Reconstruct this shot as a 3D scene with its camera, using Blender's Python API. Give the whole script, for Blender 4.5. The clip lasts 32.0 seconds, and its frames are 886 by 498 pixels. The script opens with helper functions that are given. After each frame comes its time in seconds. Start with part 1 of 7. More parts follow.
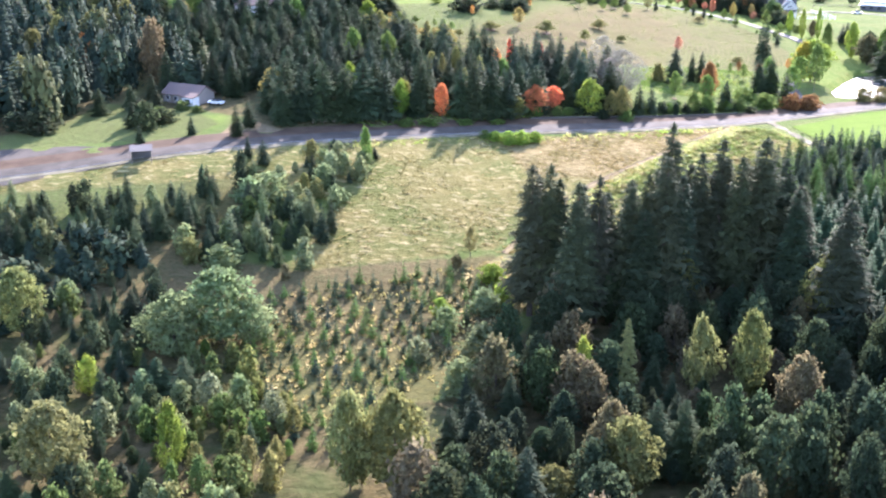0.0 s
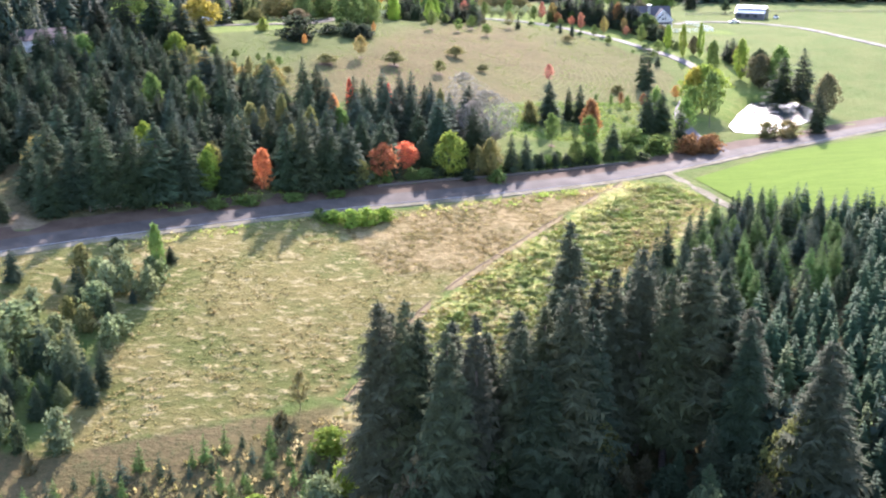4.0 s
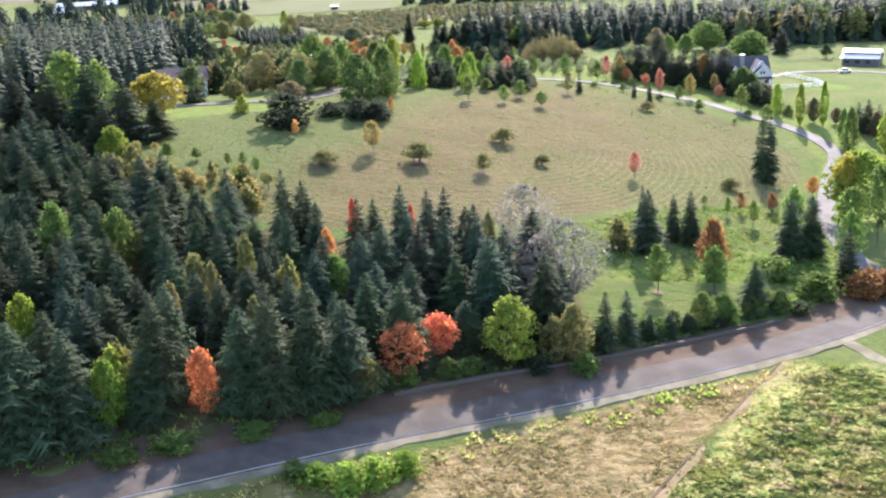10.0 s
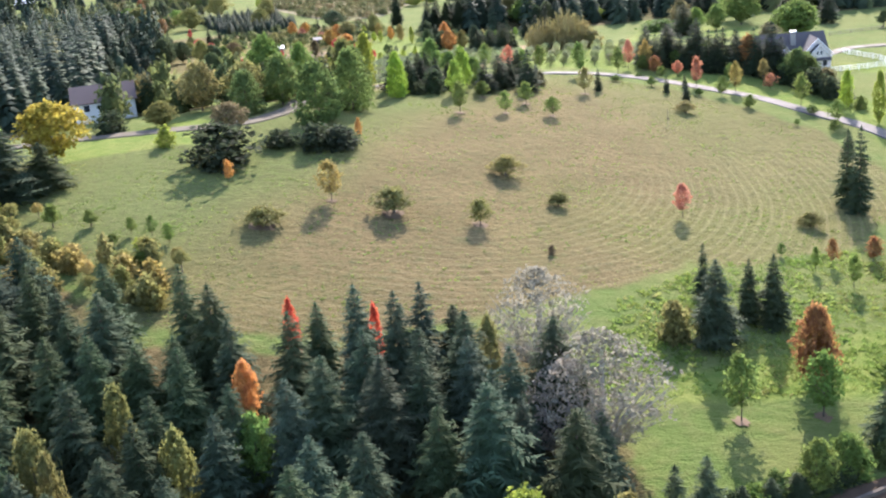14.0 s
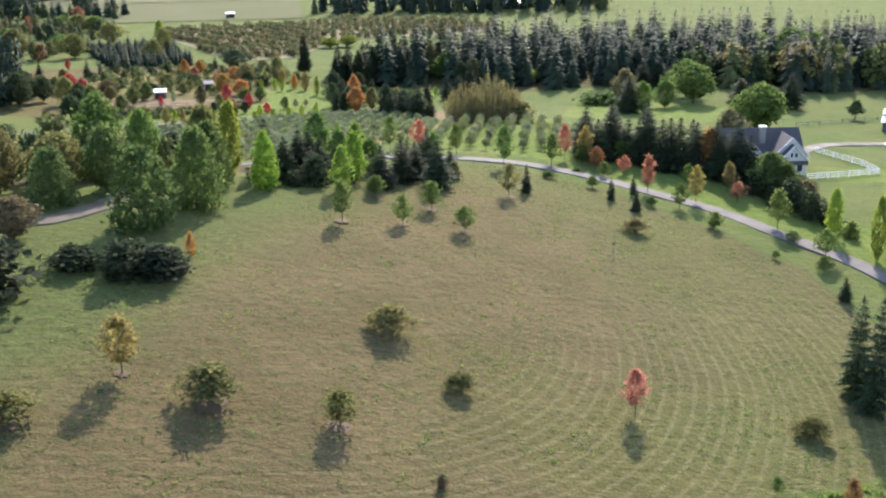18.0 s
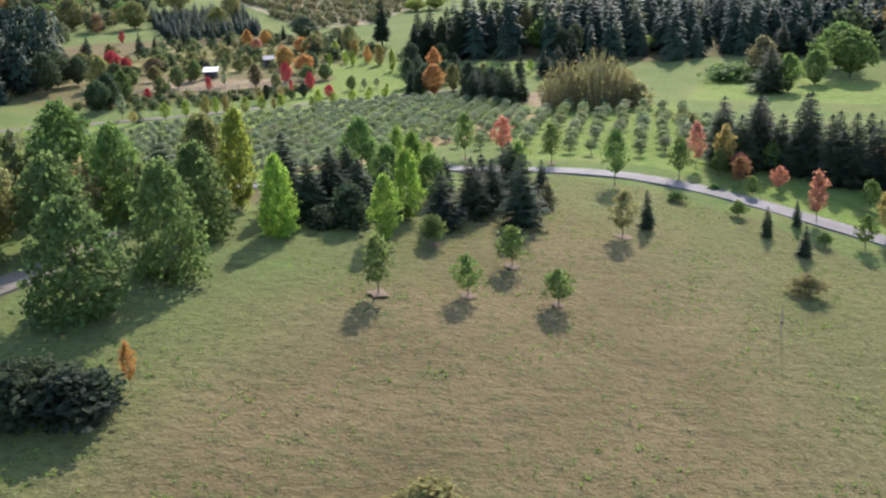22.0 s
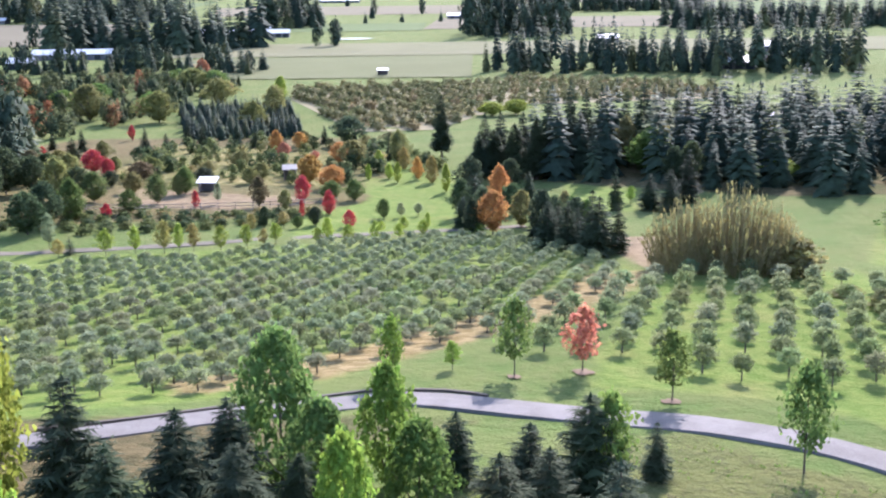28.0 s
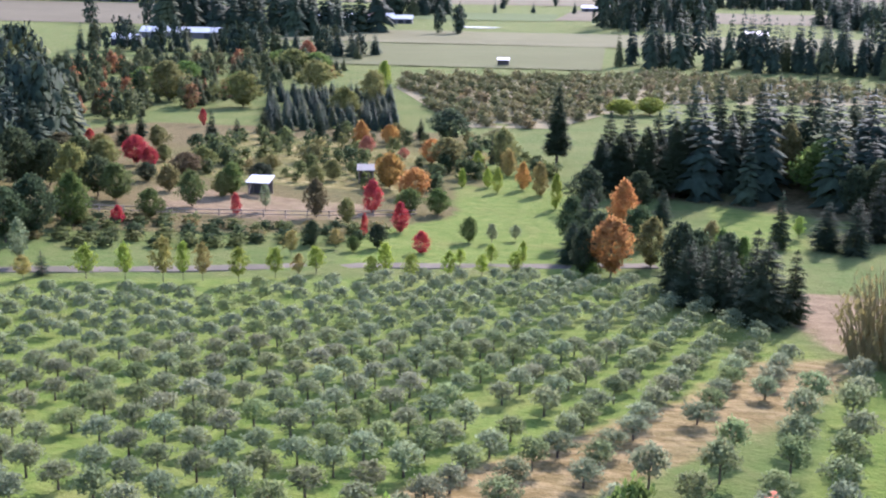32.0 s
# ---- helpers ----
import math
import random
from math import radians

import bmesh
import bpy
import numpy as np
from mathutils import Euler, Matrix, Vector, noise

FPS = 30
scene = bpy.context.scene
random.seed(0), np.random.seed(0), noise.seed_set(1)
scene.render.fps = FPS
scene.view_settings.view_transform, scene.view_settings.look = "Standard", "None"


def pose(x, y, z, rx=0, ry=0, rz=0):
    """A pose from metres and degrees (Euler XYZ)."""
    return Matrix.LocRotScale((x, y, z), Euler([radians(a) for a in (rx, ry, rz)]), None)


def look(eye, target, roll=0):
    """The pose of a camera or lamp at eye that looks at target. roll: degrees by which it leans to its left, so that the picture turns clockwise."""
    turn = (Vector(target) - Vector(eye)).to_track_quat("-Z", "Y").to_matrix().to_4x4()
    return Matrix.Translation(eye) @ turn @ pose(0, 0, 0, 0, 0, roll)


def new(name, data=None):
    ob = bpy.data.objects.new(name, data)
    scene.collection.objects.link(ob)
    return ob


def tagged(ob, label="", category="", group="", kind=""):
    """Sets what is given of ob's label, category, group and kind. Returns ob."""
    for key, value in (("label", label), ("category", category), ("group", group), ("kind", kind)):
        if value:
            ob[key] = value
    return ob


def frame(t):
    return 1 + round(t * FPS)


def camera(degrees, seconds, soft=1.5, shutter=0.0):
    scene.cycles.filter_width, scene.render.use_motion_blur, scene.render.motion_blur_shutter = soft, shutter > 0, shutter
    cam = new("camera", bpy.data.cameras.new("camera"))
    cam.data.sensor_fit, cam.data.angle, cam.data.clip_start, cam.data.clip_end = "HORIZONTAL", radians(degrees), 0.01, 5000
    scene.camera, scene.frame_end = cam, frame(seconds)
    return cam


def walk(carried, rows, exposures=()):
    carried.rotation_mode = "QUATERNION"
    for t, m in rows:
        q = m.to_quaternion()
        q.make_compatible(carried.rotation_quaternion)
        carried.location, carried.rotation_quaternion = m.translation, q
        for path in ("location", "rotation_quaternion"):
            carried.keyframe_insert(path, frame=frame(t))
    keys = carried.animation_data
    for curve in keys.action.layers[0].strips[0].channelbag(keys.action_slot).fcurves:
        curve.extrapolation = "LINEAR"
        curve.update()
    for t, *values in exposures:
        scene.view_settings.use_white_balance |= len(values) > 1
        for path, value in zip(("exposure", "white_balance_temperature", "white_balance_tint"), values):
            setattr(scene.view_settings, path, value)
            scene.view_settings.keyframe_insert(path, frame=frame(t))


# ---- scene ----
cam = camera(42.9, 32.0, 2.2)
METRES, EYE, TILT, LEAN, TURN = 450.0, 60.0, -18.2, 0.0, 0.0
ROWS = [
    (0.0, 0.0, 0.0, 0.0, 0.0, 0.0, -0.0),
    (0.5, 0.001, 0.0158, 0.0078, 2.48, 0.22, 0.71),
    (1.0, 0.0022, 0.0313, 0.0135, 5.1, 0.15, 1.13),
    (1.5, 0.0081, 0.0481, 0.0219, 5.01, -0.03, 0.94),
    (2.0, 0.0089, 0.0651, 0.0284, 2.96, -0.32, 2.66),
    (2.5, 0.0109, 0.0825, 0.0326, -1.5, -0.67, 4.19),
    (3.0, 0.0128, 0.0988, 0.0372, -4.21, -0.28, 3.58),
    (3.5, 0.0142, 0.1149, 0.0404, -5.12, 0.0, 2.87),
    (4.0, 0.0165, 0.1317, 0.0464, -6.87, -0.3, 2.96),
    (4.5, 0.0176, 0.1482, 0.0508, -8.58, 0.88, 2.99),
    (6.5, 0.0259, 0.2121, 0.0672, -7.82, -0.2, 2.23),
    (7.0, 0.0286, 0.2279, 0.0725, -7.46, -1.2, 2.09),
    (7.5, 0.0295, 0.2441, 0.0788, -7.06, 1.48, 2.45),
    (8.0, 0.0311, 0.2601, 0.0854, -4.7, 1.31, 1.93),
    (8.5, 0.0335, 0.2757, 0.0895, -4.17, 0.27, 2.46),
    (9.0, 0.0355, 0.2917, 0.0961, -5.71, 0.13, 2.95),
    (9.5, 0.0364, 0.3081, 0.0992, -7.13, 0.47, 4.15),
    (10.0, 0.0369, 0.3245, 0.1048, -5.16, 1.35, 4.26),
    (10.5, 0.039, 0.3402, 0.11, -3.31, 0.94, 4.67),
    (11.0, 0.0418, 0.3553, 0.1137, -3.53, 1.89, 5.44),
    (11.5, 0.0435, 0.3713, 0.1175, -3.8, 2.82, 5.65),
    (12.0, 0.0455, 0.3866, 0.1207, -2.87, 1.33, 5.07),
    (12.5, 0.0476, 0.4016, 0.1252, -0.42, 2.07, 5.52),
    (13.0, 0.051, 0.4166, 0.1295, 0.02, 1.24, 5.98),
    (13.5, 0.0554, 0.431, 0.1346, -0.58, 0.77, 6.01),
    (14.0, 0.0595, 0.4465, 0.1428, -4.58, -0.3, 6.74),
    (14.5, 0.0626, 0.4613, 0.1467, -6.64, -0.82, 6.18),
    (15.0, 0.0672, 0.4763, 0.1537, -10.78, -1.8, 6.8),
    (15.5, 0.0708, 0.4912, 0.1577, -15.91, -0.66, 8.05),
    (17.5, 0.0839, 0.5476, 0.1757, -12.33, 0.66, 4.5),
    (18.0, 0.0882, 0.5605, 0.1793, -8.57, 0.95, 3.49),
    (18.5, 0.093, 0.5738, 0.1829, -11.32, -0.38, 5.08),
    (19.0, 0.0946, 0.5888, 0.1865, -13.03, -0.7, 4.74),
    (19.5, 0.0988, 0.6023, 0.1907, -12.9, -1.19, 4.2),
    (20.0, 0.1006, 0.6167, 0.1943, -11.08, -1.7, 4.08),
    (20.5, 0.1035, 0.6301, 0.1981, -6.43, -0.56, 2.76),
    (21.0, 0.1063, 0.6436, 0.2014, -4.09, -0.75, 2.95),
    (21.5, 0.1085, 0.6578, 0.2058, -3.51, -1.24, 4.25),
    (22.0, 0.1115, 0.6718, 0.2086, -3.23, -1.03, 3.63),
    (22.5, 0.1144, 0.6861, 0.2116, -4.83, -1.91, 3.75),
    (23.0, 0.1167, 0.7008, 0.2145, -8.64, -1.17, 4.84),
    (23.5, 0.1185, 0.7153, 0.2164, -10.49, 1.69, 5.09),
    (24.0, 0.1208, 0.7294, 0.2189, -9.27, 2.18, 4.05),
    (24.5, 0.1228, 0.7429, 0.221, -5.03, 2.96, 2.35),
    (25.0, 0.1247, 0.7569, 0.2239, -0.48, 1.94, 0.21),
    (25.5, 0.1273, 0.7704, 0.2274, 3.03, 3.47, -2.13),
    (26.0, 0.129, 0.7846, 0.2306, 1.73, 3.22, -0.21),
    (26.5, 0.1299, 0.7988, 0.2331, 0.44, 4.15, 0.68),
    (28.5, 0.1335, 0.8507, 0.2423, 1.76, 4.43, 0.35),
    (29.0, 0.1346, 0.8641, 0.245, 2.7, 5.08, 0.15),
    (29.5, 0.1357, 0.8775, 0.2489, 3.35, 5.43, -0.5),
    (30.0, 0.1359, 0.8902, 0.2515, 4.3, 5.05, -1.36),
    (30.5, 0.1361, 0.9029, 0.2538, 5.68, 5.22, -2.14),
    (31.0, 0.1365, 0.9155, 0.2561, 7.2, 4.81, -2.96),
    (31.5, 0.1367, 0.928, 0.2575, 7.52, 4.11, -3.36),
    (32.0, 0.1367, 0.9406, 0.2599, 7.05, 3.91, -3.21),
]
walk(cam, [(t, pose(0, 0, EYE, TILT, LEAN, TURN) @ pose(METRES * x, METRES * y, METRES * z, 90 + pitch, roll, yaw)) for t, x, y, z, yaw, pitch, roll in ROWS], ((0, 2.6, 5850, 25), (4, 2.35, 6050, 27), (7, 2.1, 6200, 23), (9, 2.1, 6200, 21), (12.5, 2.25, 6250, 22), (15, 2.0, 6400, 19), (19, 1.55, 6250, 17), (23, 1.55, 6050, 18), (26, 1.85, 5850, 23), (29, 1.98, 5700, 26), (32, 1.7, 5750, 30)))

# ---------------------------------------------------------------- light
SUN_AZ, SUN_EL = 19.0, 32.0          # degrees east of the flight line, degrees up
world = bpy.data.worlds.new("sky")
scene.world = world
world.use_nodes = True
wn = world.node_tree
sky = wn.nodes.new("ShaderNodeTexSky")
sky.sky_type = "NISHITA"
sky.sun_disc = False
sky.sun_elevation = radians(SUN_EL)
sky.sun_rotation = radians(SUN_AZ)
sky.altitude = 100
sky.dust_density = 1.0
wn.links.new(sky.outputs[0], wn.nodes["Background"].inputs[0])
wn.nodes["Background"].inputs[1].default_value = 0.148
sun = new("sun", bpy.data.lights.new("sun", "SUN"))
sun.data.energy = 3.5
sun.data.angle = radians(0.6)
sun.data.color = (1.0, 0.92, 0.82)
toward = Vector((math.sin(radians(SUN_AZ)) * math.cos(radians(SUN_EL)), math.cos(radians(SUN_AZ)) * math.cos(radians(SUN_EL)), math.sin(radians(SUN_EL))))
sun.matrix_world = look(Vector((0, 300, 200)) + toward * 300, (0, 300, 200))

# ---------------------------------------------------------------- materials
class Mat:
    """A node material under construction."""

    def __init__(self, name, rough=0.85):
        self.m = bpy.data.materials.new(name)
        self.m.use_nodes = True
        self.t = self.m.node_tree
        self.b = self.t.nodes["Principled BSDF"]
        self.b.inputs["Roughness"].default_value = rough
        self.b.inputs["Specular IOR Level"].default_value = 0.25
        self.pos = self.t.nodes.new("ShaderNodeNewGeometry").outputs["Position"]

    def put(self, value, socket):
        if isinstance(value, (int, float)):
            socket.default_value = value
        elif isinstance(value, tuple):
            socket.default_value = (*value, 1.0)[:len(socket.default_value)]
        else:
            self.t.links.new(value, socket)

    def noise(self, scale, detail=3.0, stretch=None, turn=0.0, rough=0.55, vec=None):
        v = vec or self.pos
        if stretch:
            mp = self.t.nodes.new("ShaderNodeMapping")
            mp.inputs["Scale"].default_value = stretch
            mp.inputs["Rotation"].default_value = (0, 0, radians(turn))
            self.t.links.new(v, mp.inputs["Vector"])
            v = mp.outputs[0]
        n = self.t.nodes.new("ShaderNodeTexNoise")
        self.t.links.new(v, n.inputs["Vector"])
        n.inputs["Scale"].default_value = scale
        n.inputs["Detail"].default_value = detail
        n.inputs["Roughness"].default_value = rough
        return n.outputs["Fac"]

    def steps(self, value, low, high, to_low=0.0, to_high=1.0):
        n = self.t.nodes.new("ShaderNodeMapRange")
        n.interpolation_type = "SMOOTHSTEP"
        self.put(value, n.inputs[0])
        for k, x in enumerate((low, high, to_low, to_high)):
            n.inputs[k + 1].default_value = x
        return n.outputs[0]

    def calc(self, op, a, b=0.0):
        n = self.t.nodes.new("ShaderNodeMath")
        n.operation = op
        self.put(a, n.inputs[0])
        self.put(b, n.inputs[1])
        return n.outputs[0]

    def mix(self, fac, a, b, mode="MIX"):
        n = self.t.nodes.new("ShaderNodeMix")
        n.data_type = "RGBA"
        n.blend_type = mode
        self.put(fac, n.inputs[0])
        self.put(a, n.inputs[6])
        self.put(b, n.inputs[7])
        return n.outputs[2]

    def attr(self, name):
        n = self.t.nodes.new("ShaderNodeAttribute")
        n.attribute_name = name
        return n.outputs["Fac"]

    def bump(self, height, strength, distance):
        n = self.t.nodes.new("ShaderNodeBump")
        n.inputs["Strength"].default_value = strength
        n.inputs["Distance"].default_value = distance
        self.t.links.new(height, n.inputs["Height"])
        self.t.links.new(n.outputs[0], self.b.inputs["Normal"])

    def sheen(self, weight):
        """The bright nap of grass blades seen against the light."""
        self.b.inputs["Sheen Weight"].default_value = weight
        self.b.inputs["Sheen Roughness"].default_value = 0.45
        self.b.inputs["Sheen Tint"].default_value = (1.0, 0.88, 0.45, 1.0)

    def color(self, c):
        self.put(c, self.b.inputs["Base Color"])
        return self


def plain(name, rgb, rough=0.7, vary=0.25, scale=1.5, metal=0.0, dirt=(0.12, 0.10, 0.08)):
    """Paint, roofing, timber and the like: a colour with weathering at two scales."""
    k = Mat(name, rough)
    k.b.inputs["Metallic"].default_value = metal
    big, fine = k.noise(scale * 0.3, 4), k.noise(scale * 6, 3)
    c = k.mix(k.steps(big, 0.45, 0.75, 0, vary), rgb, dirt)
    c = k.mix(k.steps(fine, 0.3, 0.7, 0, vary * 0.6), c, tuple(x * 0.7 for x in rgb))
    k.color(c)
    k.bump(fine, 0.2, 0.02)
    return k.m


def foliage(name, through_light=0.5, tone=None):
    """Leaves: the tree's own colour, varied leaf by leaf and over the crown, part of the light passing through."""
    k = Mat(name, 0.7)
    k.b.inputs["Specular IOR Level"].default_value = 0.04
    info = k.t.nodes.new("ShaderNodeObjectInfo")
    island = k.t.nodes.new("ShaderNodeNewGeometry").outputs["Random Per Island"]
    if tone is None:
        base = k.mix(k.steps(info.outputs["Random"], 0, 1, 0, 0.22), info.outputs["Color"], (0.10, 0.12, 0.03))
    else:
        base = k.mix(k.steps(k.attr("tone"), 0.1, 0.75), tone[0], tone[1])
        base = k.mix(k.steps(k.attr("tone"), 0.86, 0.95), base, tone[2])
    fine = k.noise(1.1, 3)
    c = k.mix(k.steps(fine, 0.3, 0.7, 0.55, 0.0), base, k.mix(1.0, base, (0.45, 0.5, 0.5), "MULTIPLY"))
    hs = k.t.nodes.new("ShaderNodeHueSaturation")
    k.put(k.steps(island, 0, 1, 0.84, 1.16), hs.inputs["Value"])
    k.put(k.steps(fine, 0.2, 0.8, 0.485, 0.515), hs.inputs["Hue"])
    k.put(c, hs.inputs["Color"])
    c = hs.outputs[0]
    k.color(c)
    tr = k.t.nodes.new("ShaderNodeBsdfTranslucent")
    k.put(c, tr.inputs["Color"])
    ms = k.t.nodes.new("ShaderNodeMixShader")
    ms.inputs[0].default_value = through_light
    k.t.links.new(k.b.outputs[0], ms.inputs[1])
    k.t.links.new(tr.outputs[0], ms.inputs[2])
    k.t.links.new(ms.outputs[0], k.t.nodes["Material Output"].inputs["Surface"])
    return k.m


def bark_material():
    k = Mat("bark", 0.9)
    n = k.noise(3, 4, (6, 6, 1))
    k.color(k.mix(k.steps(n, 0.3, 0.7), (0.045, 0.036, 0.028), (0.15, 0.12, 0.095)))
    k.bump(n, 0.5, 0.05)
    return k.m


def ground_material():
    """Turf, hay stubble, mown meadow, bare soil and forest litter, blended by how the land is used."""
    k = Mat("land", 1.0)
    k.b.inputs["Specular IOR Level"].default_value = 0.03
    k.sheen(0.1)
    wide, mid, fine, grit = k.noise(0.012, 4), k.noise(0.09, 5), k.noise(0.55, 5), k.noise(3.2, 4)
    ragged = k.calc("ADD", k.calc("MULTIPLY", k.calc("SUBTRACT", mid, 0.5), 0.9), k.calc("MULTIPLY", k.calc("SUBTRACT", fine, 0.5), 0.5))

    def zone(under, name, over):
        a = k.attr(name)
        edge = k.calc("MULTIPLY", k.calc("MULTIPLY", a, k.calc("SUBTRACT", 1.0, a)), 4.0)
        return k.mix(k.steps(k.calc("ADD", a, k.calc("MULTIPLY", ragged, edge)), 0.3, 0.7), under, over)

    pasture = k.mix(k.steps(mid, 0.35, 0.65), (0.064, 0.104, 0.024), (0.096, 0.118, 0.034))
    pasture = k.mix(k.steps(fine, 0.4, 0.75, 0, 0.45), pasture, (0.118, 0.122, 0.047))
    lawn = k.mix(k.steps(fine, 0.3, 0.7), (0.076, 0.128, 0.021), (0.125, 0.162, 0.037))
    lawn = k.mix(k.steps(mid, 0.5, 0.75, 0, 0.45), lawn, (0.165, 0.148, 0.055))
    # the hill meadow, cut in curving swaths
    mp = k.t.nodes.new("ShaderNodeMapping")
    mp.inputs["Location"].default_value = (-40, -392, 0)
    k.t.links.new(k.pos, mp.inputs["Vector"])
    wv = k.t.nodes.new("ShaderNodeTexWave")
    wv.wave_type, wv.rings_direction = "RINGS", "Z"
    wv.inputs["Scale"].default_value = 0.19
    wv.inputs["Distortion"].default_value = 2.6
    wv.inputs["Detail"].default_value = 2.0
    wv.inputs["Detail Scale"].default_value = 0.35
    k.t.links.new(mp.outputs[0], wv.inputs["Vector"])
    split = k.t.nodes.new("ShaderNodeSeparateXYZ")
    k.t.links.new(k.pos, split.inputs[0])
    swath = k.calc("MULTIPLY", k.steps(split.outputs[1], 318, 330), k.calc("MULTIPLY", k.steps(wv.outputs["Fac"], 0.62, 0.95), k.steps(k.calc("ADD", k.calc("SUBTRACT", k.calc("MULTIPLY", split.outputs[0], 0.6), k.calc("MULTIPLY", split.outputs[1], 0.8)), k.calc("MULTIPLY", k.noise(0.03, 2), 24.0)), -258, -240)))
    meadow = k.mix(k.steps(mid, 0.3, 0.7), (0.088, 0.068, 0.031), (0.120, 0.090, 0.043))
    meadow = k.mix(k.steps(wide, 0.44, 0.6, 0, 0.45), meadow, (0.084, 0.100, 0.024))
    meadow = k.mix(k.steps(k.calc("ADD", split.outputs[0], k.calc("MULTIPLY", wide, 60.0)), 100, 122, 0, 0.4), meadow, (0.085, 0.108, 0.030))
    side = k.calc("SUBTRACT", k.calc("MULTIPLY", split.outputs[1], 0.5), split.outputs[0])
    edge_green = k.calc("MULTIPLY", k.steps(k.calc("ADD", side, k.calc("MULTIPLY", wide, 40.0)), 172, 200, 0, 0.8), k.steps(split.outputs[1], 470, 500, 1, 0))
    meadow = k.mix(edge_green, meadow, (0.066, 0.100, 0.026))
    meadow = k.mix(k.steps(fine, 0.5, 0.72, 0, 0.6), meadow, (0.062, 0.072, 0.027))
    meadow = k.mix(k.steps(grit, 0.56, 0.72, 0, 0.5), meadow, (0.190, 0.154, 0.072))
    meadow = k.mix(k.steps(k.noise(1.3, 6, None, 0, 0.75), 0.5, 0.62, 0, 0.75), meadow, (0.048, 0.050, 0.020))
    meadow = k.mix(k.calc("MULTIPLY", swath, k.steps(grit, 0.36, 0.62, 0.05, 0.36)), meadow, (0.21, 0.178, 0.10))
    # hay stubble lying in ragged windrows
    row = k.noise(0.55, 5, (0.8, 1.7, 1), -12, 0.7)
    hay = k.mix(k.steps(mid, 0.40, 0.62), (0.086, 0.094, 0.026), (0.142, 0.120, 0.042))
    hay = k.mix(k.steps(row, 0.52, 0.64), hay, (0.286, 0.235, 0.114))
    stubble = k.mix(k.steps(row, 0.42, 0.6), (0.139, 0.102, 0.041), (0.260, 0.197, 0.097))
    stubble = k.mix(k.steps(mid, 0.5, 0.7, 0, 0.6), stubble, (0.134, 0.122, 0.050))
    stubble = k.mix(k.steps(grit, 0.52, 0.7, 0, 0.4), stubble, (0.109, 0.084, 0.046))
    rough = k.mix(k.steps(fine, 0.35, 0.6), (0.19, 0.23, 0.056), (0.30, 0.275, 0.098))
    rough = k.mix(k.steps(mid, 0.45, 0.62, 0, 0.75), rough, (0.26, 0.205, 0.105))
    soil = k.mix(k.steps(fine, 0.35, 0.65), (0.14, 0.102, 0.062), (0.20, 0.148, 0.09))
    soil = k.mix(k.steps(mid, 0.5, 0.65, 0, 0.5), soil, (0.131, 0.126, 0.044))
    litter = k.mix(k.steps(fine, 0.35, 0.65), (0.042, 0.037, 0.016), (0.100, 0.078, 0.037))
    litter = k.mix(k.steps(mid, 0.45, 0.65, 0, 0.7), litter, (0.046, 0.063, 0.019))
    c = pasture
    for name, over in (("lawn", lawn), ("meadow", meadow), ("hay", hay), ("stubble", stubble), ("rough", rough), ("soil", soil), ("litter", litter)):
        c = zone(c, name, over)
    k.color(c)
    k.bump(k.calc("ADD", k.calc("ADD", fine, k.calc("MULTIPLY", grit, 0.45)), k.calc("MULTIPLY", row, 0.8)), 0.65, 0.55)
    return k.m


def field_material(name, one, two, turn=0.0, scale=0.2):
    """A far field: two colours in drilled or mown streaks."""
    k = Mat(name, 1.0)
    k.b.inputs["Specular IOR Level"].default_value = 0.03
    k.sheen(0.1)
    streak, blot, fine = k.noise(scale, 3, (0.15, 2.0, 1), turn), k.noise(0.015, 4), k.noise(1.2, 4)
    c = k.mix(k.steps(streak, 0.35, 0.65), one, two)
    c = k.mix(k.steps(blot, 0.45, 0.7, 0, 0.5), c, tuple(0.5 * (a + b) * 0.75 for a, b in zip(one, two)))
    c = k.mix(k.steps(fine, 0.45, 0.7, 0, 0.3), c, two)
    k.color(c)
    k.bump(fine, 0.4, 0.2)
    return k.m


def road_material(name, one, two, rough=0.95, gloss=0.1):
    k = Mat(name, rough)
    k.b.inputs["Specular IOR Level"].default_value = gloss
    n, fine = k.noise(0.25, 5), k.noise(8, 3)
    c = k.mix(k.steps(n, 0.35, 0.68), one, two)
    k.color(k.mix(k.steps(fine, 0.4, 0.7, 0, 0.3), c, tuple(x * 1.5 for x in two)))
    k.bump(fine, 0.2, 0.02)
    return k.m


def water_material():
    k = Mat("pond_water", 0.27)
    k.color((0.03, 0.04, 0.035))
    k.b.inputs["Specular IOR Level"].default_value = 0.7
    k.bump(k.noise(1.2, 3), 0.12, 0.05)
    return k.m


LEAF = foliage("leaves", 0.55)
NEEDLE = foliage("needles", 0.36)
WOODS = foliage("woodland_leaves", 0.18, ((0.040, 0.060, 0.041), (0.056, 0.080, 0.047), (0.10, 0.11, 0.046)))
PLANTING = foliage("planting_needles", 0.16, ((0.046, 0.080, 0.040), (0.062, 0.102, 0.047), (0.090, 0.12, 0.046)))
GARDEN = foliage("garden_leaves", 0.45, ((0.06, 0.085, 0.044), (0.115, 0.13, 0.056), (0.34, 0.15, 0.07)))
SCRUB = foliage("scrub_leaves", 0.55, ((0.066, 0.096, 0.044), (0.135, 0.16, 0.056), (0.24, 0.20, 0.08)))
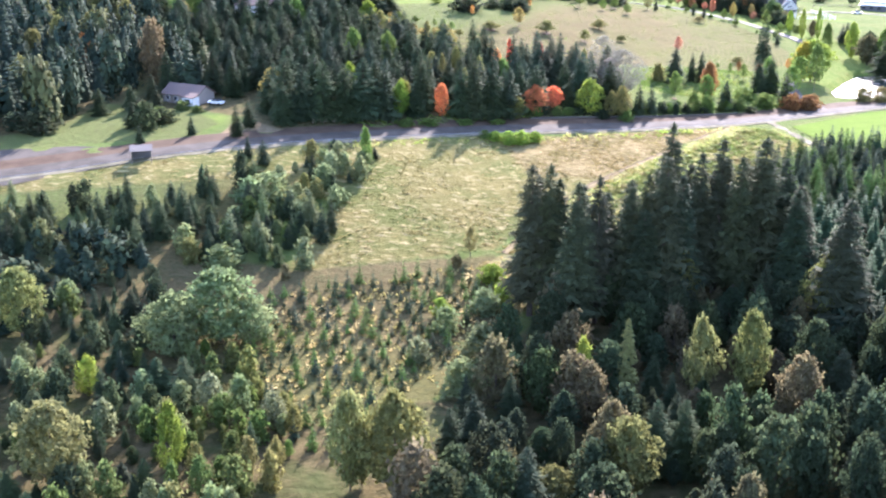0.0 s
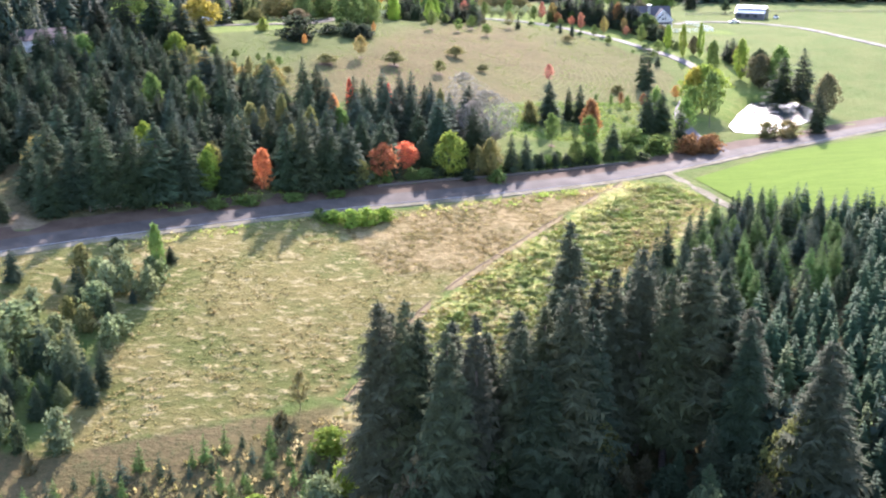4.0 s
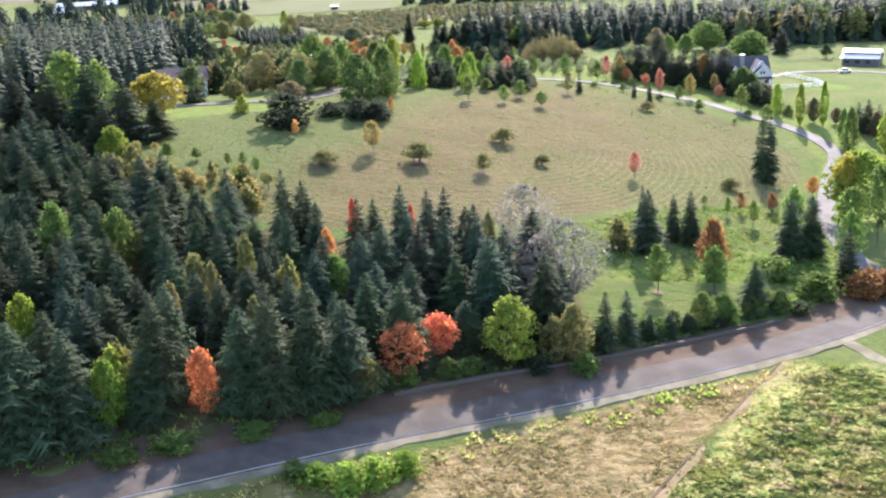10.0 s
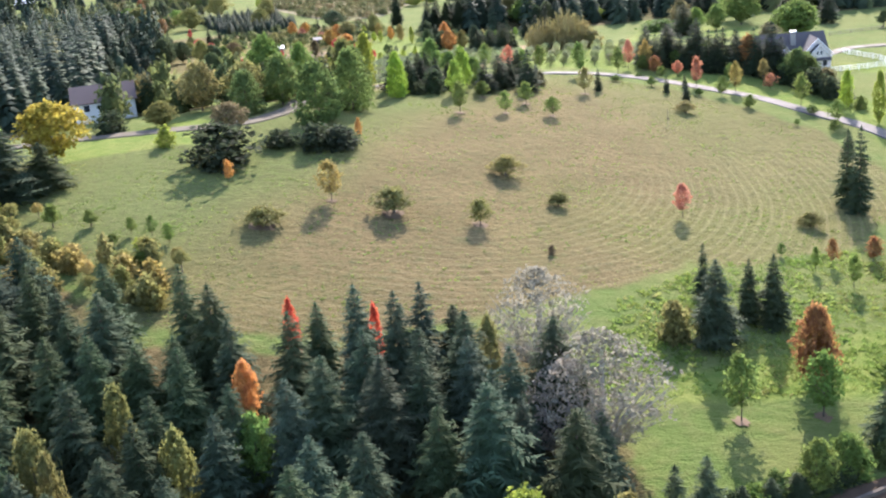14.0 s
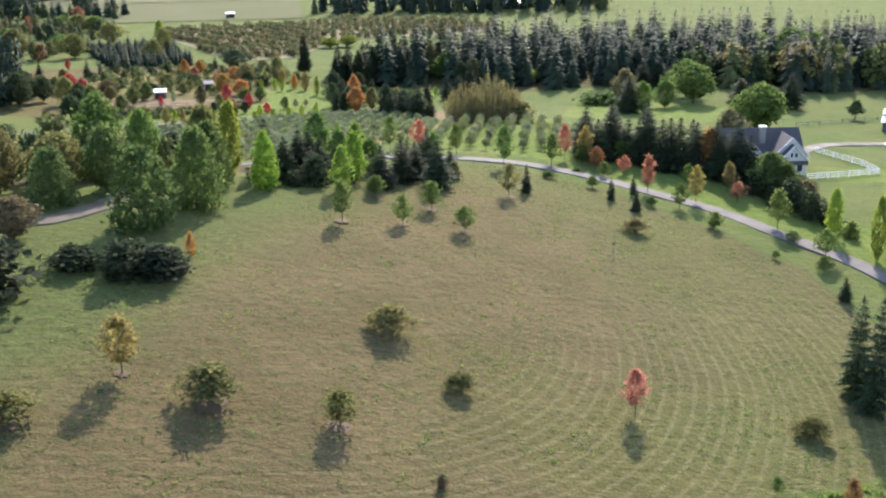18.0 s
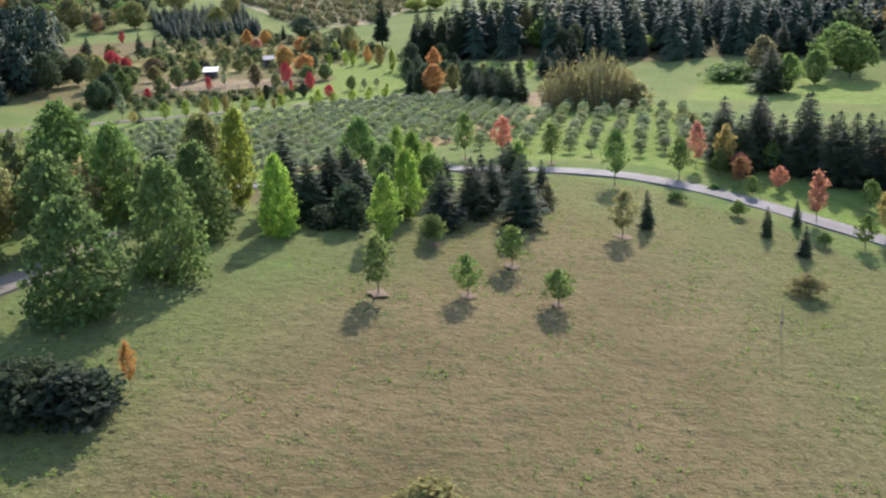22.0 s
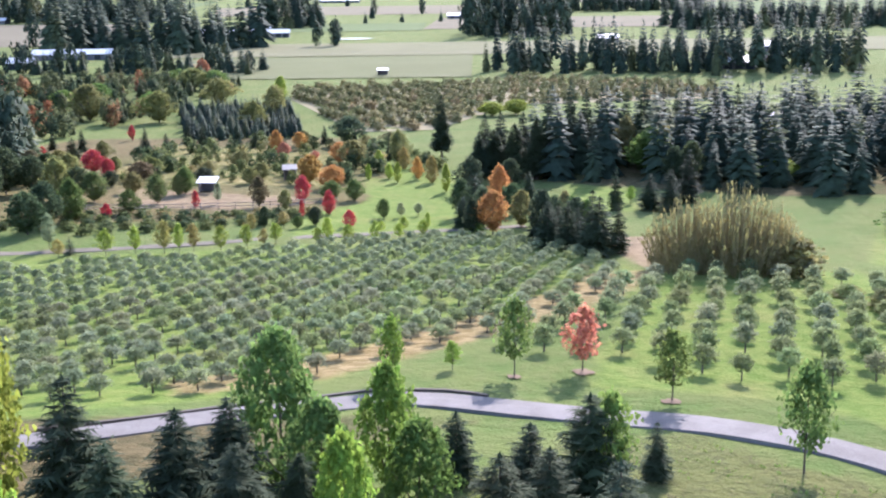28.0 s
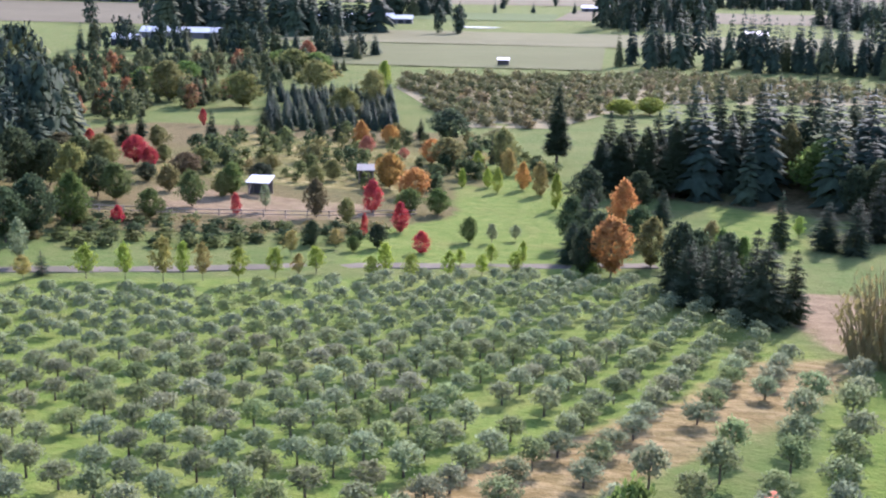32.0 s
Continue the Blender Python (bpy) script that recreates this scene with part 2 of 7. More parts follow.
GRASS = foliage("grass_tufts", 0.7, ((0.30, 0.40, 0.085), (0.46, 0.46, 0.15), (0.54, 0.46, 0.22)))
TUSSOCK = foliage("tussock_blades", 0.6, ((0.25, 0.32, 0.085), (0.38, 0.37, 0.13), (0.44, 0.35, 0.17)))
HAY = foliage("hay_tufts", 0.6, ((0.34, 0.30, 0.11), (0.48, 0.38, 0.17), (0.54, 0.44, 0.22)))
GROVE = foliage("grove_leaves", 0.14, ((0.036, 0.054, 0.037), (0.050, 0.072, 0.043), (0.15, 0.165, 0.065)))
NUTS = foliage("nut_grove_leaves", 0.4, ((0.155, 0.165, 0.072), (0.215, 0.20, 0.092), (0.25, 0.20, 0.10)))
BARK = bark_material()
LAND = ground_material()
ASPHALT = road_material("weathered_asphalt", (0.052, 0.044, 0.035), (0.086, 0.073, 0.059), 0.88, 0.18)
SHOULDER = road_material("brown_shoulder", (0.066, 0.043, 0.027), (0.096, 0.066, 0.043), 0.9, 0.1)
GRAVEL = road_material("pale_gravel", (0.14, 0.122, 0.095), (0.235, 0.215, 0.18))
DRIVE = road_material("grey_driveway", (0.090, 0.082, 0.074), (0.132, 0.122, 0.112), 0.85, 0.2)
DIRT = road_material("dirt_track", (0.15, 0.112, 0.055), (0.235, 0.18, 0.09))
RUT = road_material("dark_rut", (0.07, 0.05, 0.028), (0.12, 0.085, 0.05))
LINE = road_material("worn_white_line", (0.22, 0.21, 0.20), (0.32, 0.31, 0.29))
LANE = road_material("dusty_lane", (0.095, 0.085, 0.062), (0.14, 0.122, 0.092))
VERGE = road_material("dusty_verge", (0.105, 0.095, 0.055), (0.20, 0.175, 0.12))
WATER = water_material()
SILVER_BARK = plain("silvery_bark", (0.30, 0.285, 0.26), 0.8, 0.25, 4)
WANDS = plain("olive_brown_wands", (0.25, 0.20, 0.085), 0.8, 0.3, 4)

# ---------------------------------------------------------------- the land
# rolling ground: broad swells, in rows from the near slope to the far plain (depth, reach, then heights from west to east)
SWELLS = (
    (20, 138.0, -9.5, -10.5, -24.7, -7.1, -10.0),
    (110, 80.5, -10.1, -3.6, 4.7, -4.0, -12.8),
    (180, 57.5, -1.4, -1.3, -1.3, -7.2, -0.3, 2.5, 0.4),
    (240, 51.7, 3.1, -1.3, 6.2, -0.2, -4.5, 2.4, 0.9),
    (300, 51.7, 5.9, -0.3, 0.0, 4.8, -2.5, -1.3, 0.6),
    (365, 57.5, 4.3, 5.4, 3.7, 8.2, 0.4, -0.8, -1.7),
    (430, 57.5, 2.8, 5.4, 4.0, 8.5, 4.3, -0.8, 2.6),
    (500, 69.0, 1.9, 3.2, 3.3, -3.1, 6.6, 1.9, 1.1),
    (580, 92.0, 4.1, -1.2, 3.4, 1.7, -1.9, 1.6, 2.4),
)
WEST_EAST = {5: (-220, -90, 0, 90, 220), 7: (-230, -120, -50, 10, 60, 110, 210)}
swells = np.array([(x, y, 75 if abs(x) < 130 else 130, reach, h) for y, reach, *hs in SWELLS for x, h in zip(WEST_EAST[len(hs)], hs)])


def heights(x, y):
    """The ground's height over arrays of places."""
    x, y = np.asarray(x, float), np.asarray(y, float)
    z = np.zeros(x.shape)
    for sx, sy, rx, ry, h in swells:
        z += h * np.exp(-((x - sx) / rx) ** 2 - ((y - sy) / ry) ** 2)
    return z


def land(x, y):
    return float(np.sum(swells[:, 4] * np.exp(-((x - swells[:, 0]) / swells[:, 2]) ** 2 - ((y - swells[:, 1]) / swells[:, 3]) ** 2)))


def inside(x, y, poly):
    """How far each place lies inside a polygon (outside: minus)."""
    x, y = np.asarray(x, float), np.asarray(y, float)
    d, odd = np.full(x.shape, 1e9), np.zeros(x.shape, bool)
    for (ax, ay), (bx, by) in zip(poly, poly[1:] + poly[:1]):
        ex, ey = bx - ax, by - ay
        s = np.clip(((x - ax) * ex + (y - ay) * ey) / (ex * ex + ey * ey), 0, 1)
        d = np.minimum(d, np.hypot(x - ax - s * ex, y - ay - s * ey))
        if ay != by:
            odd ^= ((ay > y) != (by > y)) & (x < ex * (y - ay) / ey + ax)
    return np.where(odd, d, -d)


def mesh(name, verts, faces, mat, smooth=False):
    me = bpy.data.meshes.new(name)
    me.from_pydata(verts, [], faces)
    me.materials.append(mat)
    if smooth:
        me.shade_smooth()
    return me


ZONES = {
    "lawn": [[(113.8, 535.8), (149.6, 526.4), (165.8, 548.8), (128.8, 573.4)],
        [(32.1, 566.7), (59.0, 573.0), (57.5, 625.8), (42.0, 659.5), (25.0, 646.1), (29.6, 592.2)],
        [(77.8, 592.5), (89.5, 586.7), (98.5, 633.6), (82.3, 631.9)],
        [(50, 318), (108, 316), (104, 345), (125, 390), (128, 420), (95, 470), (75, 490), (105, 530), (112, 480), (140, 432), (152, 385), (122, 345)],
        [(70, 480), (110, 478), (110, 532), (82, 530)],
        [(24, 468), (46, 480), (62, 500), (82, 530), (72, 562), (58, 566), (-10, 548), (-40, 538), (-45, 480)],
        [(-22, 396), (2, 400), (10, 403), (8, 421), (0, 422), (-22, 414)],
        [(60, 552), (66, 600), (58, 640), (48, 600)],
        [(-66, 254), (-52, 258), (-52, 272), (-64, 270)],
        [(150, 462), (168, 462), (168, 474), (150, 474)]],
    "meadow": [[(8, 401), (31, 406), (46, 438), (30, 442), (6, 424)],
        [(-22, 372), (-2, 336), (25, 330), (43, 337), (60, 345), (73, 354), (80, 352), (100, 360), (112, 372), (120, 390), (118, 415), (110, 430), (98, 449), (85, 463), (74, 470), (60, 460), (47, 438), (40, 425), (30, 408), (10, 400), (-18, 398)],
        [(-140, 150), (-10, 140), (18, 196), (11, 208), (-28, 199), (-40, 199), (-140, 200)],
        [(-64, 590), (-14, 572), (30, 586), (42, 604), (36, 640), (-64, 640)],
        [(-140, 196), (-40, 198), (-34, 232), (-45, 245), (-67, 237), (-92, 229), (-140, 220)],
        [(-112, 246), (-60, 250), (-52, 262), (-62, 277), (-100, 292), (-118, 268)],
        [(-70, 636), (44, 632), (36, 700), (-46, 700)]],
    "hay": [[(-30, 197), (10, 211), (27, 234), (74, 287), (48, 278), (18, 268), (-14, 257), (-44, 247), (-70, 238), (-95, 230), (-95, 222), (-60, 226), (-36, 232), (-22, 222), (-26, 206)],
        [(-16, 622), (30, 620), (40, 662), (-18, 690)]],
    "stubble": [[(36, 478), (47, 482), (62.5, 498), (80, 520), (84, 532), (76, 530), (66, 514), (55, 502), (44, 489), (34, 482)],
        [(13.4, 261.3), (20.9, 244.4), (36.1, 246.8), (71.9, 286.3), (52.5, 280.3), (34.1, 273.1)]],
    "rough": [[(10, 205), (27, 234), (76, 290), (86, 288), (91, 273), (74, 252), (60, 234), (48, 212), (30, 203)]],
    "soil": [[(-4, 594), (16, 590), (32, 600), (26, 608), (-8, 612)],
        [(83, 534), (98, 538), (94, 560), (80, 562)],
        [(-52, 253), (-36, 257), (-36, 268), (-50, 264)]],
    "litter": [[(60, 640), (84, 622), (120, 600), (175, 600), (190, 572), (250, 575), (330, 560), (340, 660), (200, 705), (110, 690)],
        [(-36, 604), (-34, 640), (-66, 700), (-100, 752), (-150, 850), (-240, 860), (-200, 700), (-120, 620)],
        [(-70, 424), (-30, 432), (-24, 470), (-44, 560), (-38, 600), (-60, 640), (-130, 680), (-255, 640), (-255, 270), (-150, 252), (-112, 252), (-92, 262), (-86, 290), (-60, 400)],
        [(-38, 258), (0, 271), (20, 280), (45, 291), (52, 300), (50, 325), (40, 333), (20, 328), (0, 332), (-22, 368), (-25, 398), (-60, 405), (-130, 420), (-160, 330), (-150, 290), (-85, 286), (-50, 270)],
        [(-160, -60), (160, -60), (180, 170), (90, 230), (60, 225), (22, 195), (2, 160), (-20, 150), (-50, 165), (-60, 205), (-110, 215), (-200, 205)],
        [(-20, 440), (20, 440), (60, 470), (40, 470), (-10, 470)]],
}
SOFT = {"lawn": 3.0, "meadow": 2.5, "hay": 2.0, "stubble": 3.0, "rough": 3.0, "soil": 1.5, "litter": 3.0}


def build_ground():
    far = np.array([20, 50, 100, 180, 300, 500, 800, 1300, 2000, 3000, 4300.0])
    xs = np.concatenate([-260 - far[::-1], np.arange(-260, 321, 2.5), 320 + far])
    ys = np.concatenate([60 - far[::-1], np.arange(60, 761, 2.5), 760 + far])
    gx, gy = np.meshgrid(xs, ys)
    gz = heights(gx, gy)
    gz += 0.12 * np.sin(gx * 0.31 + 1.7 * np.sin(gy * 0.13)) * np.sin(gy * 0.27 + 1.3 * np.sin(gx * 0.11))
    for poly in PONDS:
        gz = np.minimum(gz, np.where(inside(gx, gy, poly) > -1, POND_LEVEL - 0.5, 1e9))
    nx, ny = len(xs), len(ys)
    idx = np.arange(nx * ny).reshape(ny, nx)
    quads = np.stack([idx[:-1, :-1], idx[:-1, 1:], idx[1:, 1:], idx[1:, :-1]], -1).reshape(-1, 4)
    me = mesh("ground", np.stack([gx, gy, gz], -1).reshape(-1, 3).tolist(), quads.tolist(), LAND, True)
    for name, polys in ZONES.items():
        m = np.zeros(gx.shape)
        for poly in polys:
            m = np.maximum(m, np.clip(0.5 + inside(gx, gy, poly) / (2 * SOFT[name]), 0, 1))
        me.attributes.new(name, "FLOAT", "POINT").data.foreach_set("value", m.ravel().astype(np.float32))
    return tagged(new("ground", me), "rolling grassland of meadow, hay stubble and woodland floor", "ground", kind="structure")


def spline(points, step=2.5):
    """A smooth line through a few places."""
    p = [Vector((*a, 0)) for a in points]
    p = [2 * p[0] - p[1], *p, 2 * p[-1] - p[-2]]
    out = []
    for a, b, c, d in zip(p, p[1:], p[2:], p[3:]):
        n = max(2, int((c - b).length / step))
        for k in range(n):
            t = k / n
            out.append(0.5 * (2 * b + (c - a) * t + (2 * a - 5 * b + 4 * c - d) * t * t + (3 * b - a - 3 * c + d) * t ** 3))
    return out + [p[-2]]


def ribbon(name, points, width, mat, lift, label, category="road", ragged=0.0):
    """A road or track lying on the ground along a smooth line, with a low crown and edges that fall to the ground."""
    line = spline(points)
    rng = random.Random(len(points) + int(width * 10))
    verts, faces = [], []
    cut = (-0.5, -0.46, -0.25, 0.0, 0.25, 0.46, 0.5)
    for k, c in enumerate(line):
        d = (line[min(k + 1, len(line) - 1)] - line[max(k - 1, 0)]).normalized()
        side = Vector((d.y, -d.x, 0))
        w1, w2 = width * (1 + rng.uniform(-ragged, ragged)), width * (1 + rng.uniform(-ragged, ragged))
        for s in cut:
            q = c + side * s * (w1 if s < 0 else w2)
            verts.append((q.x, q.y, land(q.x, q.y) + (lift + 0.18 - 0.1 * abs(s) if abs(s) < 0.48 else -0.1)))
    n = len(cut)
    for k in range(len(line) - 1):
        faces += [(k * n + j, k * n + j + 1, (k + 1) * n + j + 1, (k + 1) * n + j) for j in range(n - 1)]
    return tagged(new(name, mesh(name, verts, faces, mat)), label, category, kind="structure")


def patch(name, poly, mat, lift, label, step=6.0, kind="structure", category="field"):
    """A sheet over the ground within a convex outline."""
    xs, ys = [p[0] for p in poly], [p[1] for p in poly]
    nx, ny = int((max(xs) - min(xs)) / step) + 2, int((max(ys) - min(ys)) / step) + 2
    bm = bmesh.new()
    grid = [[bm.verts.new((min(xs) + i * step, min(ys) + j * step, 0)) for i in range(nx)] for j in range(ny)]
    for j in range(ny - 1):
        for i in range(nx - 1):
            bm.faces.new((grid[j][i], grid[j][i + 1], grid[j + 1][i + 1], grid[j + 1][i]))
    turn = sum(a[0] * b[1] - b[0] * a[1] for a, b in zip(poly, poly[1:] + poly[:1]))
    for a, b in zip(poly, poly[1:] + poly[:1]):
        out = Vector((b[1] - a[1], a[0] - b[0], 0)) * (1 if turn > 0 else -1)
        bmesh.ops.bisect_plane(bm, geom=bm.verts[:] + bm.edges[:] + bm.faces[:], plane_co=(*a, 0), plane_no=out, clear_outer=True)
    z = heights([v.co.x for v in bm.verts], [v.co.y for v in bm.verts])
    for v, h in zip(bm.verts, z):
        v.co.z = h + lift
    me = bpy.data.meshes.new(name)
    bm.to_mesh(me)
    bm.free()
    me.materials.append(mat)
    me.shade_smooth()
    return tagged(new(name, me), label, category, kind=kind)


PONDS = [[(117, 333), (118, 340), (126, 354), (136, 369), (143, 371), (149, 366), (149, 357), (142, 343), (132, 334), (124, 329)]]
POND_LEVEL = -1.8
build_ground()

# ---------------------------------------------------------------- plants
def arrays_mesh(name, verts, tris, mat, normals=None):
    me = bpy.data.meshes.new(name)
    me.from_pydata(verts.tolist(), [], tris.tolist())
    me.materials.append(mat)
    if normals is not None:
        me.attributes.new("custom_normal", "FLOAT_VECTOR", "POINT").data.foreach_set("vector", normals.astype(np.float32).ravel())
    return me


def cross(a, b):
    return np.array((a[1] * b[2] - a[2] * b[1], a[2] * b[0] - a[0] * b[2], a[0] * b[1] - a[1] * b[0]))


def soften(crown, low, own=0.5, up=0.3):
    """Leaves turned outwards, with normals that follow the crown as a whole, as sprays of fine needles and leaves catch the light."""
    verts, tris = crown
    a, b, c = (verts[tris[:, k]] for k in range(3))
    face = np.cross(b - a, c - a)
    face /= np.linalg.norm(face, axis=1, keepdims=True) + 1e-12

    def outward(p):
        d = p - np.array((0, 0, low))
        d[:, :2] /= np.abs(verts[:, :2]).max() + 1e-9
        d[:, 2] = d[:, 2] * 0.5 + up
        return d / (np.linalg.norm(d, axis=1, keepdims=True) + 1e-9)

    flip = np.sum(face * outward((a + b + c) / 3), axis=1) < 0
    tris = np.where(flip[:, None], tris[:, ::-1], tris)
    face[flip] *= -1
    normals = np.zeros_like(verts)
    for k in range(3):
        np.add.at(normals, tris[:, k], face)
    normals /= np.linalg.norm(normals, axis=1, keepdims=True) + 1e-9
    normals = own * normals + (1 - own) * outward(verts)
    return verts, tris, normals / (np.linalg.norm(normals, axis=1, keepdims=True) + 1e-9)


def tube(path, radii, sides=5):
    """A tapered limb along a few places."""
    verts, faces = [], []
    for k, (p, r) in enumerate(zip(path, radii)):
        for s in range(sides):
            a = 2 * math.pi * s / sides
            verts.append((p[0] + r * math.cos(a), p[1] + r * math.sin(a), p[2]))
        if k:
            b = (k - 1) * sides
            for s in range(sides):
                t = (s + 1) % sides
                faces += [(b + s, b + t, b + sides + t), (b + s, b + sides + t, b + sides + s)]
    return np.array(verts), np.array(faces)


def gather(pieces):
    verts, tris, n = [], [], 0
    for v, f in pieces:
        verts.append(v)
        tris.append(np.asarray(f) + n)
        n += len(v)
    return np.concatenate(verts), np.concatenate(tris)


def conifer(seed, radius=0.22, bare=0.06, whorls=16, around=8, droop=0.25, full=0.9, gap=0.0, plain_boughs=False, sprigs=6):
    """A fir of unit height: tiers of drooping boughs, each a bent spray with side sprigs."""
    g = np.random.default_rng(seed)
    verts, tris = [], []
    for k in range(whorls):
        u = (k + g.uniform(0, 0.7)) / whorls
        z = bare + (0.985 - bare) * u
        reach = radius * (1 - u) ** full * (1 if u > 0.12 else 0.75 + 2 * u)
        count = max(4, int(around * (1 - 0.45 * u)))
        for j in range(count):
            if g.random() < gap:
                continue
            a = 2 * math.pi * (j + g.uniform(-0.4, 0.4)) / count + k * 0.7
            r = reach * (g.uniform(0.5, 1.05) if g.random() < 0.8 else g.uniform(1.0, 1.32)) + 0.012
            ca, sa = math.cos(a), math.sin(a)
            drop = (droop - 0.5 * u) * r * g.uniform(0.5, 1.5)
            z = bare + (0.985 - bare) * (u + g.uniform(-0.7, 0.7) / whorls * (1 - u))
            w = r * g.uniform(0.2, 0.32) * (0.95 if plain_boughs else 0.7) + 0.006
            blade = w if plain_boughs else 0.22 * w
            n = len(verts)
            lift = 0.10 * r * g.uniform(0.2, 1.4)
            verts += [(ca * r * 0.04, sa * r * 0.04, z + 0.1 * r), (ca * r * 0.58 - sa * blade, sa * r * 0.58 + ca * blade, z + lift - 0.3 * drop - 0.45 * w),
                      (ca * r * 0.58 + sa * blade, sa * r * 0.58 - ca * blade, z + lift - 0.3 * drop - 0.45 * w), (ca * r * 0.55, sa * r * 0.55, z + lift), (ca * r, sa * r, z - drop)]
            tris += [(n, n + 1, n + 3), (n, n + 3, n + 2), (n + 1, n + 4, n + 3), (n + 3, n + 4, n + 2)]
            if plain_boughs:
                continue
            for s in np.linspace(0.22, 0.95, sprigs):
                for side in (1, -1):
                    m, e = len(verts), w * g.uniform(0.8, 2.0) * (1.3 - 0.6 * s)
                    px, py, pz = ca * r * s, sa * r * s, z - 0.1 * drop
                    tip = (px + ca * e * 0.55 - side * sa * e, py + sa * e * 0.55 + side * ca * e, pz - e * g.uniform(-0.1, 0.75))
                    verts += [(px - ca * e * 0.24, py - sa * e * 0.24, pz + 0.1 * e), (px + ca * e * 0.2, py + sa * e * 0.2, pz), tip]
                    tris.append((m, m + 1, m + 2))
    n = len(verts)
    for a in range(4):
        c, s = 0.02 * math.cos(a * 1.57), 0.02 * math.sin(a * 1.57)
        verts += [(c, s, 0.93), (-s, c, 0.93), (0, 0, 1.0)]
        tris.append((n + 3 * a, n + 3 * a + 1, n + 3 * a + 2))
    trunk = tube([(0, 0, -0.03), (0.004, 0, 0.3), (0, 0.003, 0.65), (0, 0, 0.95)], [0.021, 0.015, 0.009, 0.002])
    return trunk, (np.array(verts), np.array(tris))


def leafy(seed, shape, clumps=110, leaves=7, leaf=0.045, trunk_to=0.3, limbs=6, thin=0.0, girth=0.022, rise=0.0):
    """A broadleaf tree of unit height and width: leaf clumps set on a lobed crown. shape(u): half width at height u of the crown; rise: how far its sprigs stand upright."""
    g = np.random.default_rng(seed)
    lobes = [(g.uniform(0, 6.28), g.uniform(0.1, 0.9), g.uniform(0.06, 0.2)) for _ in range(7)]
    pieces, quads = [], []
    for k in range(clumps):
        u = g.random() ** (0.85 if shape(0.12) < 0.45 else 1.25)
        a = g.uniform(0, 2 * math.pi)
        bulge = 1 - thin * g.random()
        for la, lu, lb in lobes:
            bulge += lb * math.exp(-((u - lu) / 0.22) ** 2) * max(0, math.cos(a - la)) ** 3 - 0.03
        depth = 1 - 0.55 * g.random() ** 2.2
        r = shape(u) * bulge * depth
        c = np.array((math.cos(a) * r, math.sin(a) * r, trunk_to + (1 - trunk_to) * u))
        size = leaf * g.uniform(0.75, 1.35)
        for _ in range(leaves):
            o = c + g.normal(0, 1, 3) * np.array((1.15, 1.15, 0.8)) * size
            nrm = g.normal(0, 1, 3) + np.array((math.cos(a), math.sin(a), 0.8)) * 0.9
            nrm /= np.linalg.norm(nrm)
            if rise:
                nrm[2] *= 1 - rise
            t1 = cross(nrm, g.normal(0, 1, 3) * (1, 1, 1 - rise))
            t1 /= np.linalg.norm(t1) + 1e-9
            t2 = cross(nrm, t1)
            s1, s2 = size * g.uniform(0.6, 1.15), size * g.uniform(0.5, 0.9)
            quads.append((o - t1 * s1, o - t2 * s2 - nrm * s2 * 0.3, o + t1 * s1, o + t2 * s2 - nrm * s2 * 0.3))
    q = np.array(quads).reshape(-1, 3)
    f = np.arange(len(quads))[:, None] * 4
    tris = np.concatenate([f + np.array([0, 1, 2]), f + np.array([0, 2, 3])])
    top = trunk_to + (1 - trunk_to) * 0.72
    pieces.append(tube([(0, 0, -0.03), (0.006, 0.004, trunk_to * 0.6), (0, 0, top * 0.7), (0.01, 0, top)], [girth, girth * 0.75, girth * 0.5, girth * 0.15]))
    for k in range(limbs):
        a = 2 * math.pi * k / limbs + g.uniform(-0.4, 0.4)
        z0 = trunk_to * g.uniform(0.75, 1.2)
        u = g.uniform(0.2, 0.75)
        r = shape(u) * 0.8
        z1 = trunk_to + (1 - trunk_to) * u
        pieces.append(tube([(0, 0, z0), (math.cos(a) * r * 0.45, math.sin(a) * r * 0.45, (z0 + z1) * 0.52), (math.cos(a) * r, math.sin(a) * r, max(z1, z0 + 0.05))], [girth * 0.5, girth * 0.33, girth * 0.1], 4))
    return gather(pieces), (q, tris)


def stems(seed, count=70):
    """A coppiced clump of unit height and width: many upright wands with thin leaves."""
    g = np.random.default_rng(seed)
    wood, quads = [], []
    for k in range(count):
        a, r = g.uniform(0, 6.28), 0.42 * g.random() ** 0.5
        x, y = math.cos(a) * r, math.sin(a) * r
        top = (1 - 0.55 * (r / 0.42) ** 2) * g.uniform(0.75, 1.0)
        lean = 1 + 0.3 * g.random()
        wood.append(tube([(x * 0.8, y * 0.8, -0.02), (x * 0.95, y * 0.95, top * 0.5), (x * lean, y * lean, top * 0.97)], [0.006, 0.004, 0.001], 3))
        for m in range(7):
            u = g.uniform(0.12, 1.0)
            o = np.array((x * (0.85 + 0.25 * u * lean), y * (0.85 + 0.25 * u * lean), top * u)) + g.normal(0, 0.012, 3)
            t1 = np.array((g.normal(0, 0.004), g.normal(0, 0.004), g.uniform(0.015, 0.035)))
            t2 = np.array((g.normal(0, 0.006), g.normal(0, 0.006), 0.0))
            quads.append((o - t1, o - t2, o + t1, o + t2))
    q = np.array(quads).reshape(-1, 3)
    f = np.arange(len(quads))[:, None] * 4
    return gather(wood), (q, np.concatenate([f + np.array([0, 1, 2]), f + np.array([0, 2, 3])]))


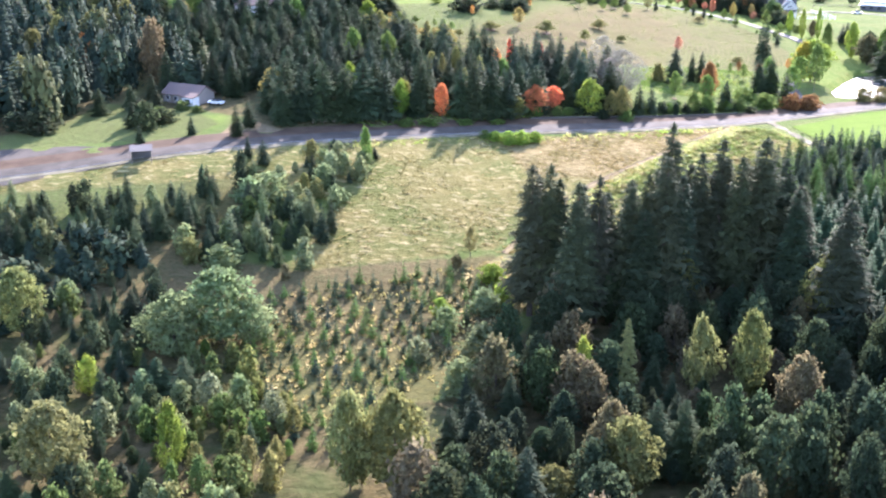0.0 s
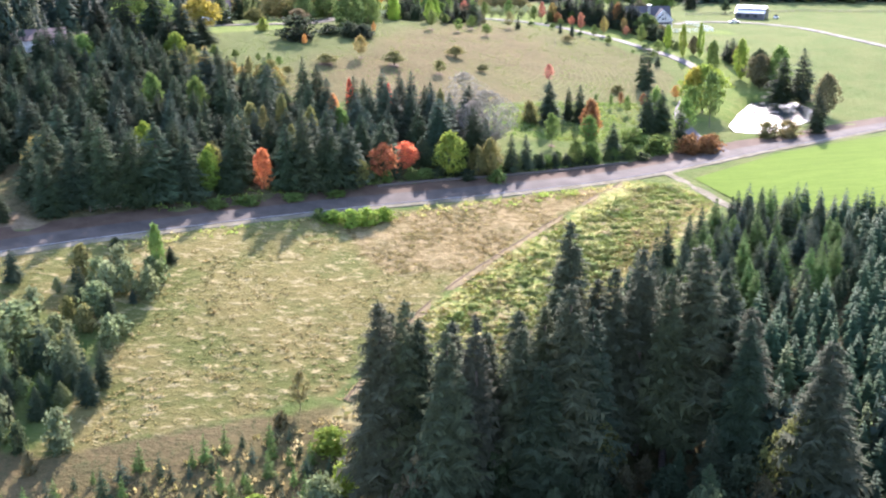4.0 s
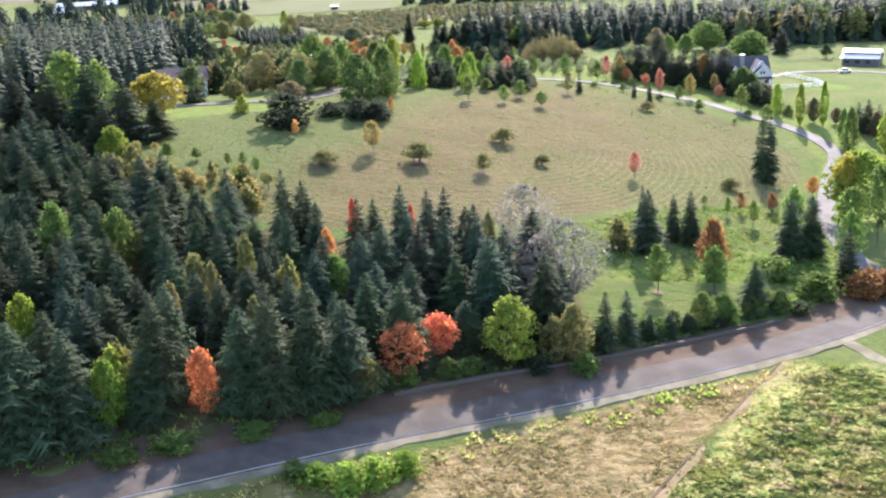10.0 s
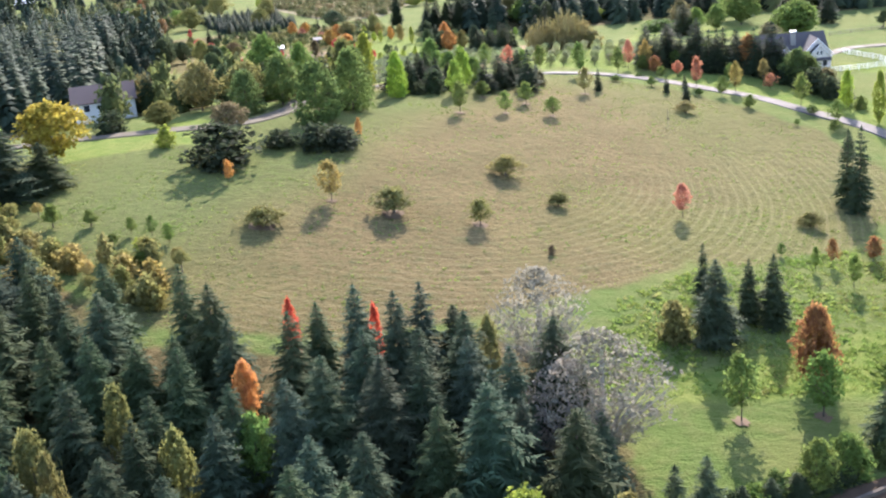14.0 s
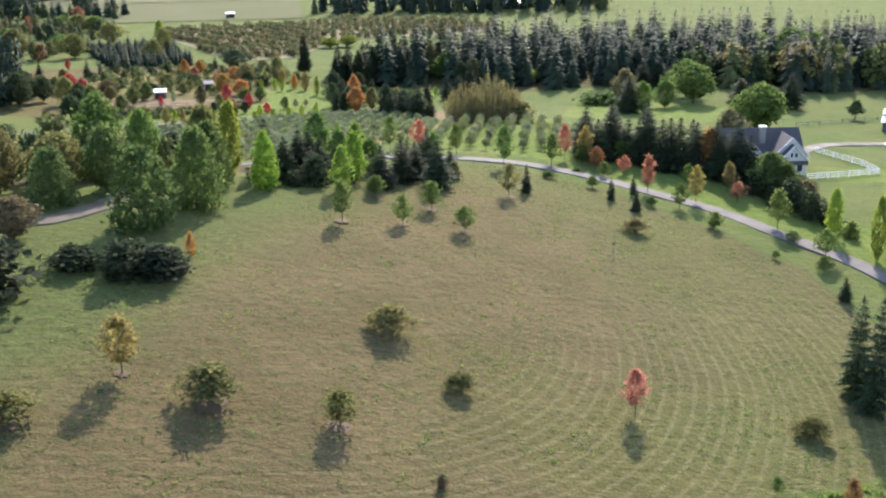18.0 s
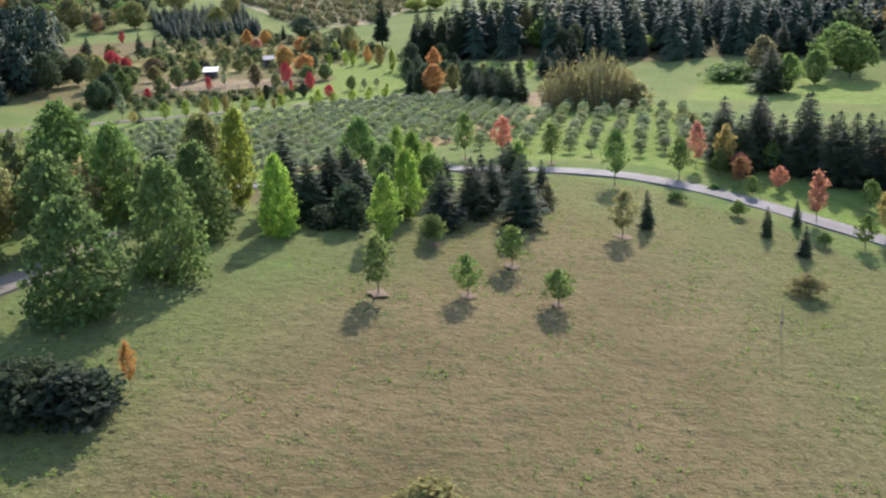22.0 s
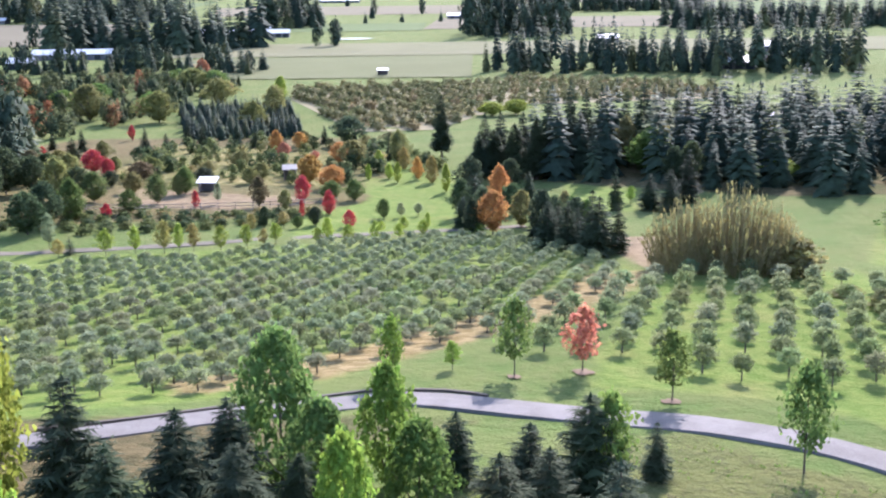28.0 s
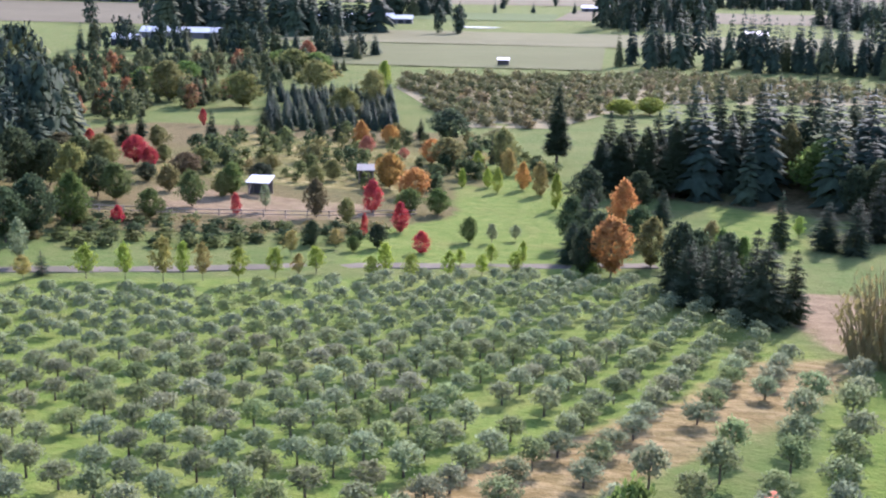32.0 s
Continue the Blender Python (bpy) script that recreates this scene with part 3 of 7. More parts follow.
def egg(wide=0.5, low=0.35):
    return lambda u: wide * (math.sin(math.pi * min(1, (u + 0.02) / (2 * low))) if u < low else math.cos(math.pi / 2 * (u - low) / (1 - low)) ** 0.55) + 0.02


def dome(u):
    return 0.5 * math.sqrt(max(0.0, 1 - u * u)) * (0.75 + 0.25 * min(1, u * 5)) + 0.02


def platter(u):
    return 0.5 * (0.55 + 0.45 * math.sin(math.pi * min(1, u + 0.25))) * (1 - 0.35 * u)


def tiered(levels, low=0.2):
    """A cone-shaped crown with the branches in layers."""
    body = egg(0.5, low)
    return lambda u: body(u) * (0.72 + 0.34 * abs(math.sin(math.pi * levels * u)))


def vase(u):
    """A low flat crown, widest above its middle."""
    return 0.5 * (0.62 + 0.38 * math.sin(math.pi * min(1, 0.12 + u * 0.8))) * (1 - 0.45 * max(0, u - 0.55) / 0.45)


SPECIES = {
    # name: (variants, builder, leaf material, unit width of the crown)
    "fir_tree": (5, lambda s: conifer(s, 0.25, 0.03, 33, 11, 0.34, 0.68), NEEDLE, 0.5),
    "dense_conifer": (3, lambda s: conifer(s, 0.25, 0.02, 26, 11, 0.2, 0.65), NEEDLE, 0.5),
    "tall_fir": (4, lambda s: conifer(s, 0.165, 0.12, 72, 13, 0.25, 0.62, 0.4, False, 8), NEEDLE, 0.32),
    "young_fir": (4, lambda s: conifer(s, 0.27, 0.04, 15, 8, 0.2), NEEDLE, 0.54),
    "broadleaf_tree": (4, lambda s: leafy(s, egg(0.5, 0.4), 440, 8, 0.028, 0.10, 8, 0.42), LEAF, 1.0),
    "scrub_tree": (4, lambda s: leafy(s, egg(0.5, 0.38), 230, 6, 0.041, 0.08, 7, 0.45), LEAF, 1.0),
    "oak_tree": (3, lambda s: leafy(s, tiered(7, 0.09), 560, 8, 0.026, 0.02, 6, 0.18), LEAF, 1.0),
    "upright_tree": (3, lambda s: leafy(s, egg(0.5, 0.3), 380, 8, 0.029, 0.05, 6, 0.34), LEAF, 1.0),
    "sapling": (6, lambda s: leafy(s, tiered(5, 0.26), 170, 7, 0.033, 0.27, 9, 0.5, 0.018), LEAF, 1.0),
    "spreading_tree": (4, lambda s: leafy(s, platter, 200, 8, 0.034, 0.34, 9, 0.5, 0.03), LEAF, 1.0),
    "orchard_tree": (6, lambda s: leafy(s, vase, 120, 8, 0.040, 0.46, 8, 0.35, 0.034, 0.4), LEAF, 1.0),
    "round_tree": (3, lambda s: leafy(s, egg(0.5, 0.5), 440, 8, 0.029, 0.14, 7, 0.34), LEAF, 1.0),
    "shrub": (3, lambda s: leafy(s, dome, 130, 6, 0.06, 0.04, 5, 0.4), LEAF, 1.0),
    "thin_tree": (3, lambda s: leafy(s, egg(0.5, 0.5), 640, 6, 0.014, 0.06, 64, 0.5, 0.013), LEAF, 1.0),
    "coppice": (1, lambda s: stems(s, 320), LEAF, 1.0),
}
FAR_SPECIES = {
    "fir_tree": lambda s: conifer(s, 0.25, 0.03, 25, 11, 0.4, 0.72, 0.05, True), "dense_conifer": lambda s: conifer(s, 0.25, 0.02, 23, 12, 0.35, 0.67, 0.05, True),
    "tall_fir": lambda s: conifer(s, 0.16, 0.2, 22, 6, 0.7, 0.62, 0.1, True), "young_fir": lambda s: conifer(s, 0.27, 0.04, 8, 6, 0.15, 0.9, 0, True),
    "broadleaf_tree": lambda s: leafy(s, egg(0.5, 0.4), 60, 5, 0.085, 0.08, 3, 0.25), "upright_tree": lambda s: leafy(s, egg(0.5, 0.3), 50, 5, 0.085, 0.05, 3, 0.2),
    "round_tree": lambda s: leafy(s, egg(0.5, 0.5), 60, 5, 0.085, 0.1, 3, 0.2), "shrub": lambda s: leafy(s, dome, 34, 5, 0.13, 0.03, 3, 0.25), "tussock": lambda s: leafy(s, dome, 16, 4, 0.17, 0.0, 2, 0.3), "orchard_tree": lambda s: leafy(s, vase, 80, 6, 0.052, 0.46, 3, 0.35, 0.034, 0.4),
}
CONES = ("fir_tree", "dense_conifer", "tall_fir", "young_fir")
FAR_FORMS = {name: [soften(build(300 + 13 * v + len(name))[1], 0.0 if name in CONES else 0.35, 0.35, 0.0 if name in CONES else 0.25) for v in range(4)] for name, build in FAR_SPECIES.items()}
FORMS = {}
for name, (variants, build, leaf_mat, unit) in SPECIES.items():
    FORMS[name] = []
    for v in range(variants):
        wood, crown = build(100 + 17 * v + len(name))
        verts, tris, normals = soften(crown, 0.0 if name in CONES else 0.35, 0.45 if name in CONES else 0.6, 0.08 if name in CONES else 0.3)
        FORMS[name].append((arrays_mesh("trunk", *wood, WANDS if name == "coppice" else SILVER_BARK if name == "thin_tree" else BARK), arrays_mesh("crown", verts, tris, leaf_mat, normals), unit))
COLOURS = {
    "fir": (0.074, 0.104, 0.054), "moss": (0.100, 0.108, 0.060), "blue": (0.072, 0.104, 0.066), "dark": (0.056, 0.076, 0.044), "oak": (0.125, 0.17, 0.055), "fresh": (0.155, 0.24, 0.062),
    "green": (0.16, 0.225, 0.06), "bright": (0.24, 0.36, 0.06), "lime": (0.29, 0.36, 0.06), "olive": (0.225, 0.22, 0.08), "grey": (0.25, 0.285, 0.165),
    "brown": (0.18, 0.15, 0.085), "russet": (0.32, 0.155, 0.07), "orange": (0.52, 0.27, 0.085), "red": (0.66, 0.12, 0.07), "crimson": (0.58, 0.07, 0.09),
    # flame: an autumn red brightened to carry the glow of backlit leaves
    "yellow": (0.48, 0.38, 0.07), "gold": (0.36, 0.29, 0.10), "sage": (0.225, 0.265, 0.125), "silver": (0.31, 0.29, 0.225), "straw": (0.25, 0.215, 0.085), "flame": (0.76, 0.27, 0.13), "salmon": (0.52, 0.215, 0.145),
}
WORDS = {"flame": "flame-red autumn", "oak": "deep green", "moss": "mossy dark green", "fir": "dark green", "blue": "blue-green", "dark": "very dark green", "fresh": "fresh green", "green": "green", "bright": "bright green", "lime": "yellow-green",
         "olive": "olive green", "grey": "grey-green", "brown": "brownish", "russet": "russet", "orange": "orange autumn", "red": "red autumn", "crimson": "crimson autumn",
         "yellow": "yellow autumn", "gold": "golden autumn", "sage": "sage green", "silver": "silvery grey", "straw": "straw-coloured", "salmon": "salmon-red autumn"}
KINDS = {"fir_tree": "fir tree", "dense_conifer": "dense bushy conifer", "tall_fir": "tall fir with bare lower trunk", "young_fir": "young planted fir",
         "broadleaf_tree": "broadleaf tree", "oak_tree": "large spreading oak in full leaf", "scrub_tree": "bushy young broadleaf tree", "upright_tree": "upright broadleaf tree", "sapling": "young broadleaf tree",
         "spreading_tree": "low spreading fruit tree", "orchard_tree": "small orchard tree", "round_tree": "large round broadleaf tree", "shrub": "bushy shrub",
         "thin_tree": "thin-leaved branchy tree", "coppice": "clump of upright stems"}
planted = random.Random(5)
TAKEN = [(0.0, 0.0)]


def plant(kind, colour, x, y, h, w, where="", group=""):
    """One tree: an empty at its foot, with a trunk and a crown."""
    trunk, crown, unit = planted.choice(FORMS[kind])
    root = new(kind)
    sc = w / unit
    root.matrix_world = pose(x, y, land(x, y) - 0.05, 0, 0, planted.uniform(0, 360)) @ Matrix.Diagonal((sc, sc, h, 1))
    label = WORDS[colour] + " " + KINDS[kind]
    label += where if len((label + where).split()) <= 12 else ""
    tagged(root, label, "shrub" if kind == "shrub" else "tree", group)
    for part_name, me in (("trunk", trunk), ("crown", crown)):
        ob = new(part_name, me)
        ob.parent = root
        if part_name == "crown":
            v = planted.uniform(0.82, 1.2)
            ob.color = (*(min(1, c * v * planted.uniform(0.93, 1.07)) for c in COLOURS[colour]), 1)
    return root


def stand(places, kind, colour, where="", group=""):
    """Trees at (x, y, height, width)."""
    for x, y, h, w in places:
        TAKEN.append((x, y))
        plant(kind, colour, x, y, h, w, where, group)


def thicket(name, places, kinds, mat, label, category="trees"):
    """A wood that nobody could count, joined into one: places are (x, y, height, width)."""
    vs, ts, ns, tones, n = [], [], [], [], 0
    g = np.random.default_rng(len(places))
    zs = heights([p[0] for p in places], [p[1] for p in places])
    for (x, y, h, w), z in zip(places, zs):
        kind = kinds[g.integers(len(kinds))]
        unit = SPECIES[kind][3] if kind in SPECIES else 1.0
        cv, ct, cn = FAR_FORMS[kind][g.integers(4)]
        a = g.uniform(0, 6.28)
        rot = np.array([[math.cos(a), math.sin(a), 0], [-math.sin(a), math.cos(a), 0], [0, 0, 1]])
        v = (cv * np.array((w / unit, w / unit, h))) @ rot + np.array((x, y, z))
        vs.append(v)
        ts.append(ct + n)
        ns.append(cn @ rot)
        tones.append(np.full(len(v), g.random()))
        n += len(v)
    verts, tris, tone = np.concatenate(vs), np.concatenate(ts), np.concatenate(tones)
    me = bpy.data.meshes.new(name)
    me.vertices.add(len(verts))
    me.vertices.foreach_set("co", verts.ravel())
    me.loops.add(len(tris) * 3)
    me.loops.foreach_set("vertex_index", tris.ravel())
    me.polygons.add(len(tris))
    me.polygons.foreach_set("loop_start", np.arange(0, len(tris) * 3, 3))
    me.polygons.foreach_set("loop_total", np.full(len(tris), 3))
    me.update(calc_edges=True)
    me.attributes.new("custom_normal", "FLOAT_VECTOR", "POINT").data.foreach_set("vector", np.concatenate(ns).astype(np.float32).ravel())
    me.attributes.new("tone", "FLOAT", "POINT").data.foreach_set("value", tone.astype(np.float32))
    me.materials.append(mat)
    return tagged(new(name, me), label, category, kind="stuff")


def scatter(poly, spacing, seed, jitter=0.45, row=None):
    """Places spread over an outline, on a jittered lattice; row: its turn in degrees."""
    g = np.random.default_rng(seed)
    a = radians(row if row is not None else 17.0)
    cx, cy = np.mean([p[0] for p in poly]), np.mean([p[1] for p in poly])
    reach = max(math.hypot(p[0] - cx, p[1] - cy) for p in poly) + spacing
    k = np.arange(-reach, reach, spacing)
    u, v = np.meshgrid(k, k)
    u = u + g.uniform(-jitter, jitter, u.shape) * spacing
    v = v + g.uniform(-jitter, jitter, v.shape) * spacing
    x, y = cx + u * math.cos(a) - v * math.sin(a), cy + u * math.sin(a) + v * math.cos(a)
    keep = inside(x, y, poly) > 0
    return list(zip(x[keep].tolist(), y[keep].tolist()))

# ---------------------------------------------------------------- roads, tracks, water
ROAD = [(-140, 224), (-91, 233), (-67, 241), (-42, 250.5), (-21, 258.5), (-2, 266), (19, 274), (48, 284), (81, 297), (111, 313), (134, 323), (170, 338), (230, 356)]
ribbon("road_shoulder", [(x - 0.75, y + 2.0) for x, y in ROAD], 11.0, SHOULDER, -0.06, "brown dusty shoulder of a country road", "verge", 0.06)
ribbon("road_verge", [(x + 1.1, y - 2.9) for x, y in ROAD], 3.0, VERGE, -0.02, "pale gravel edge of a country road", "verge", 0.22)
ribbon("road", [(x + 0.25, y - 0.65) for x, y in ROAD], 5.4, ASPHALT, 0.04, "weathered asphalt country road", "road", 0.03)
ribbon("road_line", [(x + 1.0, y - 2.7) for x, y in ROAD], 0.16, LINE, 0.07, "worn white line along the edge of the road", "road marking", 0.3)
ribbon("driveway", [(106, 312), (104, 328), (107, 345), (113, 360), (122, 378), (130, 393), (131, 405), (128, 417), (121, 429), (115.5, 439), (105.5, 450), (96, 460.5), (86.5, 468), (78, 471.2), (70, 472), (63, 473.6), (55, 475.5), (48, 472.9), (41.5, 470.2), (30, 463.6), (18, 459)], 4.0, DRIVE, 0.05, "grey asphalt driveway curving over the hill", "driveway")
ribbon("garden_drive", [(-60, 424), (-30, 417), (-8, 413), (4, 412.5), (11, 413.5), (15.5, 419), (18.5, 425), (20, 436)], 4.2, LANE, 0.05, "grey gravel drive among garden trees", "driveway")
ribbon("far_lane", [(-80, 533), (-40, 542), (-4, 553), (14, 559), (35, 567), (58, 572), (70, 575)], 3.0, LANE, -0.08, "dusty grey lane lined with young trees", "road", 0.14)
ribbon("farm_track", [(152, 487), (165, 497), (185, 496), (200, 480), (206, 450), (215, 420), (240, 380)], 3.4, GRAVEL, 0.05, "pale gravel track across the pasture", "track", 0.05)
ribbon("field_track", [(86, 297), (88.5, 289.5), (90, 281), (91.5, 272), (96, 263)], 2.4, VERGE, -0.06, "dusty gravel field entrance", "track", 0.2)
ribbon("mown_path", [(12, 209), (27, 234.5), (50, 261), (76, 290)], 1.5, DIRT, -0.12, "dry worn path along the edge of a hay field", "track", 0.45)
ribbon("wheel_rut", [(11.6, 209.3), (26.6, 234.8), (49.6, 261.3), (75.6, 290.3)], 0.4, RUT, -0.08, "dark narrow rut in the worn path", "track", 0.5)
patch("crop_field", [(91.5, 291), (118, 309), (140, 318), (200, 335), (260, 290), (180, 262), (110, 262), (94.5, 274)], field_material("young_crop", (0.060, 0.115, 0.008), (0.092, 0.150, 0.016), 20, 0.9), 0.12, "bright green field of a young crop")
patch("gravel_lot", [(-128, 222), (-90, 226), (-67, 236), (-64, 243), (-82, 247), (-112, 246), (-132, 240)], ASPHALT, 0.06, "worn brown asphalt yard beside the road", 4, category="yard")
tagged(new("pond", mesh("pond", [(x, y, POND_LEVEL) for x, y in PONDS[0]], [list(range(len(PONDS[0])))], WATER)), "still pond reflecting the bright sky", "pond", kind="structure")


# ---------------------------------------------------------------- trees that stand singly
# beside the road
stand([(12.4, 263.6, 2.2, 4.8), (15.7, 262.3, 3.1, 5.5), (18.8, 263.4, 3.1, 5.2), (22.1, 265.5, 2.5, 4.2)], "shrub", "bright", " beside the road")
stand([(10.0, 264.8, 1.9, 3.4), (5.6, 273.0, 1.2, 5.8), (-3.3, 270.0, 1.5, 6.3), (-9.2, 267.9, 1.4, 5.5), (13.5, 275.5, 1.1, 5.2)], "shrub", "green", " beside the road")
# on the hill meadow
stand([(33.2, 365.7, 3.9, 8.5), (52.3, 383.0, 3.2, 7.9), (58.2, 371.2, 2.1, 5.1), (95.6, 366.9, 2.1, 5.9)], "spreading_tree", "olive", " on the hill meadow")
stand([(45.2, 362.7, 3.7, 5.5)], "sapling", "olive", " on the hill meadow")
stand([(76.6, 369.1, 5.2, 3.8)], "sapling", "salmon", " on the hill meadow")
stand([(15.1, 361.6, 2.8, 8.2)], "spreading_tree", "olive", " on the hill meadow")
stand([(24.6, 370.1, 6.0, 5.6)], "sapling", "gold", " on the hill meadow")
stand([(9.6, 378.4, 3.5, 2.5)], "sapling", "orange", " on the hill meadow")
stand([(53.5, 354.0, 1.3, 1.2)], "shrub", "brown", " on the hill meadow")
stand([(49.7, 417.6, 5.8, 4.9), (58.4, 418.6, 4.2, 4.1), (63.9, 427.3, 4.4, 4.6), (67.2, 418.0, 3.7, 4.7)], "sapling", "green", " on the hill meadow")
stand([(78.4, 439.3, 5.5, 4.7)], "sapling", "olive", " on the hill meadow")
stand([(82.1, 442.7, 5.1, 2.5)], "dense_conifer", "dark", " on the hill meadow")
stand([(95.4, 425.6, 2.2, 6.0)], "spreading_tree", "straw", " on the hill meadow")
stand([(56.1, 432.6, 3.3, 4.0)], "sapling", "green", " on the hill meadow")
stand([(105.5, 375.9, 12.8, 4.7), (105.8, 372.1, 14.5, 4.8)], "dense_conifer", "fir", " on the hill meadow")
# beside the driveway
stand([(63.9, 482.6, 6.9, 4.4), (76.2, 476.6, 5.9, 4.4), (82.7, 463.1, 7.6, 5.2), (92.9, 467.6, 6.0, 4.5), (108.2, 472.9, 4.4, 4.4), (115.8, 475.3, 5.6, 4.8), (115.5, 455.7, 4.0, 3.9), (108.2, 440.6, 4.1, 3.9), (99.4, 469.7, 3.8, 4.0), (100.6, 459.3, 2.8, 3.2)], "sapling", "green", " beside the driveway")
stand([(69.9, 484.4, 5.9, 4.6), (97.1, 473.8, 6.8, 3.7), (101.7, 467.8, 4.0, 4.1), (105.6, 462.8, 3.5, 3.4), (105.5, 449.1, 6.6, 4.0), (121.1, 446.4, 3.6, 4.1)], "sapling", "salmon", " beside the driveway")
stand([(112.5, 444.2, 6.5, 3.8), (121.8, 452.1, 5.6, 3.9)], "sapling", "gold", " beside the driveway")
stand([(103.9, 483.5, 5.3, 5.1), (106.7, 481.3, 3.8, 4.9)], "sapling", "olive", " beside the driveway")
stand([(89.2, 455.8, 1.3, 4.0), (95.7, 450.1, 2.0, 3.3), (103.3, 440.7, 1.6, 2.6), (110.3, 430.6, 1.7, 3.1), (96.2, 462.1, 0.9, 2.5)], "spreading_tree", "green", " beside the driveway")
stand([(96.8, 442.7, 4.0, 2.0), (102.2, 447.2, 3.6, 1.7), (99.3, 436.8, 3.8, 2.3)], "dense_conifer", "dark", " beside the driveway")
stand([(122.1, 432.3, 6.4, 5.2), (123.8, 419.0, 4.6, 5.3), (120.7, 413.4, 2.5, 3.8), (121.5, 425.4, 2.0, 3.8), (115.2, 418.1, 1.3, 2.0), (110.3, 430.3, 2.8, 3.9)], "sapling", "green", " beside the driveway")
stand([(118.7, 403.2, 3.6, 2.5)], "dense_conifer", "dark", " beside the driveway")
# in the evergreen screen above the driveway
stand([(39.3, 434.4, 8.9, 5.3)], "oak_tree", "bright", " in the evergreen screen above the driveway")
stand([(50.9, 433.3, 7.3, 4.1), (53.7, 442.4, 8.3, 4.3), (55.0, 456.0, 8.1, 4.8)], "upright_tree", "bright", " in the evergreen screen above the driveway")
stand([(51.7, 450.0, 7.4, 5.4), (57.0, 451.7, 6.0, 5.0), (48.5, 455.4, 10.0, 6.5)], "upright_tree", "fresh", " in the evergreen screen above the driveway")
stand([(33.9, 447.6, 12.0, 5.6)], "upright_tree", "lime", " in the evergreen screen above the driveway")
stand([(47.2, 438.2, 4.7, 6.0), (43.8, 437.6, 2.6, 3.8), (52.3, 441.4, 2.6, 3.2)], "shrub", "dark", " in the evergreen screen above the driveway")
stand([(39.5, 444.7, 9.9, 6.6), (44.8, 445.6, 8.1, 6.0), (42.4, 441.6, 7.4, 5.6), (48.1, 444.2, 6.9, 5.6), (46.6, 449.5, 7.6, 5.6), (51.0, 446.2, 5.8, 4.8)], "fir_tree", "dark", " in the evergreen screen above the driveway")
stand([(57.5, 438.8, 7.1, 5.2), (61.4, 444.6, 7.4, 5.8), (64.2, 448.0, 6.6, 5.2), (67.1, 441.8, 8.9, 6.2), (67.2, 455.5, 7.4, 6.2), (63.4, 452.6, 6.2, 5.2), (59.1, 457.6, 4.9, 3.4), (72.1, 460.0, 4.2, 2.5)], "dense_conifer", "dark", " in the evergreen screen above the driveway")
stand([(68.6, 456.0, 7.0, 4.8), (55.8, 432.8, 3.2, 3.3)], "sapling", "green", " in the evergreen screen above the driveway")
stand([(71.2, 450.4, 2.8, 2.9)], "shrub", "brown", " in the evergreen screen above the driveway")
stand([(23.5, 410.4, 10.8, 10.4), (29.9, 420.0, 11.4, 8.8), (31.1, 433.6, 10.2, 8.8), (10.4, 421.2, 8.3, 8.0)], "oak_tree", "oak", " in the evergreen screen above the driveway")
stand([(29.5, 450.5, 11.2, 9.2)], "oak_tree", "olive", " in the evergreen screen above the driveway")
stand([(13.3, 449.3, 13.3, 11.6), (20.7, 442.6, 11.2, 8.2)], "oak_tree", "fresh", " in the evergreen screen above the driveway")
stand([(0.9, 433.2, 9.5, 10.4), (9.9, 430.2, 8.9, 10.9)], "broadleaf_tree", "olive", " in the evergreen screen above the driveway")
stand([(16.8, 429.8, 9.6, 9.2)], "broadleaf_tree", "oak", " in the evergreen screen above the driveway")
stand([(8.3, 405.5, 5.4, 8.1)], "broadleaf_tree", "brown", " in the evergreen screen above the driveway")
stand([(23.1, 394.5, 1.9, 1.9)], "shrub", "sage", " in the evergreen screen above the driveway")
stand([(53.6, 481.5, 5.6, 3.6), (58.6, 485.0, 2.6, 2.3)], "sapling", "bright", " in the evergreen screen above the driveway")
stand([(26.6, 392.9, 3.7, 6.9), (22.6, 392.4, 4.3, 6.8)], "shrub", "dark", " in the evergreen screen above the driveway")
stand([(30.1, 397.6, 4.0, 1.8)], "sapling", "orange", " in the evergreen screen above the driveway")
# on the lawn above the road
stand([(70.3, 341.2, 7.9, 3.1)], "dense_conifer", "dark", " on the lawn above the road")
stand([(67.9, 329.7, 11.0, 6.7), (74.1, 335.5, 8.5, 3.7), (76.7, 334.2, 9.7, 4.9), (92.7, 329.7, 10.7, 6.5), (96.4, 329.7, 10.9, 6.6)], "fir_tree", "fir", " on the lawn above the road")
stand([(63.0, 330.4, 5.2, 4.4)], "shrub", "olive", " on the lawn above the road")
stand([(75.8, 320.0, 9.5, 5.7)], "upright_tree", "russet", " on the lawn above the road")
stand([(99.0, 353.3, 3.7, 3.9), (92.4, 352.2, 3.9, 2.6)], "sapling", "russet", " on the lawn above the road")
stand([(92.0, 344.7, 4.8, 3.3), (89.2, 350.4, 3.5, 1.9), (86.5, 355.6, 1.9, 2.0)], "sapling", "green", " on the lawn above the road")
stand([(99.7, 345.0, 7.3, 5.2), (86.4, 320.1, 3.6, 7.1)], "shrub", "green", " on the lawn above the road")
stand([(111.4, 363.4, 4.1, 4.0)], "sapling", "orange", " on the lawn above the road")
stand([(64.8, 313.1, 7.5, 5.3)], "sapling", "fresh", " on the lawn above the road")
stand([(73.8, 313.4, 7.4, 6.6)], "sapling", "fresh", " on the lawn above the road")
stand([(77.5, 306.3, 8.4, 5.7)], "fir_tree", "fir", " on the lawn above the road")
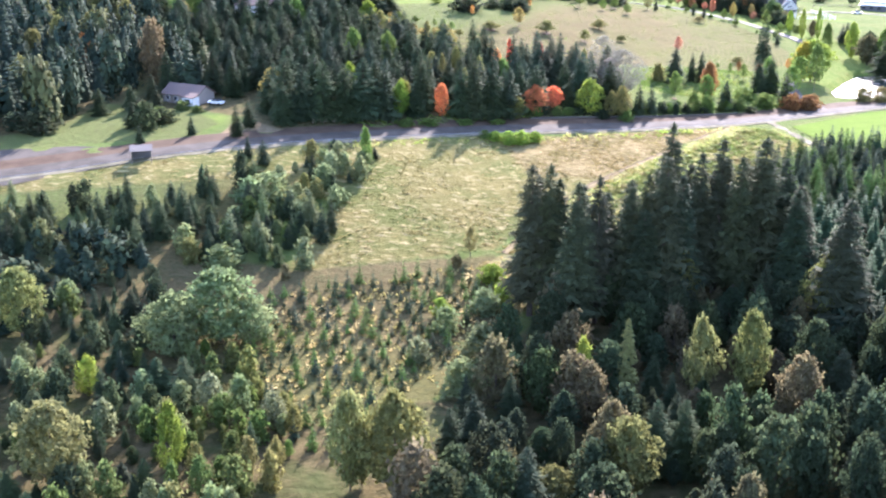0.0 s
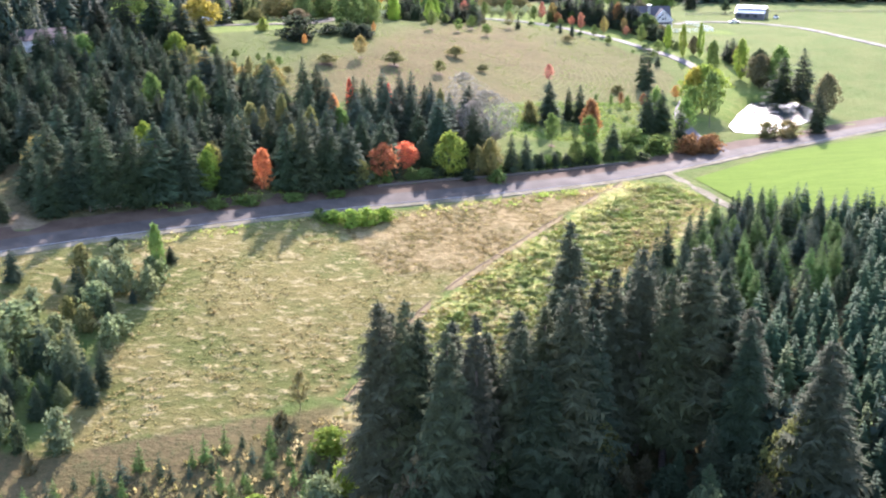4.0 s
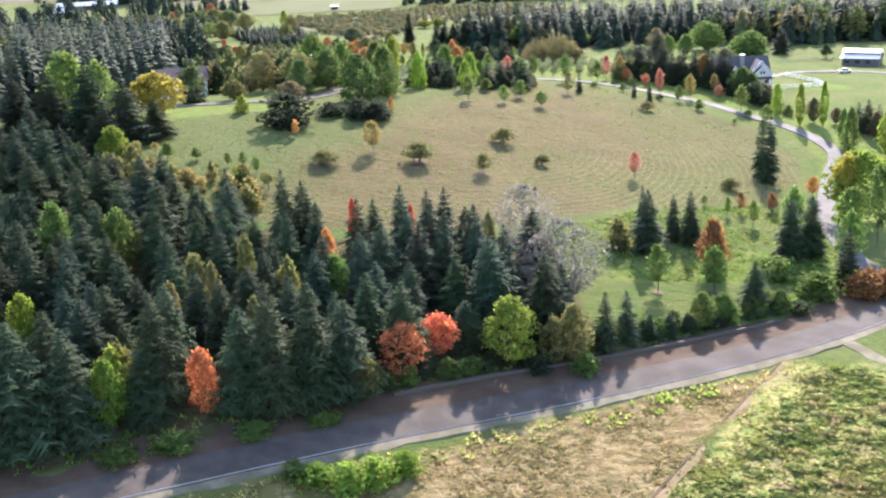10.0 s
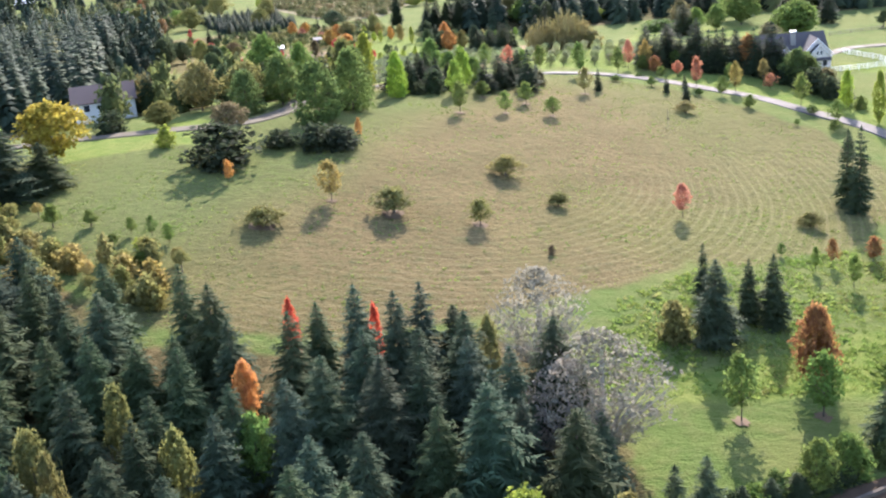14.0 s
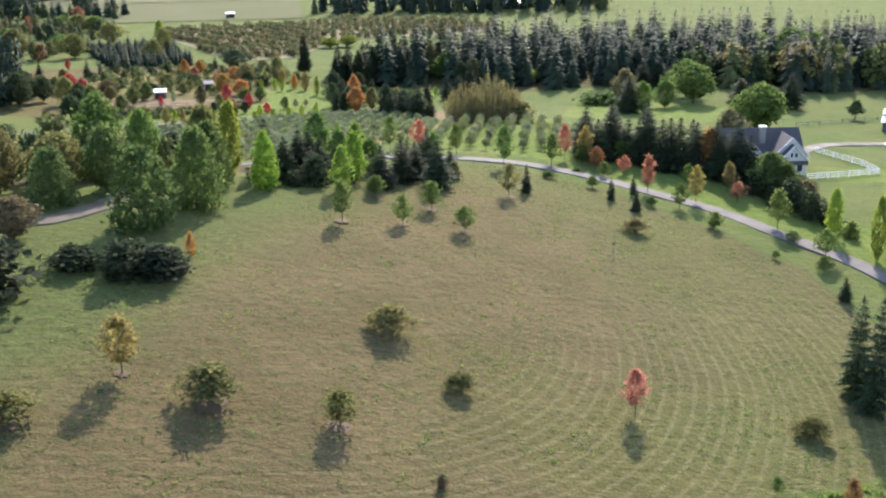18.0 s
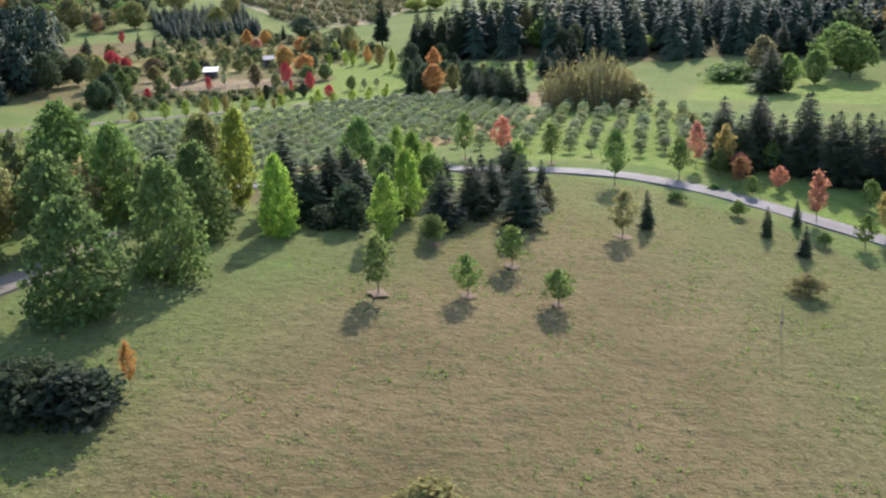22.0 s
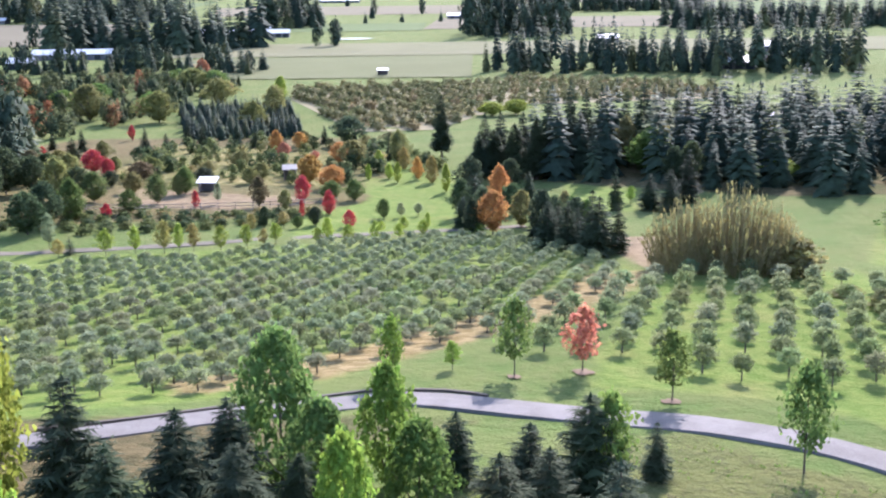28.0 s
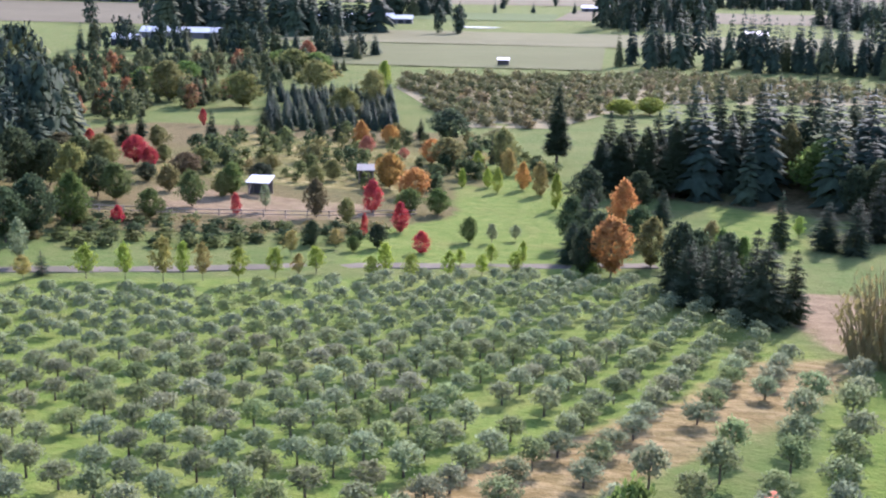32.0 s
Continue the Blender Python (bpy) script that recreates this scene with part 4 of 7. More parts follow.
stand([(77.0, 322.1, 8.5, 4.5)], "upright_tree", "orange", " on the lawn above the road")
# beside the pond
stand([(114.6, 350.6, 12.7, 15.0)], "round_tree", "lime", " beside the pond")
stand([(111.4, 348.9, 12.4, 6.7)], "broadleaf_tree", "yellow", " beside the pond")
stand([(106.4, 336.1, 10.0, 8.8), (110.6, 334.3, 14.1, 8.0), (100.5, 323.8, 9.6, 7.0)], "sapling", "green", " beside the pond")
stand([(96.7, 316.6, 9.7, 5.1)], "dense_conifer", "dark", " beside the pond")
stand([(97.2, 311.7, 4.1, 6.7), (101.9, 311.9, 4.1, 6.7)], "shrub", "russet", " beside the pond")
stand([(89.9, 312.5, 3.5, 6.7), (80.5, 308.3, 2.6, 5.4)], "shrub", "green", " beside the pond")
stand([(122.2, 325.2, 3.9, 6.6), (127.5, 324.8, 4.2, 6.6)], "shrub", "straw", " beside the pond")
stand([(142.1, 362.5, 13.3, 10.3), (148.8, 364.8, 15.2, 9.2), (136.4, 328.1, 12.0, 6.7)], "dense_conifer", "dark", " beside the pond")
stand([(142.9, 380.6, 9.7, 11.8), (147.5, 346.7, 10.9, 9.0)], "broadleaf_tree", "brown", " beside the pond")
stand([(135.2, 401.3, 8.5, 3.2), (132.4, 391.7, 11.1, 4.6)], "upright_tree", "fresh", " beside the pond")
stand([(146.2, 411.6, 8.3, 6.4), (146.2, 416.6, 6.4, 4.3), (147.8, 409.2, 7.8, 4.6), (147.5, 383.2, 9.2, 4.1)], "dense_conifer", "dark", " beside the pond")
stand([(136.7, 421.3, 6.0, 4.8), (142.3, 420.3, 4.0, 3.8), (145.5, 405.8, 6.4, 4.8)], "broadleaf_tree", "brown", " beside the pond")
stand([(131.9, 418.1, 10.3, 3.2), (130.5, 429.5, 7.8, 3.6), (137.4, 417.2, 11.2, 3.0), (141.0, 390.8, 11.9, 6.1)], "upright_tree", "lime", " beside the pond")
stand([(146.2, 389.5, 9.1, 8.4), (147.6, 396.5, 6.7, 4.6)], "broadleaf_tree", "dark", " beside the pond")
stand([(147.0, 376.8, 12.9, 8.4)], "upright_tree", "green", " beside the pond")
stand([(133.4, 429.1, 2.4, 3.8), (130.8, 444.4, 3.0, 4.7)], "shrub", "green", " beside the pond")
# along the roadside hedge
stand([(-0.2, 277.3, 8.0, 4.8)], "upright_tree", "flame", " along the roadside hedge")
stand([(23.9, 286.1, 7.1, 7.3)], "upright_tree", "flame", " along the roadside hedge")
stand([(28.8, 291.3, 5.8, 6.4)], "broadleaf_tree", "flame", " along the roadside hedge")
stand([(38.0, 289.6, 9.2, 8.7)], "upright_tree", "lime", " along the roadside hedge")
stand([(-10.7, 273.6, 8.5, 5.6)], "upright_tree", "bright", " along the roadside hedge")
stand([(46.5, 290.2, 8.0, 5.7), (43.8, 289.6, 6.6, 4.7)], "upright_tree", "olive", " along the roadside hedge")
stand([(-9.8, 278.3, 8.0, 5.9), (18.5, 279.7, 5.9, 5.3)], "broadleaf_tree", "olive", " along the roadside hedge")
stand([(51.6, 293.4, 8.7, 4.2), (55.2, 295.7, 7.9, 4.3)], "dense_conifer", "fir", " along the roadside hedge")
stand([(58.8, 296.9, 3.8, 3.1), (62.0, 298.1, 3.7, 3.0), (65.0, 299.5, 3.1, 3.0), (68.7, 301.5, 3.9, 3.6)], "dense_conifer", "dark", " along the roadside hedge")
stand([(67.5, 300.8, 5.4, 4.7), (71.4, 302.9, 4.5, 5.2), (81.4, 305.8, 3.7, 4.2)], "upright_tree", "green", " along the roadside hedge")
stand([(89.8, 311.4, 4.2, 7.1), (32.8, 287.2, 2.1, 3.7), (47.6, 287.6, 2.3, 4.9), (97.3, 316.1, 2.9, 4.9)], "shrub", "green", " along the roadside hedge")
stand([(98.1, 312.2, 4.1, 5.8), (104.0, 315.1, 3.6, 6.1)], "shrub", "russet", " along the roadside hedge")
stand([(84.2, 305.8, 1.8, 4.6), (41.4, 287.8, 2.2, 4.9)], "shrub", "dark", " along the roadside hedge")
stand([(49.0, 307.9, 13.1, 17.2), (45.7, 323.2, 12.4, 14.4), (45.4, 306.8, 11.0, 11.1)], "thin_tree", "silver", " along the roadside hedge")
stand([(63.7, 331.4, 4.2, 4.7)], "shrub", "olive", " along the roadside hedge")
# round the cottage drive
stand([(-17.5, 348.1, 2.7, 4.3), (-17.1, 361.5, 2.0, 3.4), (-14.2, 366.6, 3.3, 3.9), (-8.8, 365.5, 2.4, 3.0), (-4.9, 358.6, 1.5, 2.7), (-12.1, 358.4, 1.5, 3.0), (-0.1, 350.7, 2.2, 3.5)], "spreading_tree", "green", " round the cottage drive")
stand([(0.1, 360.5, 2.8, 2.3), (2.7, 357.5, 2.8, 2.9), (-2.7, 361.2, 2.5, 2.3), (-30.8, 367.4, 3.9, 3.4)], "sapling", "green", " round the cottage drive")
stand([(-24.1, 367.3, 6.8, 7.1)], "broadleaf_tree", "lime", " round the cottage drive")
stand([(-20.0, 398.2, 9.9, 13.9)], "round_tree", "yellow", " round the cottage drive")
stand([(7.8, 386.7, 6.7, 13.4), (16.9, 395.4, 2.8, 7.1), (23.5, 395.3, 3.4, 8.1), (28.0, 395.2, 2.7, 5.7), (-14.0, 418.0, 4.0, 7.8)], "shrub", "dark", " round the cottage drive")
stand([(-39.5, 386.4, 15.1, 11.6), (-30.8, 382.6, 16.7, 11.4), (-23.4, 379.4, 13.2, 11.2), (-18.3, 382.8, 7.8, 8.6), (-47.9, 394.3, 12.7, 10.1), (-17.5, 490.7, 14.3, 8.9), (-34.9, 534.7, 12.2, 10.2)], "fir_tree", "dark", " round the cottage drive")
stand([(-37.8, 396.6, 16.0, 12.9), (-30.6, 392.4, 14.0, 10.3)], "broadleaf_tree", "fresh", " round the cottage drive")
stand([(-5.1, 418.3, 4.3, 7.7), (-51.1, 558.3, 8.3, 25.0)], "broadleaf_tree", "olive", " round the cottage drive")
stand([(-2.0, 400.3, 3.3, 4.3)], "shrub", "lime", " round the cottage drive")
# in scrub at the edge of the meadow
stand([(-17.8, 360.2, 2.5, 3.8), (-22.1, 358.0, 3.9, 4.7), (-2.2, 350.4, 2.7, 3.8), (-19.9, 361.8, 4.8, 3.4), (0.2, 342.0, 2.0, 4.2), (-14.3, 351.2, 3.9, 4.2), (0.7, 351.9, 3.6, 3.9)], "shrub", "olive", " in scrub at the edge of the meadow")
stand([(-9.5, 354.6, 2.2, 3.8), (3.0, 340.1, 2.5, 3.5), (2.0, 344.4, 3.7, 4.3), (-9.0, 351.3, 3.1, 3.9), (-19.6, 358.6, 2.0, 4.6), (-21.9, 354.7, 3.4, 3.4), (-10.3, 353.2, 2.2, 4.7)], "shrub", "gold", " in scrub at the edge of the meadow")
stand([(-12.3, 356.1, 2.7, 4.2), (-12.6, 348.3, 3.4, 3.4), (1.3, 350.9, 2.7, 3.0), (-1.7, 345.0, 2.9, 3.1), (-18.6, 355.6, 4.1, 2.8), (2.0, 339.9, 4.1, 3.9), (-24.0, 360.7, 3.9, 4.9)], "shrub", "olive", " in scrub at the edge of the meadow")
stand([(-10.7, 345.4, 3.7, 3.9), (-15.7, 357.5, 2.5, 3.8), (-11.4, 345.2, 2.2, 3.2), (-23.5, 362.0, 2.9, 4.6), (-16.2, 359.5, 2.9, 4.9), (-18.8, 361.1, 2.9, 3.0), (-4.9, 353.2, 3.6, 2.8)], "shrub", "straw", " in scrub at the edge of the meadow")
stand([(-15.1, 346.6, 3.4, 3.0), (-1.8, 348.2, 2.9, 4.6), (-16.7, 355.0, 3.4, 2.8), (-15.2, 347.7, 3.1, 4.3), (-23.6, 360.8, 2.9, 3.4), (-15.8, 348.6, 2.4, 3.0), (2.5, 344.5, 2.5, 4.5)], "shrub", "gold", " in scrub at the edge of the meadow")
# in the near regrowth
stand([(-37.1, 174.3, 12.5, 15.8), (-43.4, 168.3, 11.3, 11.7), (-32.2, 174.3, 7.9, 10.2)], "broadleaf_tree", "sage", " in the near regrowth")
stand([(-35.6, 223.1, 5.2, 9.2), (-40.5, 196.2, 4.8, 8.2), (-25.9, 199.4, 5.9, 4.1), (-39.4, 221.0, 4.6, 7.1), (-48.5, 201.5, 5.1, 5.6)], "shrub", "sage", " in the near regrowth")
stand([(-70.0, 173.7, 11.8, 10.8), (-6.3, 132.4, 14.4, 12.1), (-12.4, 133.4, 14.1, 7.8)], "broadleaf_tree", "olive", " in the near regrowth")
stand([(24.2, 130.5, 11.7, 9.8), (-11.0, 134.7, 9.6, 5.3)], "broadleaf_tree", "olive", " in the near regrowth")
stand([(-37.1, 137.2, 10.5, 4.9), (-54.2, 157.6, 6.4, 4.5)], "upright_tree", "lime", " in the near regrowth")
stand([(-51.8, 133.4, 12.5, 12.2), (14.4, 128.3, 6.2, 8.0), (38.4, 154.2, 14.0, 5.9), (45.5, 153.5, 14.8, 6.8)], "broadleaf_tree", "olive", " in the near regrowth")
stand([(-49.1, 147.1, 4.9, 5.1), (6.2, 170.9, 5.9, 8.4), (0.6, 180.2, 4.8, 5.8), (7.6, 186.7, 4.9, 6.0), (3.2, 160.5, 5.5, 8.8), (-4.1, 170.9, 3.9, 4.7), (10.3, 161.5, 5.7, 8.0)], "shrub", "sage", " in the near regrowth")
stand([(9.1, 198.2, 3.4, 6.3), (10.8, 190.1, 4.1, 5.1), (-0.4, 185.9, 3.3, 4.0)], "shrub", "lime", " in the near regrowth")
stand([(-38.9, 155.0, 8.3, 5.5)], "dense_conifer", "fir", " in the near regrowth")
stand([(27.5, 155.1, 14.6, 3.4)], "tall_fir", "olive", " in the near regrowth")
stand([(21.2, 155.9, 11.0, 4.0)], "upright_tree", "lime", " in the near regrowth")
stand([(5.3, 207.2, 5.9, 3.9)], "sapling", "straw", " in the near regrowth")
# in the hedge across the hay field
stand([(-17.2, 238.1, 4.4, 4.9), (-21.3, 235.5, 4.4, 4.8), (-30.0, 222.9, 3.3, 4.1), (-21.5, 224.0, 3.0, 5.1), (-25.8, 237.3, 4.6, 4.3)], "shrub", "sage", " in the hedge across the hay field")
stand([(-16.8, 240.4, 8.7, 3.3)], "upright_tree", "green", " in the hedge across the hay field")
stand([(-27.7, 232.6, 5.7, 2.8), (-23.5, 208.4, 8.0, 3.4), (-21.9, 212.1, 7.1, 2.9), (-24.6, 249.6, 2.0, 2.5), (-15.2, 245.0, 2.8, 2.5), (-23.7, 237.5, 4.4, 2.8)], "dense_conifer", "dark", " in the hedge across the hay field")
stand([(-29.0, 195.3, 2.8, 2.3), (2.6, 203.7, 2.3, 2.8)], "shrub", "brown", " in the hedge across the hay field")
stand([(-42.5, 240.1, 5.2, 2.6), (-38.8, 237.4, 5.5, 3.7), (-47.2, 253.4, 7.3, 4.2), (-45.5, 260.3, 6.4, 4.3), (-57.7, 254.0, 4.4, 2.8), (-67.9, 247.5, 4.8, 2.7), (-92.1, 277.3, 6.7, 4.4), (-84.4, 273.6, 6.8, 5.8), (-72.7, 260.2, 6.5, 5.3)], "dense_conifer", "dark", " in the hedge across the hay field")
stand([(-94.2, 258.4, 5.3, 10.8), (-100.7, 262.2, 4.4, 7.3), (-68.8, 257.2, 6.7, 7.1), (-66.5, 264.5, 3.2, 7.3)], "shrub", "dark", " in the hedge across the hay field")
stand([(-43.3, 285.2, 8.0, 7.8)], "broadleaf_tree", "gold", " in the hedge across the hay field")
stand([(-24.6, 295.4, 7.3, 5.3), (-35.8, 306.5, 4.1, 4.5), (-10.1, 277.5, 8.1, 5.8)], "upright_tree", "lime", " in the hedge across the hay field")
stand([(-26.7, 290.4, 4.8, 4.5), (-10.3, 287.4, 3.9, 4.5)], "upright_tree", "lime", " in the hedge across the hay field")
stand([(-73.0, 281.0, 8.5, 6.0), (-77.5, 277.0, 7.0, 5.0), (-70.5, 274.5, 6.0, 4.6), (-54.0, 289.0, 11.0, 6.5), (-71.5, 292.0, 12.0, 7.0), (-60.0, 294.0, 12.5, 7.0)], "fir_tree", "dark", " beside the cottage")
stand([(-64.5, 276.5, 2.4, 4.6), (-60.5, 273.5, 1.8, 3.6), (-69.0, 270.0, 2.6, 5.0)], "shrub", "oak", " beside the cottage")
# in the wood below the meadow
stand([(-8.8, 331.3, 11.0, 5.5), (-0.4, 329.8, 11.0, 6.0), (-5.2, 327.5, 10.0, 5.5), (8.5, 324.4, 13.0, 6.0), (-22.9, 328.8, 13.0, 6.0), (-16.0, 324.1, 12.0, 6.5), (-18.2, 316.5, 12.0, 6.0), (-9.1, 312.6, 12.0, 6.5), (-3.7, 314.8, 11.0, 6.0), (0.4, 314.5, 11.0, 6.0), (0.2, 304.6, 12.0, 6.5), (9.5, 309.4, 12.0, 6.0), (13.6, 316.0, 11.0, 6.0), (19.6, 315.4, 12.0, 6.5), (14.3, 304.4, 11.0, 6.0), (6.4, 299.6, 11.0, 6.0), (7.4, 303.2, 11.0, 6.0), (-5.4, 297.8, 11.0, 6.5), (-7.0, 305.5, 11.0, 6.0), (1.2, 290.1, 11.0, 6.5)], "fir_tree", "fir", " in the wood below the meadow")
stand([(-12.5, 289.0, 11.0, 7.0), (-12.2, 298.6, 11.0, 6.5), (-15.0, 305.8, 11.0, 6.0)], "fir_tree", "fir", " in the wood below the meadow")
stand([(-19.7, 303.3, 12.0, 6.0), (-19.3, 299.4, 11.0, 6.0), (9.8, 291.5, 11.0, 6.5), (13.2, 299.8, 11.0, 6.0), (21.3, 295.9, 11.0, 6.5), (19.4, 303.2, 12.0, 6.5), (15.6, 287.1, 11.0, 6.0), (12.6, 287.0, 11.0, 6.0), (7.6, 284.7, 10.0, 6.0), (4.5, 283.7, 10.0, 6.0), (-17.4, 288.8, 11.0, 6.0), (-2.0, 292.9, 11.0, 6.0), (26.3, 318.8, 13.0, 6.5), (30.2, 317.4, 13.0, 6.0), (33.0, 319.2, 13.0, 6.0), (26.7, 311.8, 12.0, 6.5), (32.1, 311.8, 12.0, 6.0), (36.6, 310.0, 12.0, 6.5), (40.3, 308.2, 12.0, 6.0), (38.0, 304.1, 12.0, 6.5)], "fir_tree", "blue", " in the wood below the meadow")
stand([(31.8, 307.4, 12.0, 6.0), (25.7, 296.2, 11.0, 6.5), (40.3, 302.8, 10.0, 5.0)], "fir_tree", "blue", " in the wood below the meadow")
stand([(3.5, 308.1, 9.0, 3.6), (-0.2, 296.3, 10.0, 3.0), (9.6, 300.3, 9.0, 4.0), (5.5, 288.7, 9.0, 3.0), (-5.2, 292.9, 9.0, 3.5)], "upright_tree", "olive", " in the wood below the meadow")
stand([(-25.4, 320.6, 10.0, 6.0), (-15.3, 316.3, 10.0, 6.5), (15.9, 303.8, 8.0, 5.0)], "broadleaf_tree", "fresh", " in the wood below the meadow")
stand([(-3.0, 301.7, 9.0, 4.5), (39.7, 319.0, 9.0, 3.5)], "broadleaf_tree", "olive", " in the wood below the meadow")
stand([(19.1, 326.0, 7.5, 2.2), (28.2, 324.5, 7.5, 2.0)], "upright_tree", "red", " in the wood below the meadow")
stand([(14.8, 312.8, 8.0, 3.2)], "broadleaf_tree", "orange", " in the wood below the meadow")
stand([(7.7, 277.8, 16.6, 8.6), (12.4, 278.9, 15.9, 8.7), (16.6, 280.9, 12.8, 8.4), (4.4, 277.6, 13.3, 8.2), (-5.5, 277.9, 15.0, 8.1), (-14.1, 271.7, 13.7, 8.8), (-19.1, 269.5, 15.5, 10.4), (-23.5, 268.3, 13.8, 9.6), (-7.0, 275.4, 8.5, 6.5), (24.0, 288.4, 11.8, 8.0), (32.8, 294.0, 6.7, 6.7)], "fir_tree", "fir", " in the wood below the meadow")
stand([(-28.5, 267.6, 15.0, 9.0), (-33.5, 266.0, 13.5, 8.5), (-37.8, 268.6, 15.5, 9.2), (-31.0, 273.0, 15.0, 9.0), (-26.0, 274.5, 14.0, 8.0), (-16.5, 274.5, 14.5, 8.6), (-4.0, 281.5, 14.0, 7.6)], "fir_tree", "fir", " in the wood below the meadow")
# in the tall stand above the field
stand([(15.3, 186.4, 28.0, 9.0), (18.4, 186.2, 28.0, 8.5), (22.6, 180.2, 27.0, 9.0), (26.4, 183.1, 27.0, 7.0), (41.9, 201.2, 29.0, 9.0), (37.5, 182.2, 30.0, 10.0), (48.7, 190.9, 29.0, 9.0), (55.8, 189.7, 29.0, 11.0), (45.1, 190.6, 27.0, 8.0), (51.2, 187.1, 27.0, 8.0), (31.9, 183.0, 25.0, 8.0), (35.1, 185.1, 26.0, 8.0)], "tall_fir", "moss", " in the tall stand above the field")
stand([(20.1, 187.1, 25.0, 8.0), (40.5, 183.4, 26.0, 8.0), (60.3, 192.1, 24.0, 8.0), (33.6, 179.6, 22.0, 8.0), (59.7, 182.5, 22.0, 7.0)], "tall_fir", "dark", " in the tall stand above the field")
stand([(64.8, 171.6, 24.0, 10.0)], "tall_fir", "moss", " in the tall stand above the field")
stand([(63.0, 173.1, 14.0, 8.0), (41.3, 182.3, 12.0, 6.0)], "broadleaf_tree", "olive", " in the tall stand above the field")
# firs added within the stand's outline to thicken the shade it casts
stand([(17.0, 191.0, 24.0, 8.5), (24.5, 189.5, 23.0, 8.0), (28.5, 188.0, 22.0, 8.0), (33.0, 190.5, 23.0, 8.5), (38.0, 192.5, 24.0, 8.5), (44.5, 196.0, 23.0, 8.5), (50.0, 196.5, 23.0, 8.5), (54.5, 196.0, 22.0, 8.0), (61.5, 186.5, 21.0, 8.5)], "tall_fir", "moss", " in the tall stand above the field")
# in the western wood
stand([(-77.1, 301.2, 18.0, 9.0)], "broadleaf_tree", "brown", " in the western wood")
stand([(-186.1, 479.6, 12.0, 8.0), (-103.2, 324.1, 10.0, 8.0)], "broadleaf_tree", "russet", " in the western wood")
stand([(-128.5, 365.9, 12.0, 9.0), (-116.5, 323.4, 11.0, 9.0), (-104.4, 338.7, 12.0, 9.0), (-118.5, 361.7, 12.0, 9.0), (-99.3, 359.2, 11.0, 8.0), (-114.3, 339.2, 11.0, 8.0), (-112.3, 299.7, 9.0, 8.0), (-112.5, 375.2, 12.0, 8.0)], "broadleaf_tree", "olive", " in the western wood")
stand([(-112.0, 384.9, 12.0, 9.0), (-88.5, 369.8, 11.0, 9.0), (-81.1, 374.9, 11.0, 8.0), (-45.9, 357.2, 10.0, 8.0)], "round_tree", "fresh", " in the western wood")
stand([(-203.6, 528.2, 12.0, 8.0), (-111.9, 396.6, 12.0, 8.0), (-82.6, 365.4, 9.0, 6.0)], "broadleaf_tree", "gold", " in the western wood")
# along the far lane
stand([(-27.3, 601.8, 8.9, 9.2), (-27.2, 591.4, 9.7, 8.6), (-8.0, 569.4, 7.8, 6.6), (-9.4, 565.1, 6.8, 7.2), (-22.9, 604.1, 7.1, 7.2), (-26.8, 622.4, 5.5, 6.8), (-12.2, 597.9, 6.0, 6.9)], "round_tree", "fir", " along the far lane")
stand([(-15.5, 596.4, 7.9, 6.9), (-22.5, 623.3, 5.2, 6.8), (-7.2, 630.5, 3.9, 7.0), (4.8, 605.6, 4.0, 4.5), (-9.0, 629.8, 2.5, 5.8), (-4.4, 606.7, 4.0, 5.1), (3.7, 636.1, 2.6, 4.8), (15.5, 622.4, 3.4, 4.4)], "broadleaf_tree", "olive", " along the far lane")
stand([(9.2, 645.9, 3.7, 6.2), (16.9, 629.0, 3.5, 4.6), (18.1, 684.9, 3.8, 5.8), (-1.7, 722.1, 7.6, 10.0), (0.5, 748.3, 10.0, 9.1), (-25.2, 786.9, 9.1, 14.3), (-46.6, 839.5, 8.4, 16.5), (-33.9, 738.4, 9.3, 14.3), (-57.8, 746.0, 11.1, 14.8)], "broadleaf_tree", "olive", " along the far lane")
stand([(-43.1, 765.1, 6.7, 11.6), (-39.0, 842.5, 7.2, 14.2), (-56.7, 860.6, 6.4, 14.9), (-75.2, 772.6, 7.0, 12.0), (-69.7, 792.1, 7.3, 12.7)], "round_tree", "fresh", " along the far lane")
stand([(0.9, 549.7, 2.7, 3.0), (15.5, 553.0, 5.0, 3.7), (19.5, 554.5, 4.3, 2.7), (29.3, 558.6, 2.8, 2.2), (29.5, 576.5, 2.5, 2.8), (25.3, 570.2, 3.1, 2.9)], "sapling", "gold", " along the far lane")
stand([(7.2, 551.7, 3.8, 3.6), (11.4, 552.4, 4.2, 2.9), (17.5, 553.8, 4.4, 2.3), (23.5, 554.8, 3.9, 3.2), (26.8, 557.9, 3.5, 2.8), (30.7, 561.1, 3.2, 3.0), (37.3, 560.4, 2.6, 2.5), (38.7, 561.8, 3.9, 2.8), (42.1, 559.2, 3.2, 2.8), (46.1, 561.9, 3.2, 2.7), (46.4, 570.1, 2.0, 2.1), (49.6, 564.3, 2.5, 2.6), (50.0, 571.5, 2.4, 2.5), (53.3, 566.6, 2.6, 2.6), (53.9, 570.7, 3.2, 1.7)], "sapling", "lime", " along the far lane")
stand([(1.7, 552.4, 2.9, 2.4)], "young_fir", "blue", " along the far lane")
